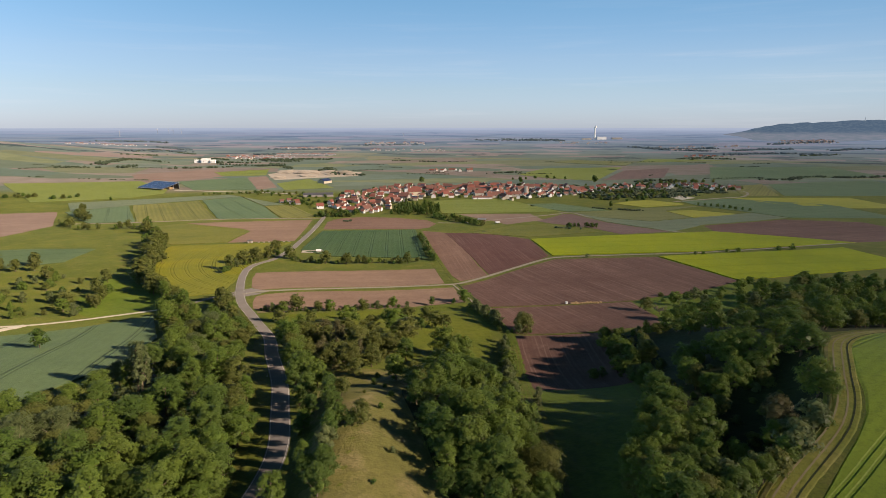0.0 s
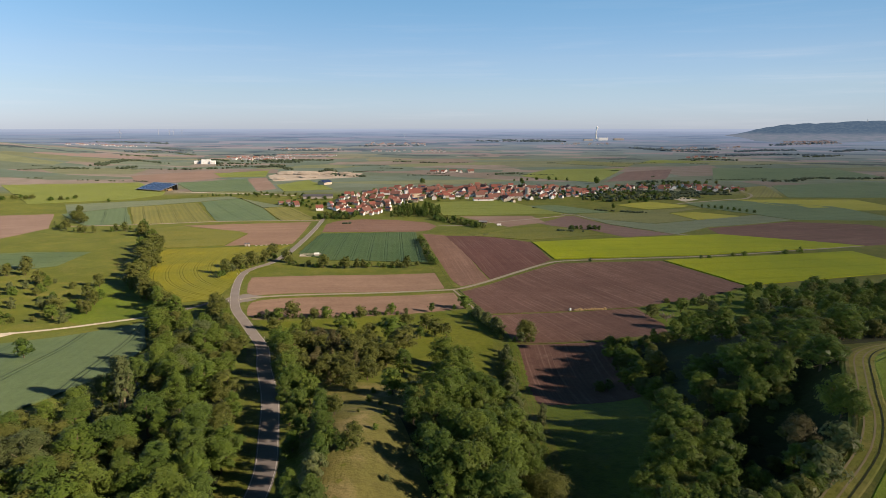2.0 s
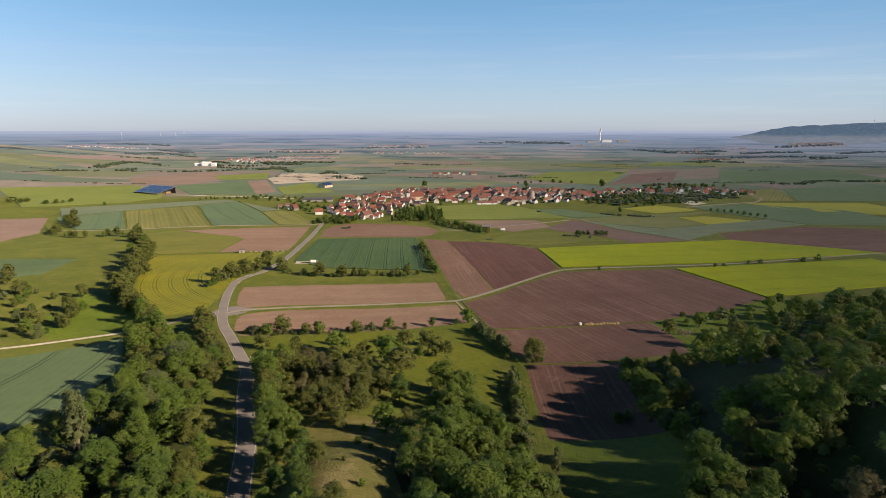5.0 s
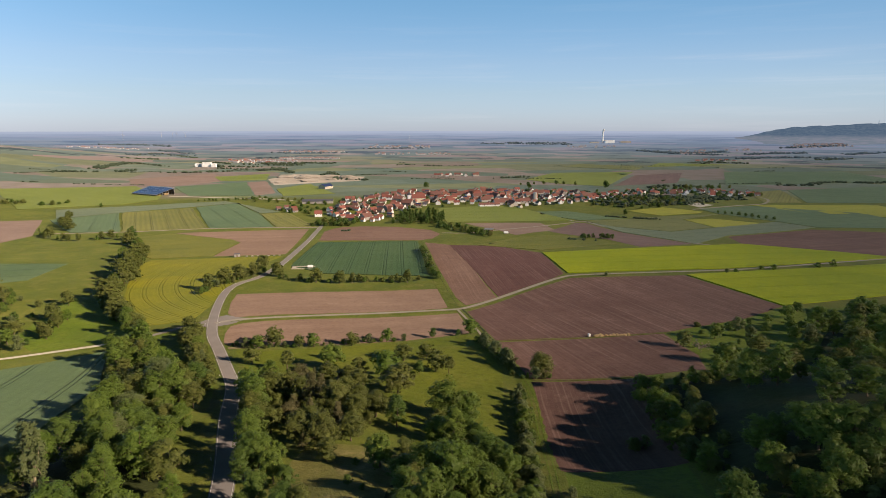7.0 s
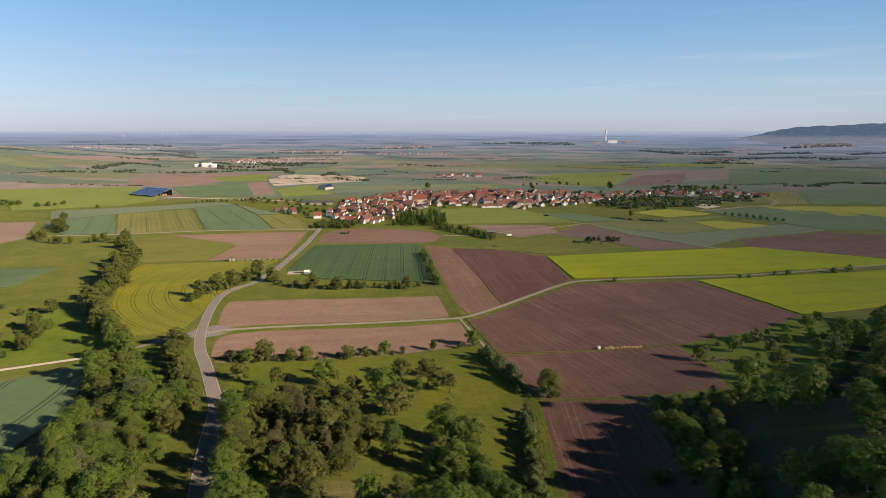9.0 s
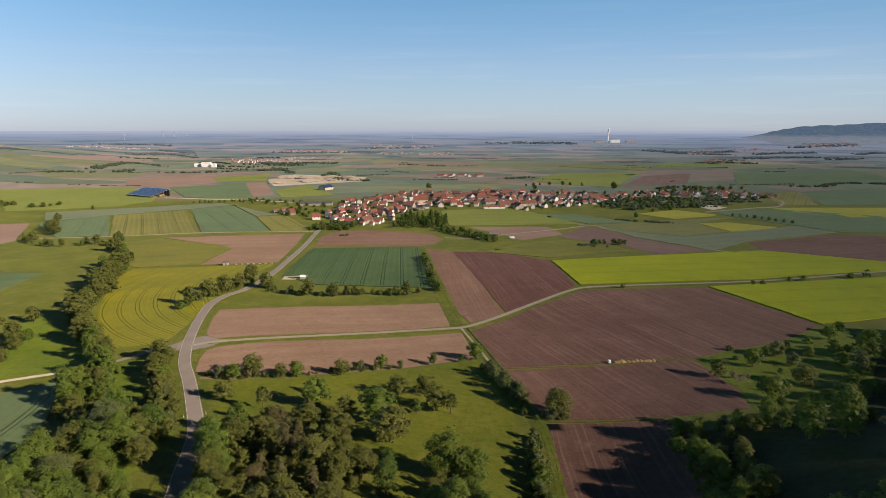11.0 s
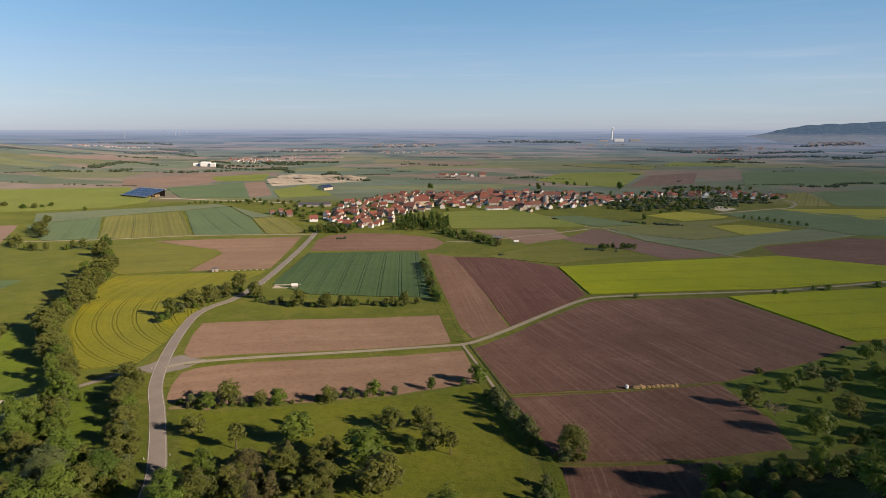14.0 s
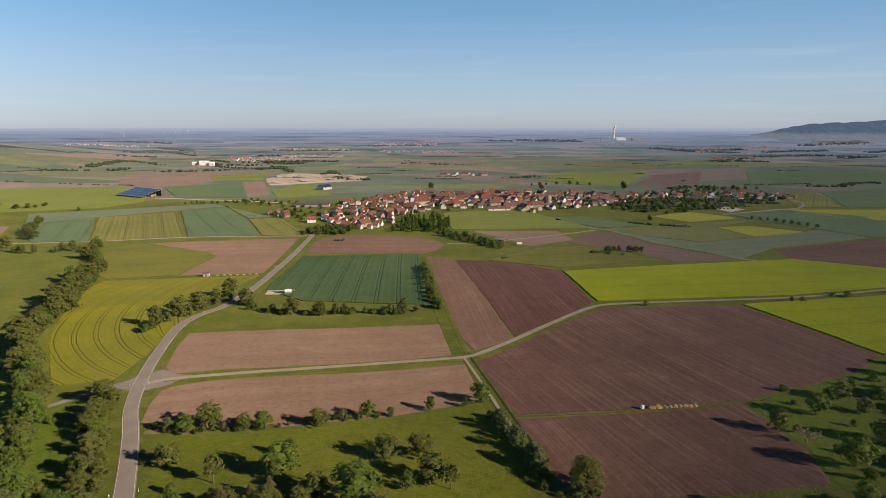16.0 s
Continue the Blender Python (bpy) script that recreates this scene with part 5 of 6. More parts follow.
# meadow trees
for x, y, k, s in ((-8, 313, "fruit", 1.1), (4, 317, "fruit", 0.75), (10, 321, "fruit", 0.8), (-18, 276, "fruit", 0.85), (-9, 278, "fruit", 0.8), (-11, 259, "fruit", 1.2), (0, 261, "sapling", 1.2), (-5, 264, "fruit", 0.9), (-44, 263, "fruit", 1.0), (-60, 259, "sapling", 1.2), (-68, 253, "fruit", 0.9), (-76, 268, "fruit", 1.0), (-22, 250, "fruit", 1.2), (-35, 247, "olive", 0.8), (-17, 236, "fruit", 1.2), (-30, 235, "olive", 0.8), (-52, 240, "olive", 0.85), (-44, 232, "brown", 0.9), (-58, 228, "oak", 0.7), (-64, 238, "olive", 0.7)):
    plant(k, x, y, s * (1.2 if x > -50 else 0.9), 1.1)
# hedges
row(((-92, 291), (-82, 288), (-73, 290), (-62, 292), (-50, 297), (-36, 302), (-18, 307)), 1.8, ["bush", "bush", "bush", "bush", "fruit"], 0.45, 0.85, 1.0, seed=12, skip=0.15)
for x, y, s in ((-83.7, 289.3, 1.0), (-74.2, 291.1, 1.2), (-57.9, 292.7, 0.8), (-42.2, 296.5, 0.85)):
    plant("fruit", x, y, s)
row(((13, 308), (17, 296), (20, 284), (22.5, 275), (24.5, 268)), 1.0, ["bush"], 0.85, 1.2, 1.0, seed=13)
plant("broad", 34.5, 264, 0.95, 1.1)
row(((24, 264), (29, 260.5), (37, 261), (39, 262)), 2.2, ["bush"], 0.6, 0.95, 1.6, seed=14)
row(((-151, 394), (-147, 410), (-144, 424), (-138, 438), (-134, 452), (-133, 464)), 3.2, ["bush", "olive", "fruit"], 0.8, 1.2, 3, seed=15)
row(((-118, 448), (-105, 436), (-90, 431), (-72, 432), (-52, 436), (-34, 437), (-20, 441)), 2.4, ["bush", "bush", "fruit", "olive", "fruit"], 0.5, 0.95, 3.0, seed=16, skip=0.1)
row(((-8, 446), (-13, 470), (-17, 500), (-21, 535), (-26, 570)), 4.5, ["bush", "fruit"], 0.8, 1.1, 2, seed=17)
for x, y, w in ((106.9, 453.6, 3.5), (192.5, 463.2, 3.5), (199.3, 464.9, 3.5), (222.9, 477.2, 3.7), (232.1, 476.2, 5.0), (268.6, 485.4, 6.2), (283.0, 491.5, 5.4)):
    plant("bush", x, y, w / 5.2, 1.25)
# valley meadow and west orchards
for x, y, k, s in ((-160, 227, "fruit", 1.5), (-219, 294, "bush", 1.3), (-208, 302, "bush", 1.2), (-192, 307, "fruit", 0.9), (-189, 316, "olive", 0.9), (-195, 334, "olive", 1.0), (-198, 346, "oak", 0.7), (-226, 346, "bush", 1.1), (-244, 320, "fruit", 0.9), (-254, 385, "fruit", 1.0), (-196, 323, "olive", 0.9), (-205, 345, "olive", 0.9), (-214, 373, "olive", 0.8), (-191, 300, "bush", 1.2), (-231, 310, "bush", 1.3), (-245, 371, "fruit", 1.2), (-279, 401, "olive", 0.9), (-301, 399, "olive", 0.9)):
    plant(k, x, y, s)
scatter(((-262, 300), (-200, 296), (-192, 330), (-205, 352), (-250, 392), (-262, 380)), 11, ["bush", "bush", "bush", "fruit"], 0.6, 1.2, seed=49)
scatter(((-420, 300), (-262, 300), (-228, 360), (-290, 425), (-420, 420)), 17, ["fruit", "bush", "olive"], 0.7, 1.1, seed=19)
row(((-420, 700), (-450, 740), (-480, 790), (-500, 830)), 9, ["olive", "bush"], 0.9, 1.2, 6, seed=20)


# ---- far distance ----
def backdrop_material(name, base, woods, near, far, most, light=(0.32, 0.385, 0.50), dim=(0.19, 0.26, 0.38)):
    """Far land: dim patchwork and wooded bands, covered with distance by a blue glow as haze."""
    m = Nodes(name, 0.95)
    s = m.n.new("ShaderNodeSeparateXYZ")
    m.l.new(m.place(), s.inputs[0])
    away = m.math("SQRT", m.math("ADD", m.math("MULTIPLY", s.outputs[0], s.outputs[0]), m.math("MULTIPLY", s.outputs[1], s.outputs[1])))
    turn = m.math("MULTIPLY", m.math("DIVIDE", s.outputs[0], away), 9.0)
    k = m.n.new("ShaderNodeCombineXYZ")
    m.put(k.inputs[0], turn)
    m.put(k.inputs[1], m.math("MULTIPLY", away, 0.0065))
    land = m.noise(1.0, k.outputs[0], detail=5, rough=0.65)
    v = m.n.new("ShaderNodeTexVoronoi")
    v.voronoi_dimensions, v.distance = "2D", "CHEBYCHEV"
    v.inputs["Scale"].default_value = 1.6
    m.l.new(k.outputs[0], v.inputs["Vector"])
    q = m.n.new("ShaderNodeSeparateColor")
    m.l.new(v.outputs["Color"], q.inputs[0])
    ramp = m.n.new("ShaderNodeValToRGB")
    ramp.color_ramp.interpolation = "CONSTANT"
    tones = (base, (0.20, 0.15, 0.125), shade(base, 0.8), (0.125, 0.145, 0.10), (0.22, 0.18, 0.15), shade(base, 0.9), (0.16, 0.16, 0.09))
    while len(ramp.color_ramp.elements) < len(tones):
        ramp.color_ramp.elements.new(0.5)
    for i, (el, tone_rgb) in enumerate(zip(ramp.color_ramp.elements, tones)):
        el.position, el.color = i / len(tones), (*tone_rgb, 1)
    m.l.new(q.outputs[0], ramp.inputs[0])
    c = m.mix(m.span(land, 0.54, 0.6, 0.0, 0.95), ramp.outputs[0], woods)
    mat = m.done(c)
    # emission stands in for aerial haze, mixed in more strongly farther off
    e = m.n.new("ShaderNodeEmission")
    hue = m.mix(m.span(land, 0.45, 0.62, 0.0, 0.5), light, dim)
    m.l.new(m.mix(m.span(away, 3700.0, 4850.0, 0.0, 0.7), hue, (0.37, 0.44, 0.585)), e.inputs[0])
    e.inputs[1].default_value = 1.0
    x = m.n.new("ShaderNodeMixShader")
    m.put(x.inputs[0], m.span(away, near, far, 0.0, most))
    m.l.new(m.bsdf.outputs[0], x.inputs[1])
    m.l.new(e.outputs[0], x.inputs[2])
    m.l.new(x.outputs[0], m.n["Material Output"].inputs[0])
    return mat


DISTANCE = backdrop_material("haze_glow_distance", (0.11, 0.14, 0.105), (0.03, 0.045, 0.04), 1850.0, 4700.0, 0.92, (0.19, 0.26, 0.41), (0.105, 0.16, 0.275))
def hill_material():
    """Far hill: dark wooded brow over pale slopes, both glowing blue in place of haze."""
    m = Nodes("haze_glow_hill", 0.95)
    z = m.n.new("ShaderNodeSeparateXYZ")
    m.l.new(m.place(), z.inputs[0])
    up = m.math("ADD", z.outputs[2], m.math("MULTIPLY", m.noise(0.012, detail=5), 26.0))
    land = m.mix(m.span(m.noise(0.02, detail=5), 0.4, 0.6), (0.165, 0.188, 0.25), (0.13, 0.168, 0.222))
    # the hill's colours are emitted, with the blue of the haze mixed into them
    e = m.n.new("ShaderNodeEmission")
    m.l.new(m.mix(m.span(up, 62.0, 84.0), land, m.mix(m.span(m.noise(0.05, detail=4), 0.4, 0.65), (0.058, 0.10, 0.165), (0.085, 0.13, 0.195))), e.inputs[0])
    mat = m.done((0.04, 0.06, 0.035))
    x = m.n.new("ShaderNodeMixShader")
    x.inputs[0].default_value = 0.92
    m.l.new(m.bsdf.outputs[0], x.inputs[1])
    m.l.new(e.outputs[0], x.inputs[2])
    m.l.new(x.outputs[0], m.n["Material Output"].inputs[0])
    return mat


HILL_HAZE = hill_material()


def build_backdrop():
    verts, faces, turns = [], [], 240
    radii = [2150.0 * 1.03 ** i for i in range(28)]
    radii[-1] = 4885.0
    for r in radii:
        for k in range(turns):
            a = 2 * math.pi * k / turns
            x, y = r * math.cos(a), 60 + r * math.sin(a)
            verts.append((x, y, ground_z(x, y) + (1.5 if r > 2200 else -1.0)))
    for j in range(len(radii) - 1):
        for k in range(turns):
            q = (k + 1) % turns
            faces.append((j * turns + k, (j + 1) * turns + k, (j + 1) * turns + q, j * turns + q))
    tagged(new("backdrop", mesh_of("backdrop", verts, faces, DISTANCE, True)), "far plain with fields and woods up to the horizon, with a haze glow", "backdrop", kind="structure")


def build_hill():
    """The long table hill far off, with a steep wooded flank."""
    verts, faces, n, k = [], [], 90, 16
    for i in range(n):
        x = 1420 + 1580 * i / (n - 1)
        ridge = 78 * smooth(1440, 2100, x) ** 0.8 + 3 * math.sin(x * 0.011) + 1.5 * math.sin(x * 0.043)
        for j in range(k):
            t = j / (k - 1)
            y = 2900 + 770 * t + 40 * math.sin(x * 0.006)
            lift = ridge * (0.38 * smooth(0.0, 0.8, t) + 0.62 * smooth(0.72, 0.97, t)) + noise.noise((x * 0.02, y * 0.02, 3.0)) * 5 * t
            verts.append((x, y, ground_z(x, y) * (1 - t) + ground_z(x, 3250) * t + lift - 3 * (1 - t)))
    for i in range(n - 1):
        for j in range(k - 1):
            a = i * k + j
            faces.append((a, a + k, a + k + 1, a + 1))
    hill = tagged(new("backdrop_hill", mesh_of("hill", verts, faces, HILL_HAZE, True)), "long flat-topped wooded hill with a blue haze glow", "backdrop", kind="structure")
    return hill


build_backdrop()
build_hill()

FAR_LEAF = plain_material("far_foliage", (0.062, 0.085, 0.05), 0.9, 0.5, 0.05)
# foliage lightened to blue-grey: its base colour carries the haze of distance
FAR_WOOD = plain_material("far_hazed_woods", (0.10, 0.135, 0.15), 0.95, 0.35, 0.02)


def tufts(name, lines, gap, lo, hi, spread, seed, label, leaf=FAR_LEAF):
    """Far hedges and copses: many rough leafy clumps in one mesh, too many to count."""
    rng = np.random.default_rng(seed)
    verts, faces = [], []
    for pts in lines:
        line = curve_points(pts, gap)
        for q in line:
            if rng.random() < 0.22:
                continue
            for _ in range(int(rng.integers(1, 4))):
                x, y = q.x + rng.normal(0, spread), q.y + rng.normal(0, spread)
                r = rng.uniform(lo, hi)
                k = len(verts)
                c = np.array([x, y, ground_z(x, y) + r * 0.55])
                verts += (c + ICO_V * np.array([r, r, r * rng.uniform(0.5, 0.95)]) * rng.uniform(0.75, 1.2, (12, 1))).tolist()
                faces += [tuple(k + i for i in f) for f in ICO_F]
    return tagged(new(name, mesh_of(name, verts, faces, leaf)), label, "woods", kind="stuff")


FAR_LINES = (
    ((-986, 1538), (-956, 1577), (-906, 1591)), ((-949, 1699), (-990, 1857), (-980, 1931), (-855, 1859)), ((-1156, 2286), (-1189, 2486), (-1072, 2424), (-951, 2313)),
    ((-751, 1632), (-670, 1647), (-599, 1695)), ((-675, 1816), (-566, 1761), (-462, 1767)), ((-823, 2019), (-792, 2098), (-717, 2022)),
    ((-514, 1742), (-497, 1787), (-413, 1647)), ((-323, 1561), (-314, 1650), (-259, 1439)), ((-234, 1440), (-196, 1427)),
    ((-177, 2000), (-127, 2030)), ((-89, 1975), (-37, 1949)), ((666, 1313), (719, 1303), (807, 1376), (900, 1365), (1000, 1390)),
    ((391, 1247), (434, 1282), (480, 1265)), ((797, 2128), (900, 2200), (1000, 2289)), ((100, 1480), (140, 1500), (190, 1520)),
)
LOW_LINES = (
    ((-907, 1320), (-877, 1329)), ((-787, 1302), (-764, 1306)), ((-747, 1297), (-732, 1299)), ((-709, 1290), (-683, 1292)), ((-667, 1294), (-627, 1285)),
    ((315, 1958), (340, 1959)), ((515, 2019), (560, 2000)), ((617, 1967), (660, 1960)), ((747, 1918), (800, 1905)), ((933, 1875), (980, 1870)), ((560, 1333), (700, 1360)),
)
HEDGE = random.Random(12)
MORE = []
for _ in range(20):
    hx, hy = HEDGE.uniform(-1150, 1250), HEDGE.uniform(1300, 2300)
    hl, ha = HEDGE.uniform(15, 110), HEDGE.gauss(0.25, 0.7)
    MORE.append(tuple((hx + hl * k * math.cos(ha), hy + hl * k * math.sin(ha)) for k in (0.0, 0.5, 1.0)))
tufts("plain_hedges", MORE + list(LOW_LINES), 3.5, 0.9, 2.0, 1.0, 13, "thin dark hedges and field trees across the plain")
tufts("far_hedges", FAR_LINES, 5.0, 1.8, 4.2, 5.0, 3, "dark green hedges and copses across the plain")
COPSES = (
    ((-620, 2060), (-560, 2040), (-480, 2050)), ((-720, 1905), (-650, 1880), (-580, 1890)), ((820, 2100), (900, 2120), (960, 2080)),
    ((-1100, 2100), (-1000, 2150)), ((1300, 2250), (1450, 2300)), ((-640, 2000), (-500, 2100), (-400, 2090)),
    ((-949, 1676), (-974, 1774), (-989, 1907)), ((-860, 1626), (-844, 1676)), ((-532, 1737), (-490, 1810)), ((-560, 1970), (-480, 1990)),
)
tufts("far_copses", COPSES, 6.0, 2.5, 5.5, 9.0, 4, "dark woods round far villages")
HAZED_WOODS = (
    ((859, 2871), (934, 2700), (1000, 2620), (1090, 2560)), ((930, 2760), (1030, 2700), (1185, 2740)), ((1070, 2342), (1190, 2390), (1313, 2373), (1400, 2280)),
    ((1202, 2579), (1320, 2620), (1460, 2600)), ((177, 3420), (330, 3400), (470, 3370), (620, 3330)), ((300, 3480), (480, 3440), (600, 3420)),
    ((-1182, 2312), (-1100, 2400), (-1034, 2429)), ((-1244, 2689), (-1150, 2620), (-1080, 2560)), ((-740, 2390), (-640, 2420), (-480, 2440)), ((-760, 2720), (-600, 2730), (-480, 2760)),
    ((-420, 3040), (-300, 3060), (-140, 3090)), ((-1700, 3000), (-1500, 3050), (-1350, 3000)), ((1500, 2900), (1650, 2930), (1830, 2960)), ((1560, 2500), (1700, 2540), (1850, 2500)),
)
tufts("far_woods", HAZED_WOODS, 5.0, 3.5, 7.0, 13.0, 8, "woods and tree belts far on the plain, tinted blue-grey as haze", FAR_WOOD)
tufts("field_bush_strip", (((116, 640), (124, 636), (134, 630), (140, 627)), ((-120, 700), (-110, 705))), 2.0, 1.2, 2.0, 1.0, 5, "low dark bramble strip in the fields")
tufts("meadow_hedge_east", (((205, 838), (232, 822), (262, 812)),), 3.0, 1.2, 2.4, 1.2, 6, "low dark hedge in the meadows")


def far_town(name, spots, seed, label):
    """Specks of far settlements: small pale blocks with dull red tops, too many to count."""
    rng = np.random.default_rng(seed)
    for material, up, tall, tag in ((FAR_WALL, 0.0, 4.5, "walls"), (FAR_ROOF, 4.5, 2.5, "roofs")):
        verts, faces = [], []
        spot_rng = np.random.default_rng(seed)
        for cx, cy, wide, deep, count in spots:
            for _ in range(count):
                x, y = cx + spot_rng.uniform(-wide, wide), cy + spot_rng.uniform(-deep, deep)
                w, d = spot_rng.uniform(3, 7), spot_rng.uniform(3, 5)
                z, k = ground_z(x, y) + 1.0 + up, len(verts)
                top = 0.05 if up else 1.0
                verts += [(x + sx * w * q, y + sy * d * q, z + h * tall) for h, q in ((0, 1.0), (1, top)) for sx, sy in ((-1, -1), (1, -1), (1, 1), (-1, 1))]
                faces += [tuple(k + i for i in f) for f in ((0, 1, 5, 4), (1, 2, 6, 5), (2, 3, 7, 6), (3, 0, 4, 7), (4, 5, 6, 7))]
        tagged(new(name + "_" + tag, mesh_of(name, verts, faces, material)), label, "village", kind="stuff")


FAR_WALL = plain_material("far_walls", (0.40, 0.40, 0.41), 0.8, 0.2, 0.02)
FAR_ROOF = plain_material("far_roofs", (0.26, 0.17, 0.15), 0.8, 0.3, 0.02)
far_town("far_town", ((1700, 2930, 130, 60, 46), (-170, 2700, 160, 60, 40), (-1500, 2700, 160, 70, 30), (1150, 2800, 200, 60, 30), (700, 3150, 120, 60, 16), (-650, 2190, 110, 90, 60), (-540, 2385, 110, 40, 70), (-620, 2790, 130, 45, 70), (-260, 3180, 150, 90, 60), (1760, 3040, 110, 40, 60), (1000, 2640, 70, 30, 24)), 7, "specks of far pale houses on the plain")

# village trees
for poly, gap, lo, hi, sd in (
    (((-70, 768), (-12, 768), (-8, 850), (-62, 862)), 8.5, 0.78, 1.08, 31),
    (((-15, 765), (10, 735), (48, 668), (40, 660), (10, 700), (-14, 735)), 8.5, 0.6, 1.0, 32),
    (((-165, 740), (-120, 745), (-110, 790), (-150, 800)), 8.5, 0.7, 1.0, 33),
    (((-340, 1010), (-190, 935), (-185, 985), (-320, 1050)), 15, 0.4, 0.75, 34),
    (((206, 946), (251, 1040), (330, 1050), (380, 1040), (344, 953), (269, 912)), 13.5, 0.6, 1.0, 35),
    (((250, 1000), (330, 1075), (470, 1050), (530, 1085), (540, 1160), (470, 1200), (380, 1190), (290, 1165), (240, 1090)), 24, 0.6, 1.1, 50),
    (((380, 1160), (500, 1230), (560, 1250), (480, 1260), (380, 1200)), 16, 0.8, 1.2, 36),
    (((-170, 850), (-120, 815), (-60, 900), (40, 960), (240, 1000), (320, 1090), (480, 1070), (520, 1150), (200, 1180), (-100, 1150), (-175, 1010)), 29, 0.5, 0.9, 37),
    (((-240, 870), (-190, 850), (-170, 905), (-230, 940)), 12, 0.5, 0.85, 38),
    (((-720, 960), (-660, 960), (-655, 985), (-700, 990)), 11, 0.7, 1.1, 39),
    (((-618, 950), (-602, 950), (-590, 985), (-600, 990)), 10, 0.6, 1.1, 45),
):
    scatter(poly, gap, ["far_tall"] if sd == 31 else ["far"], lo, hi, seed=sd)
for x, y, s in ((232, 858, 1.2), (-320, 648, 1.3), (-515, 931, 0.8), (300, 1240, 2.0), (362, 875, 0.6), (368, 867, 0.65), (375, 863, 0.6), (381, 855, 0.7), (386, 847, 0.6), (391, 839, 0.7), (395, 831, 0.6), (401, 823, 0.65), (407, 815, 0.6), (-50, 1240, 1.5), (150, 1230, 1.3)):
    plant("far_row", x, y, s)
row(((-400, 1000), (-340, 1016), (-300, 1024)), 7, ["far_row"], 0.4, 0.65, 4, seed=42)
row(((130, 640), (140, 655), (160, 640)), 7, ["far_row"], 0.5, 0.8, 3, seed=43)
row(((140, 1300), (200, 1330), (270, 1310)), 22, ["far_row"], 0.7, 1.2, 6, seed=44)

# ---- houses ----
WALLS = [plain_material("render_white", (0.82, 0.80, 0.76), 0.8, 0.15, 0.3, by_object=0.25), plain_material("render_cream", (0.68, 0.60, 0.46), 0.8, 0.2, 0.3, by_object=0.3), plain_material("render_grey", (0.46, 0.42, 0.37), 0.8, 0.25, 0.3, by_object=0.3)]
ROOFS = {
    "red": plain_material("red_tiles", (0.36, 0.13, 0.098), 0.75, 0.45, 0.5, by_object=0.5),
    "orange": plain_material("orange_tiles", (0.40, 0.17, 0.122), 0.75, 0.42, 0.5, by_object=0.45),
    "brown": plain_material("brown_tiles", (0.26, 0.125, 0.098), 0.75, 0.35, 0.5, by_object=0.4),
    "grey": plain_material("slate_roof", (0.11, 0.11, 0.125), 0.6, 0.3, 0.5, by_object=0.35),
}
BRICK = plain_material("chimney_brick", (0.30, 0.13, 0.09), 0.85, 0.3, 1.0)
PANE = plain_material("window_glass", (0.03, 0.04, 0.05), 0.1, 0.1, 1.0)
SOLAR = plain_material("solar_panel", (0.035, 0.055, 0.12), 0.18, 0.15, 0.4)
STEEL = plain_material("galvanised_steel", (0.45, 0.45, 0.46), 0.4, 0.2, 0.6, metallic=0.6)
WOOD = plain_material("weathered_wood", (0.26, 0.19, 0.12), 0.85, 0.4, 1.0)
WHITE = plain_material("white_paint", (0.78, 0.77, 0.74), 0.6, 0.15, 0.5)
STRAW = plain_material("straw_heap", (0.37, 0.26, 0.13), 0.95, 0.4, 1.2)
DARK = plain_material("dark_shade_cloth", (0.06, 0.055, 0.05), 0.9, 0.3, 1.0)


def gable(length, width, h, rise):
    """Walls with gable ends, as one closed body."""
    a, b = length / 2, width / 2
    v = [(-a, -b, -1), (a, -b, -1), (a, b, -1), (-a, b, -1), (-a, -b, h), (a, -b, h), (a, b, h), (-a, b, h), (-a, 0, h + rise), (a, 0, h + rise)]
    f = [(0, 1, 5, 4), (2, 3, 7, 6), (1, 2, 6, 9, 5), (3, 0, 4, 8, 7), (4, 5, 9, 8), (6, 7, 8, 9), (3, 2, 1, 0)]
    return v, f


def roof_shell(length, width, h, rise, over=0.5, thick=0.25):
    a, b = length / 2 + over, width / 2 + over
    drop = over * rise / (width / 2)
    lo, hi = h - drop + 0.06, h + rise + 0.06
    v = []
    for x in (-a, a):
        v += [(x, -b, lo), (x, 0, hi), (x, b, lo), (x, b, lo + thick), (x, 0, hi + thick * 1.2), (x, -b, lo + thick)]
    f = [(0, 6, 7, 1), (1, 7, 8, 2), (2, 8, 9, 3), (3, 9, 10, 4), (4, 10, 11, 5), (5, 11, 6, 0), (0, 1, 4, 5), (1, 2, 3, 4), (6, 11, 10, 7), (7, 10, 9, 8)]
    return v, f


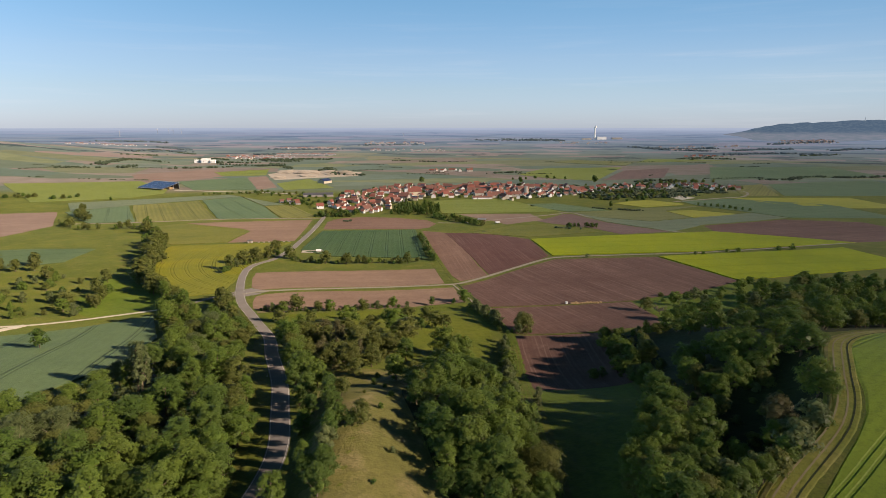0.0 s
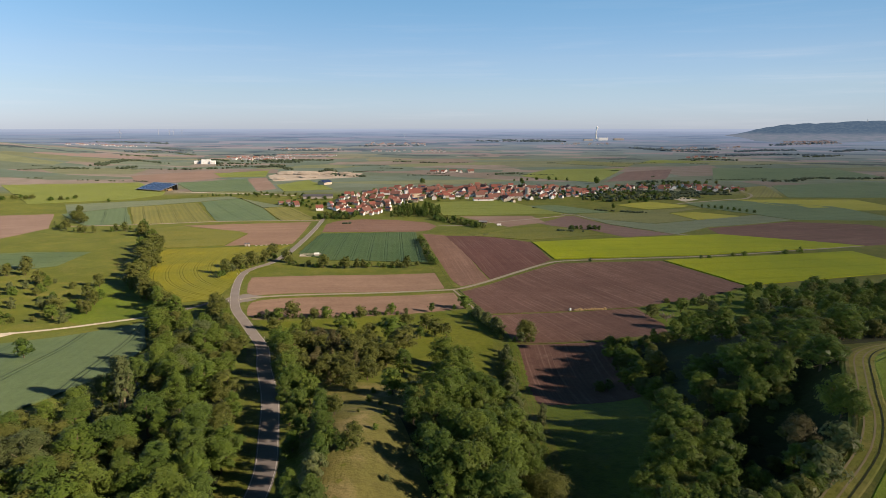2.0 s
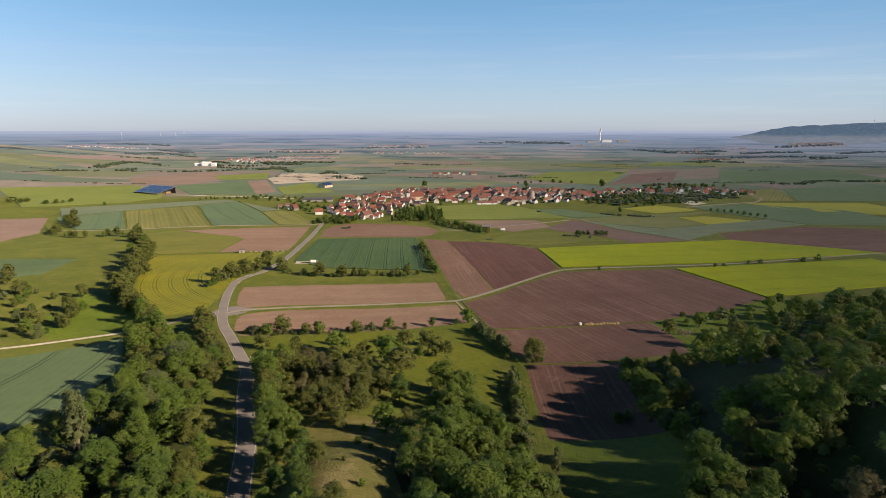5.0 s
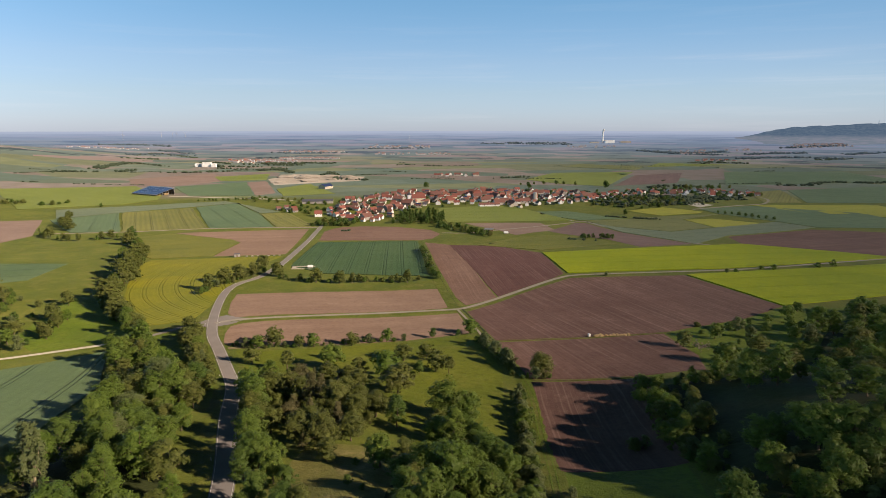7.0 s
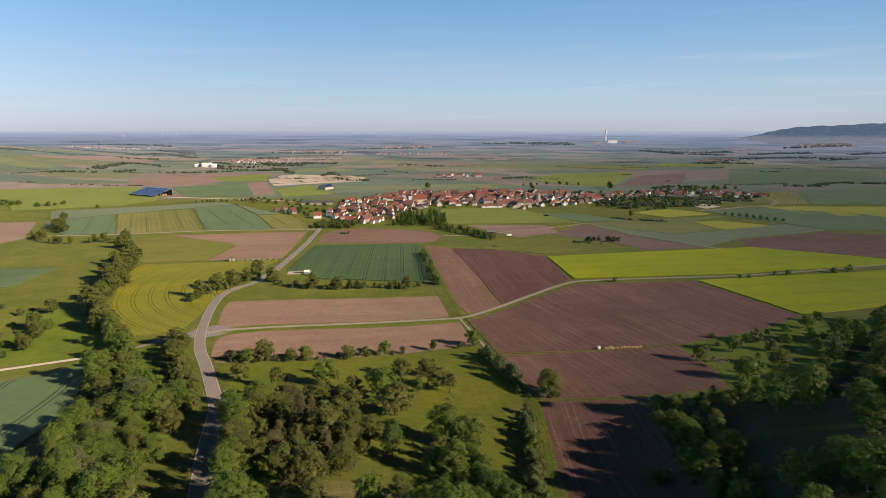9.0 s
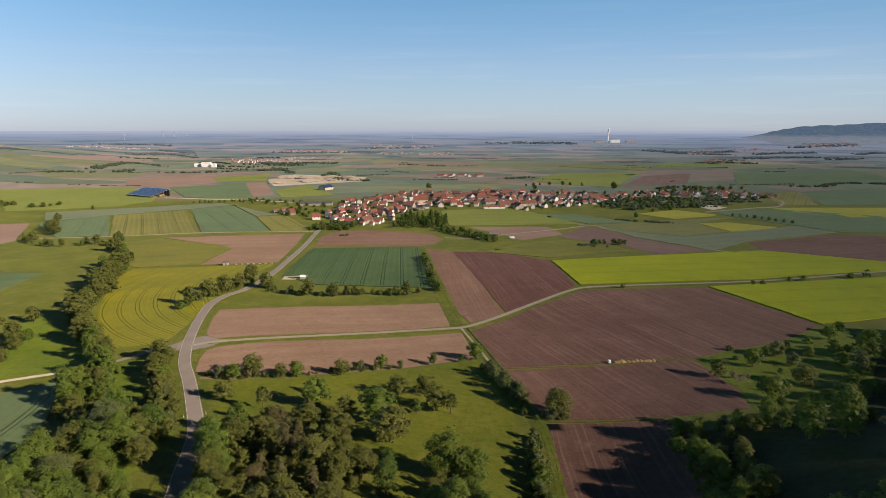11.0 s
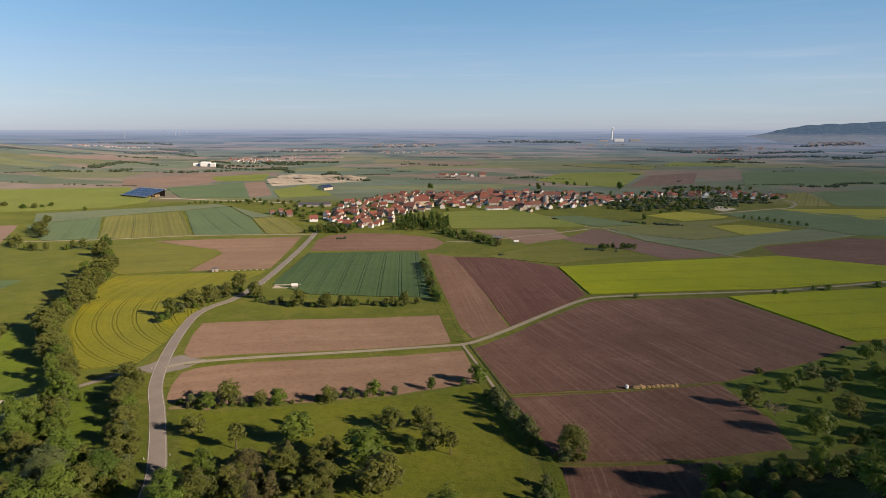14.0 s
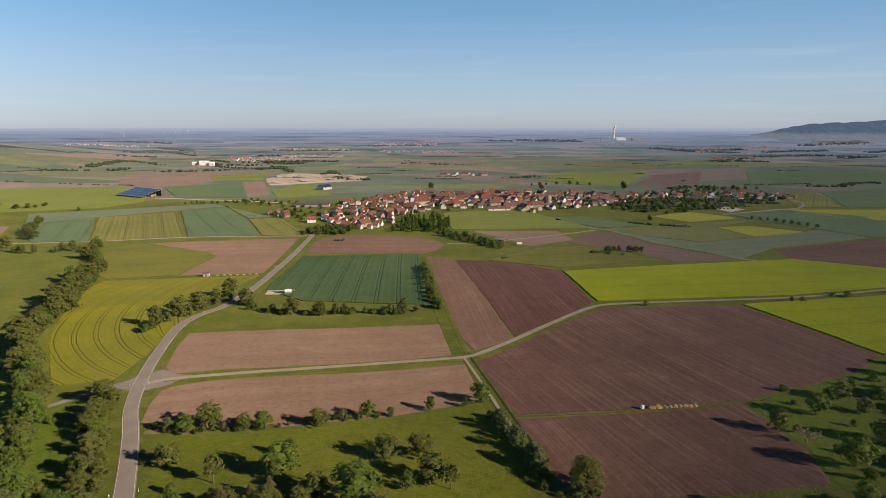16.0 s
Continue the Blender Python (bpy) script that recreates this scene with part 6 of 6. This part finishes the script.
def make_house(name, label, length, width, h, rise, wall, roof, category="house", group="village houses", chimney=True, panels=False):
    root = tagged(new(name), label, category, group)
    v, f = gable(length, width, h, rise)
    part("wall", mesh_of("wall", v, f, wall), None, root)
    v, f = roof_shell(length, width, h, rise)
    top = part("roof", mesh_of("roof", v, f, roof), None, root)
    if chimney:
        bm = box(bmesh.new(), length * 0.18, length * 0.18 + 0.8, 0.3, 1.0, h + rise * 0.6, h + rise + 1.1)
        part("chimney", bm, BRICK, root)
    z = 3.2 if h > 4.7 else 1.4
    for sx in (-0.27, 0.27):
        part("window", box(bmesh.new(), sx * length - 0.6, sx * length + 0.6, -width / 2 - 0.07, -width / 2 + 0.03, z, z + 1.3), PANE, root)
    part("window", box(bmesh.new(), length / 2 - 0.03, length / 2 + 0.07, -0.6, 0.6, h * 0.62 + 0.6, h * 0.62 + 1.9), PANE, root)
    if panels:
        s = math.atan2(rise, width / 2)
        bm = box(bmesh.new(), -length * 0.4, length * 0.4, -width * 0.42, -0.4, 0.3, 0.42)
        bmesh.ops.rotate(bm, verts=bm.verts, cent=(0, 0, 0), matrix=Matrix.Rotation(s, 3, "X"))
        bmesh.ops.translate(bm, verts=bm.verts, vec=(0, 0, h + rise + 0.15))
        part("solar_panel", bm, SOLAR, root, "dark blue solar panels on the roof")
    return root


HOUSES = [
    make_house("house", "white rendered house with a red tiled gable roof", 11, 8.5, 4.8, 4.0, WALLS[0], ROOFS["red"]),
    make_house("house", "white rendered house with an orange tiled gable roof", 12.5, 9, 5.0, 4.2, WALLS[0], ROOFS["orange"]),
    make_house("house", "cream rendered house with a red tiled gable roof", 13, 8, 4.4, 4.0, WALLS[1], ROOFS["red"]),
    make_house("house", "cream rendered house with an orange tiled roof", 10, 8, 5.4, 3.6, WALLS[1], ROOFS["orange"]),
    make_house("house", "grey rendered house with a weathered brown roof", 12, 9, 4.6, 4.2, WALLS[2], ROOFS["brown"]),
    make_house("house", "white rendered house with a dark slate roof", 11, 9, 5.0, 3.8, WALLS[0], ROOFS["grey"]),
    make_house("house", "cream house with solar panels on a red roof", 14, 9, 4.8, 4.2, WALLS[1], ROOFS["brown"], panels=True),
    make_house("barn", "long farm barn with a red tiled roof", 22, 10, 5.0, 4.8, WALLS[2], ROOFS["red"], "barn", chimney=False),
    make_house("barn", "long farm barn with a brown tiled roof", 19, 10, 4.8, 4.6, WALLS[2], ROOFS["brown"], "barn", chimney=False),
    make_house("house", "tall white rendered house with a steep red roof", 9.5, 8.5, 5.8, 5.0, WALLS[0], ROOFS["orange"]),
]
HOUSE_USED = set()


def settle(kind, x, y, turn, size=1.0):
    h = HOUSES[kind]
    m = Matrix.Translation((x, y, ground_z(x, y))) @ Matrix.Rotation(radians(turn), 4, "Z") @ Matrix.Diagonal((size, size, size, 1))
    if kind not in HOUSE_USED:
        HOUSE_USED.add(kind)
        h.matrix_basis = m
        return h
    return copy_thing(h, m)


def hamlet(poly, gap, kinds, seed, grain=10.0, most=400):
    """Houses within an outline, lined up roughly to the village streets."""
    rng = random.Random(seed)
    xs, ys, got = [p[0] for p in poly], [p[1] for p in poly], []
    for _ in range(9000):
        x, y = rng.uniform(min(xs), max(xs)), rng.uniform(min(ys), max(ys))
        if len(got) < most and inside(list(poly), x, y) and all(((x - a) ** 2 + (y - b) ** 2) > gap * gap for a, b in got):
            got.append((x, y))
            turn = 18 * math.sin(x * 0.012) + 12 * math.sin(y * 0.02) + rng.gauss(0, grain) + rng.choice((0, 0, 90))
            settle(rng.choice(kinds), x, y, turn, rng.uniform(0.66, 0.98))


MIX = [0, 0, 0, 1, 2, 3, 4, 4, 5, 5, 6, 7, 8, 8, 9, 9, 9]
hamlet(((-172, 880), (-128, 835), (-80, 880), (-25, 940), (40, 955), (98, 918), (130, 950), (245, 1000), (250, 1080), (200, 1150), (60, 1185), (-105, 1120), (-165, 1010)), 11.6, MIX, 1, most=270)
GARDENS = random.Random(9)
VILLAGE = [(-172, 880), (-128, 835), (-80, 880), (-25, 940), (40, 955), (98, 918), (245, 990), (330, 1080), (500, 1060), (540, 1150), (400, 1190), (200, 1160), (60, 1190), (-105, 1130), (-175, 1010)]
LEAFY = []
while len(LEAFY) < 170:
    gx, gy = GARDENS.uniform(-175, 540), GARDENS.uniform(840, 1190)
    if inside(VILLAGE, gx, gy):
        ga, gl = GARDENS.uniform(0, 3.1), GARDENS.uniform(3, 13)
        LEAFY.append(((gx, gy), (gx + gl * math.cos(ga), gy + gl * math.sin(ga))))
EAST_GARDENS = [(200, 945), (215, 1000), (300, 1085), (480, 1062), (520, 1085), (470, 1030), (344, 955), (269, 915)]
while len(LEAFY) < 250:
    gx, gy = GARDENS.uniform(200, 520), GARDENS.uniform(915, 1085)
    if inside(EAST_GARDENS, gx, gy):
        ga, gl = GARDENS.gauss(0.1, 0.5), GARDENS.uniform(6, 22)
        LEAFY.append(((gx, gy), (gx + gl * math.cos(ga), gy + gl * math.sin(ga))))
tufts("village_gardens", LEAFY, 2.6, 1.2, 3.2, 2.0, 14, "dark green garden hedges and shrubs between the houses", FAR_LEAF)
hamlet(((250, 1030), (330, 1100), (470, 1070), (520, 1090), (540, 1150), (480, 1190), (400, 1180), (300, 1160), (245, 1090)), 18, [0, 0, 1, 9, 5, 5, 3, 4, 7, 0], 2)
hamlet(((-800, 2230), (-740, 2310), (-590, 2180), (-560, 2070), (-700, 2060)), 20, [0, 1, 2, 3, 9, 0], 3, most=24)
hamlet(((-60, 1535), (60, 1545), (75, 1610), (-20, 1600)), 22, [2, 8, 7, 5, 0], 5, most=9)
hamlet(((860, 2230), (1000, 2200), (1020, 2290), (900, 2300)), 22, [7, 8, 1], 6, most=14)
hamlet(((-166, 861), (-150, 900), (-110, 880), (-78, 860), (-80, 803), (-105, 780), (-133, 800)), 11, MIX, 7, most=26)
settle(0, -174, 836, 12, 1.0)
settle(4, -236, 912, 30, 0.7)
settle(2, -222, 898, 32, 0.65)
settle(5, -164, 856, 10, 0.7)
for x, y, k, tn in ((-243, 896, 4, 40), (-226, 884, 5, 30), (-215, 876, 4, 35), (-140, 905, 0, 20), (-110, 850, 1, 70)):
    settle(k, x, y, tn, 0.7)


def make_hall(name, label, wall, roof, m, length, width, h, rise):
    root = make_house(name, label, length, width, h, rise, wall, roof, "hall", "", chimney=False)
    root.matrix_basis = m
    return root


make_hall("farm_hall", "yellow farm hall with a blue-grey solar roof", WALLS[1], SOLAR, pose(-243, 1222, ground_z(-243, 1222), 0, 0, 62), 24, 16, 5.0, 4.0)
make_hall("factory_building", "white factory block at a far village", WHITE, WHITE, pose(-735, 1880, ground_z(-735, 1880), 0, 0, 12), 26, 14, 11, 2.0)
make_hall("factory_building", "white factory block at a far village", WHITE, WHITE, pose(-762, 1886, ground_z(-762, 1886), 0, 0, 12), 20, 14, 7, 2.0)
make_hall("factory_building", "white factory block at a far village", WHITE, WHITE, pose(-712, 1876, ground_z(-712, 1876), 0, 0, 8), 14, 12, 8, 2.0)
make_hall("long_shed", "long dark-roofed shed at the village edge", WALLS[2], ROOFS["grey"], pose(-205, 975, ground_z(-205, 975), 0, 0, 8), 46, 14, 3.5, 2.5)
make_hall("village_shed", "long pale shed by the meadow", WHITE, ROOFS["brown"], pose(55, 938, ground_z(55, 938), 0, 0, 8), 30, 9, 3.0, 2.0)


def church():
    root = tagged(new("church"), "village church with a low slate-capped tower", "church")
    root.matrix_basis = pose(-52, 985, ground_z(-52, 985), 0, 0, 20)
    v, f = gable(22, 10, 7, 6)
    part("nave_wall", mesh_of("wall", v, f, WALLS[1]), None, root)
    v, f = roof_shell(22, 10, 7, 6)
    part("nave_roof", mesh_of("roof", v, f, ROOFS["red"]), None, root)
    part("tower", box(bmesh.new(), -16.5, -11.2, -2.8, 2.8, -1, 12), WALLS[0], root)
    bm = bmesh.new()
    bmesh.ops.create_cone(bm, cap_ends=True, segments=8, radius1=3.9, radius2=0.1, depth=4.5, matrix=Matrix.Translation((-13.8, 0, 14.2)))
    part("spire", bm, ROOFS["grey"], root)


church()


def silo():
    root = tagged(new("farm_silo"), "tall pale concrete farm silo", "silo")
    root.matrix_basis = pose(128, 985, ground_z(128, 985))
    bm = bmesh.new()
    bmesh.ops.create_cone(bm, cap_ends=True, segments=16, radius1=3.2, radius2=3.2, depth=15, matrix=Matrix.Translation((0, 0, 7)))
    part("barrel", bm, WALLS[2], root)
    bm = bmesh.new()
    bmesh.ops.create_cone(bm, cap_ends=True, segments=16, radius1=3.4, radius2=0.4, depth=1.8, matrix=Matrix.Translation((0, 0, 15.4)))
    part("cap", bm, STEEL, root)


silo()


# ---- barn with a solar roof ----
def solar_barn():
    root = tagged(new("solar_barn"), "open farm barn with a large blue solar panel roof", "barn")
    root.matrix_basis = pose(-562, 1110, ground_z(-562, 1110) + 0.5, 0, 0, -30) @ Matrix.Diagonal((0.88, 0.88, 0.72, 1))
    length, depth, lo, hi = 78.0, 40.0, 3.5, 15.5
    s = math.atan2(hi - lo, depth)
    tilt = Matrix.Rotation(s, 3, "X")
    bm = box(bmesh.new(), -1, length + 1, -1.5, math.hypot(depth, hi - lo) + 1.5, -0.25, 0.0)
    bmesh.ops.rotate(bm, verts=bm.verts, cent=(0, 0, 0), matrix=tilt)
    bmesh.ops.translate(bm, verts=bm.verts, vec=(0, 0, lo))
    deck = part("roof", bm, STEEL, root, "pale metal roof deck")
    run = math.hypot(depth, hi - lo)
    for i in range(9):
        for j in range(4):
            x0, y0 = i * length / 9 + 0.25, j * run / 4 + 0.2
            bm = box(bmesh.new(), x0, x0 + length / 9 - 0.5, y0, y0 + run / 4 - 0.4, 0.06, 0.16)
            bmesh.ops.rotate(bm, verts=bm.verts, cent=(0, 0, 0), matrix=tilt)
            bmesh.ops.translate(bm, verts=bm.verts, vec=(0, 0, lo))
            part("solar_panel", bm, SOLAR, deck)
    for i in range(9):
        x = i * (length - 0.8) / 8 + 0.4
        for y in (0.6, 13.5, 26.5, 39.4):
            h = lo + (hi - lo) * y / depth - 0.3
            part("post", box(bmesh.new(), x - 0.3, x + 0.3, y - 0.3, y + 0.3, -3.0, h), STEEL, root)
    part("back_wall", box(bmesh.new(), 0, length, 39.8, 40.1, -3, hi - 0.3), WOOD, root, "weathered wooden back wall")
    part("side_wall", box(bmesh.new(), -0.3, 0, 0, 40, -3, lo), WOOD, root)
    for x, y, w in ((60, 8, 9), (66, 20, 8), (58, 28, 10)):
        part("bale_block", box(bmesh.new(), x, x + w, y, y + 7, -2.5, 3.2, 0.4), STRAW, root, "stacked straw bales")


solar_barn()


# ---- small things in the fields ----
def heap(x, y, r, h, seed, label, material=STRAW, name="straw_mound", group="row of straw heaps"):
    rng = np.random.default_rng(seed)
    bm = bmesh.new()
    bmesh.ops.create_icosphere(bm, subdivisions=3, radius=1.0)
    for v in bm.verts:
        k = 1 + 0.25 * noise.noise(v.co * 1.7 + Vector((seed, 0, 0))) + 0.12 * noise.noise(v.co * 5 + Vector((0, seed, 0)))
        v.co = Vector((v.co.x * r * k * 1.3, v.co.y * r * k, max(v.co.z, -0.3) * h * k))
    ob = new(name, bm_mesh(name, bm, material))
    ob.matrix_basis = pose(x, y, ground_z(x, y) + 0.1, 0, 0, rng.uniform(-20, 20))
    return tagged(ob, label, "heap", group)


for i in range(9):
    heap(68.3 + 1.75 * i + (1.0 if i > 1 else 0), 316.9 + 0.24 * i, (1.25 if i < 2 else 0.8) * (1 + 0.12 * math.sin(i * 2.1)), 0.9 + 0.2 * math.sin(i * 1.7), i, "loose golden straw heap on bare soil")


for i, (x, y, r, h) in enumerate(((-390, 1500, 22, 7), (-340, 1490, 26, 8), (-290, 1500, 24, 6), (-245, 1480, 18, 7), (-320, 1400, 20, 5), (-372, 1350, 14, 5), (-225, 1440, 14, 6), (-270, 1440, 12, 4))):
    heap(x, y, r, h, 20 + i, "pale mound of dug sand and gravel", SAND, "sand_mound", "mounds in the sand pit")


def tank():
    root = tagged(new("water_tank"), "white caged water tank at a field edge", "tank")
    root.matrix_basis = pose(64.6, 316.3, ground_z(64.6, 316.3) + 0.12, 0, 0, 20) @ Matrix.Scale(0.8, 4)
    part("pallet", box(bmesh.new(), -0.7, 0.7, -0.7, 0.7, 0, 0.18), WOOD, root)
    part("vessel", box(bmesh.new(), -0.65, 0.65, -0.65, 0.65, 0.18, 1.7, 0.12), WHITE, root)
    part("lid", box(bmesh.new(), -0.15, 0.15, -0.15, 0.15, 1.7, 1.8), DARK, root)


tank()


def hut():
    root = tagged(new("field_hut"), "small pale grey hut with a flat roof beside a field", "hut")
    root.matrix_basis = pose(-172, 525, ground_z(-172, 525), 0, 0, 14)
    part("wall", box(bmesh.new(), -2.0, 2.0, -1.5, 1.5, -0.5, 2.4), WALLS[2], root)
    part("roof", box(bmesh.new(), -2.3, 2.3, -1.8, 1.8, 2.4, 2.62), ROOFS["grey"], root)
    part("door", box(bmesh.new(), -0.5, 0.5, -1.68, -1.6, 0, 2.0), WOOD, root)


hut()


def meadow_shed():
    root = tagged(new("field_shed"), "low weathered wooden shed with a grey roof in a meadow", "shed")
    root.matrix_basis = pose(41.5, 706, ground_z(41.5, 706), 0, 0, -12)
    v, f = gable(9.0, 4.5, 2.3, 1.1)
    part("wall", mesh_of("shed_wall", v, f, WOOD), None, root)
    v, f = roof_shell(9.0, 4.5, 2.3, 1.1, 0.4, 0.14)
    part("roof", mesh_of("shed_roof", v, f, STEEL), None, root)
    part("door", box(bmesh.new(), -2.2, 1.6, -2.36, -2.28, 0, 2.0), DARK, root)


meadow_shed()


def trailer():
    root = tagged(new("farm_trailer"), "small white box trailer standing in a meadow", "trailer")
    root.matrix_basis = pose(58, 684, ground_z(58, 684), 0, 0, 8)
    part("body", box(bmesh.new(), -2.4, 2.4, -1.1, 1.1, 0.7, 2.5, 0.08), WHITE, root)
    part("drawbar", box(bmesh.new(), 2.4, 3.7, -0.08, 0.08, 0.6, 0.75), STEEL, root)
    for sx in (-0.8, 0.8):
        for sy in (-1.0, 1.0):
            bm = bmesh.new()
            bmesh.ops.create_cone(bm, cap_ends=True, segments=12, radius1=0.38, radius2=0.38, depth=0.25, matrix=Matrix.Translation((sx, sy, 0.38)) @ Matrix.Rotation(radians(90), 4, "X"))
            part("wheel", bm, DARK, root)


trailer()


def clamp():
    root = tagged(new("silage_clamp"), "low white concrete silage clamp with pale walls", "clamp")
    root.matrix_basis = pose(-107, 477, ground_z(-107, 477), 0, 0, 6) @ Matrix.Diagonal((0.75, 0.75, 0.75, 1))
    part("slab", box(bmesh.new(), -11, 11, -4.5, 4.5, -0.6, 0.25), GRAVEL, root)
    part("front_wall", box(bmesh.new(), -11, 2, -4.8, -4.4, -0.6, 1.1), GRAVEL, root)
    part("back_wall", box(bmesh.new(), -11, 11, 4.4, 4.8, -0.6, 1.3), GRAVEL, root)
    v, f = gable(4.5, 4.0, 2.0, 1.2)
    shed = part("shed", mesh_of("shed", v, f, WALLS[2]), None, root)
    shed.location = (7, -1.5, 0.2)
    v, f = roof_shell(4.5, 4.0, 2.0, 1.2, 0.3, 0.12)
    top = part("shed_roof", mesh_of("shed_roof", v, f, WHITE), None, root)
    top.location = (7, -1.5, 0.2)


clamp()
for i in range(7):
    ob = new("round_bale", bm_mesh("bale", box(bmesh.new(), -0.9, 0.9, -0.45, 0.45, 0, 0.7, 0.15), GRAVEL))
    ob.matrix_basis = pose(-165 + 4.2 * i, 527 + 0.9 * i, ground_z(-165 + 4.2 * i, 527 + 0.9 * i) - 0.05, 0, 0, 14 + 5 * math.sin(i * 3))
    tagged(ob, "pale wrapped bale lying in a row by the field", "bale", "wrapped bales")


def marker_post():
    root = tagged(new("marker_post"), "white roadside marker post with a black band", "post", "roadside posts")
    part("post", box(bmesh.new(), -0.09, 0.09, -0.07, 0.07, -0.2, 1.0, 0.02), WHITE, root)
    part("band", box(bmesh.new(), -0.095, 0.095, -0.075, 0.075, 0.7, 0.86), DARK, root)
    return root


first = marker_post()
line = curve_points(MAIN[1:20], 1.0)
count = 0
for i in range(6, len(line) - 30, 80):
    for side in (-1, 1):
        d = (line[i + 1] - line[i]).normalized()
        q = line[i] + Vector((-d.y, d.x, 0)) * 3.2 * side
        m = Matrix.Translation((q.x, q.y, ground_z(q.x, q.y) + 0.1)) @ Matrix.Diagonal((0.9, 0.9, 0.95, 1))
        if count == 0:
            first.matrix_basis = m
        else:
            copy_thing(first, m)
        count += 1


# ---- far works, turbines, mast ----
def works():
    root = tagged(new("power_works"), "far white power works with a tall stack and steam", "works")
    root.matrix_basis = pose(815, 3421, ground_z(815, 3421))
    bm = bmesh.new()
    bmesh.ops.create_cone(bm, cap_ends=True, segments=12, radius1=6, radius2=4.5, depth=42, matrix=Matrix.Translation((0, 0, 15)))
    part("chimney", bm, WHITE, root)
    part("block", box(bmesh.new(), 12, 62, -12, 12, -4, 16), WHITE, root)
    part("block", box(bmesh.new(), -70, -20, -12, 12, -4, 8), WALLS[2], root)
    part("block", box(bmesh.new(), 95, 150, -12, 12, -4, 12), WALLS[2], root)
    bm = bmesh.new()
    for i in range(9):
        bmesh.ops.create_icosphere(bm, subdivisions=2, radius=3.4 + 0.3 * i, matrix=Matrix.Translation((0.04 * i * i + math.sin(i), 0, 34 + 4.5 * i)))
    part("steam", bm, WHITE, root, "white steam plume")


works()


FAR_STEEL = plain_material("far_grey_paint", (0.40, 0.42, 0.45), 0.7, 0.1, 0.5)


def turbine(x, y, h, turn):
    root = tagged(new("wind_turbine"), "white wind turbine far on the plain", "turbine", "wind turbines")
    root.matrix_basis = pose(x, y, ground_z(x, y))
    bm = bmesh.new()
    bmesh.ops.create_cone(bm, cap_ends=True, segments=8, radius1=1.2, radius2=0.6, depth=h, matrix=Matrix.Translation((0, 0, h / 2)))
    part("tower", bm, FAR_STEEL, root)
    part("nacelle", box(bmesh.new(), -0.8, 0.8, -2, 2, h - 0.6, h + 1), FAR_STEEL, root)
    for k in range(3):
        bm = box(bmesh.new(), -0.4, 0.4, -3.5, -3.1, 0, h * 0.5)
        bmesh.ops.rotate(bm, verts=bm.verts, cent=(0, -3.3, 0), matrix=Matrix.Rotation(radians(turn + 120 * k), 3, "Y"))
        bmesh.ops.translate(bm, verts=bm.verts, vec=(0, 0, h))
        part("blade", bm, FAR_STEEL, root)


for x, y, h, tn in ((-1782, 3377, 32, 10), (-1718, 3689, 26, 40), (-1661, 3710, 26, 75), (-1640, 3720, 24, 15), (-1590, 3720, 24, 60), (-257, 3737, 20, 20)):
    turbine(x, y, h, tn)


def mast():
    root = tagged(new("radio_mast"), "thin radio mast on the far hill", "mast")
    root.matrix_basis = pose(2440, 3650, ground_z(2440, 3250) + 76)
    bm = bmesh.new()
    bmesh.ops.create_cone(bm, cap_ends=True, segments=6, radius1=2.2, radius2=1.0, depth=26, matrix=Matrix.Translation((0, 0, 9)))
    part("pole", bm, STEEL, root)


mast()
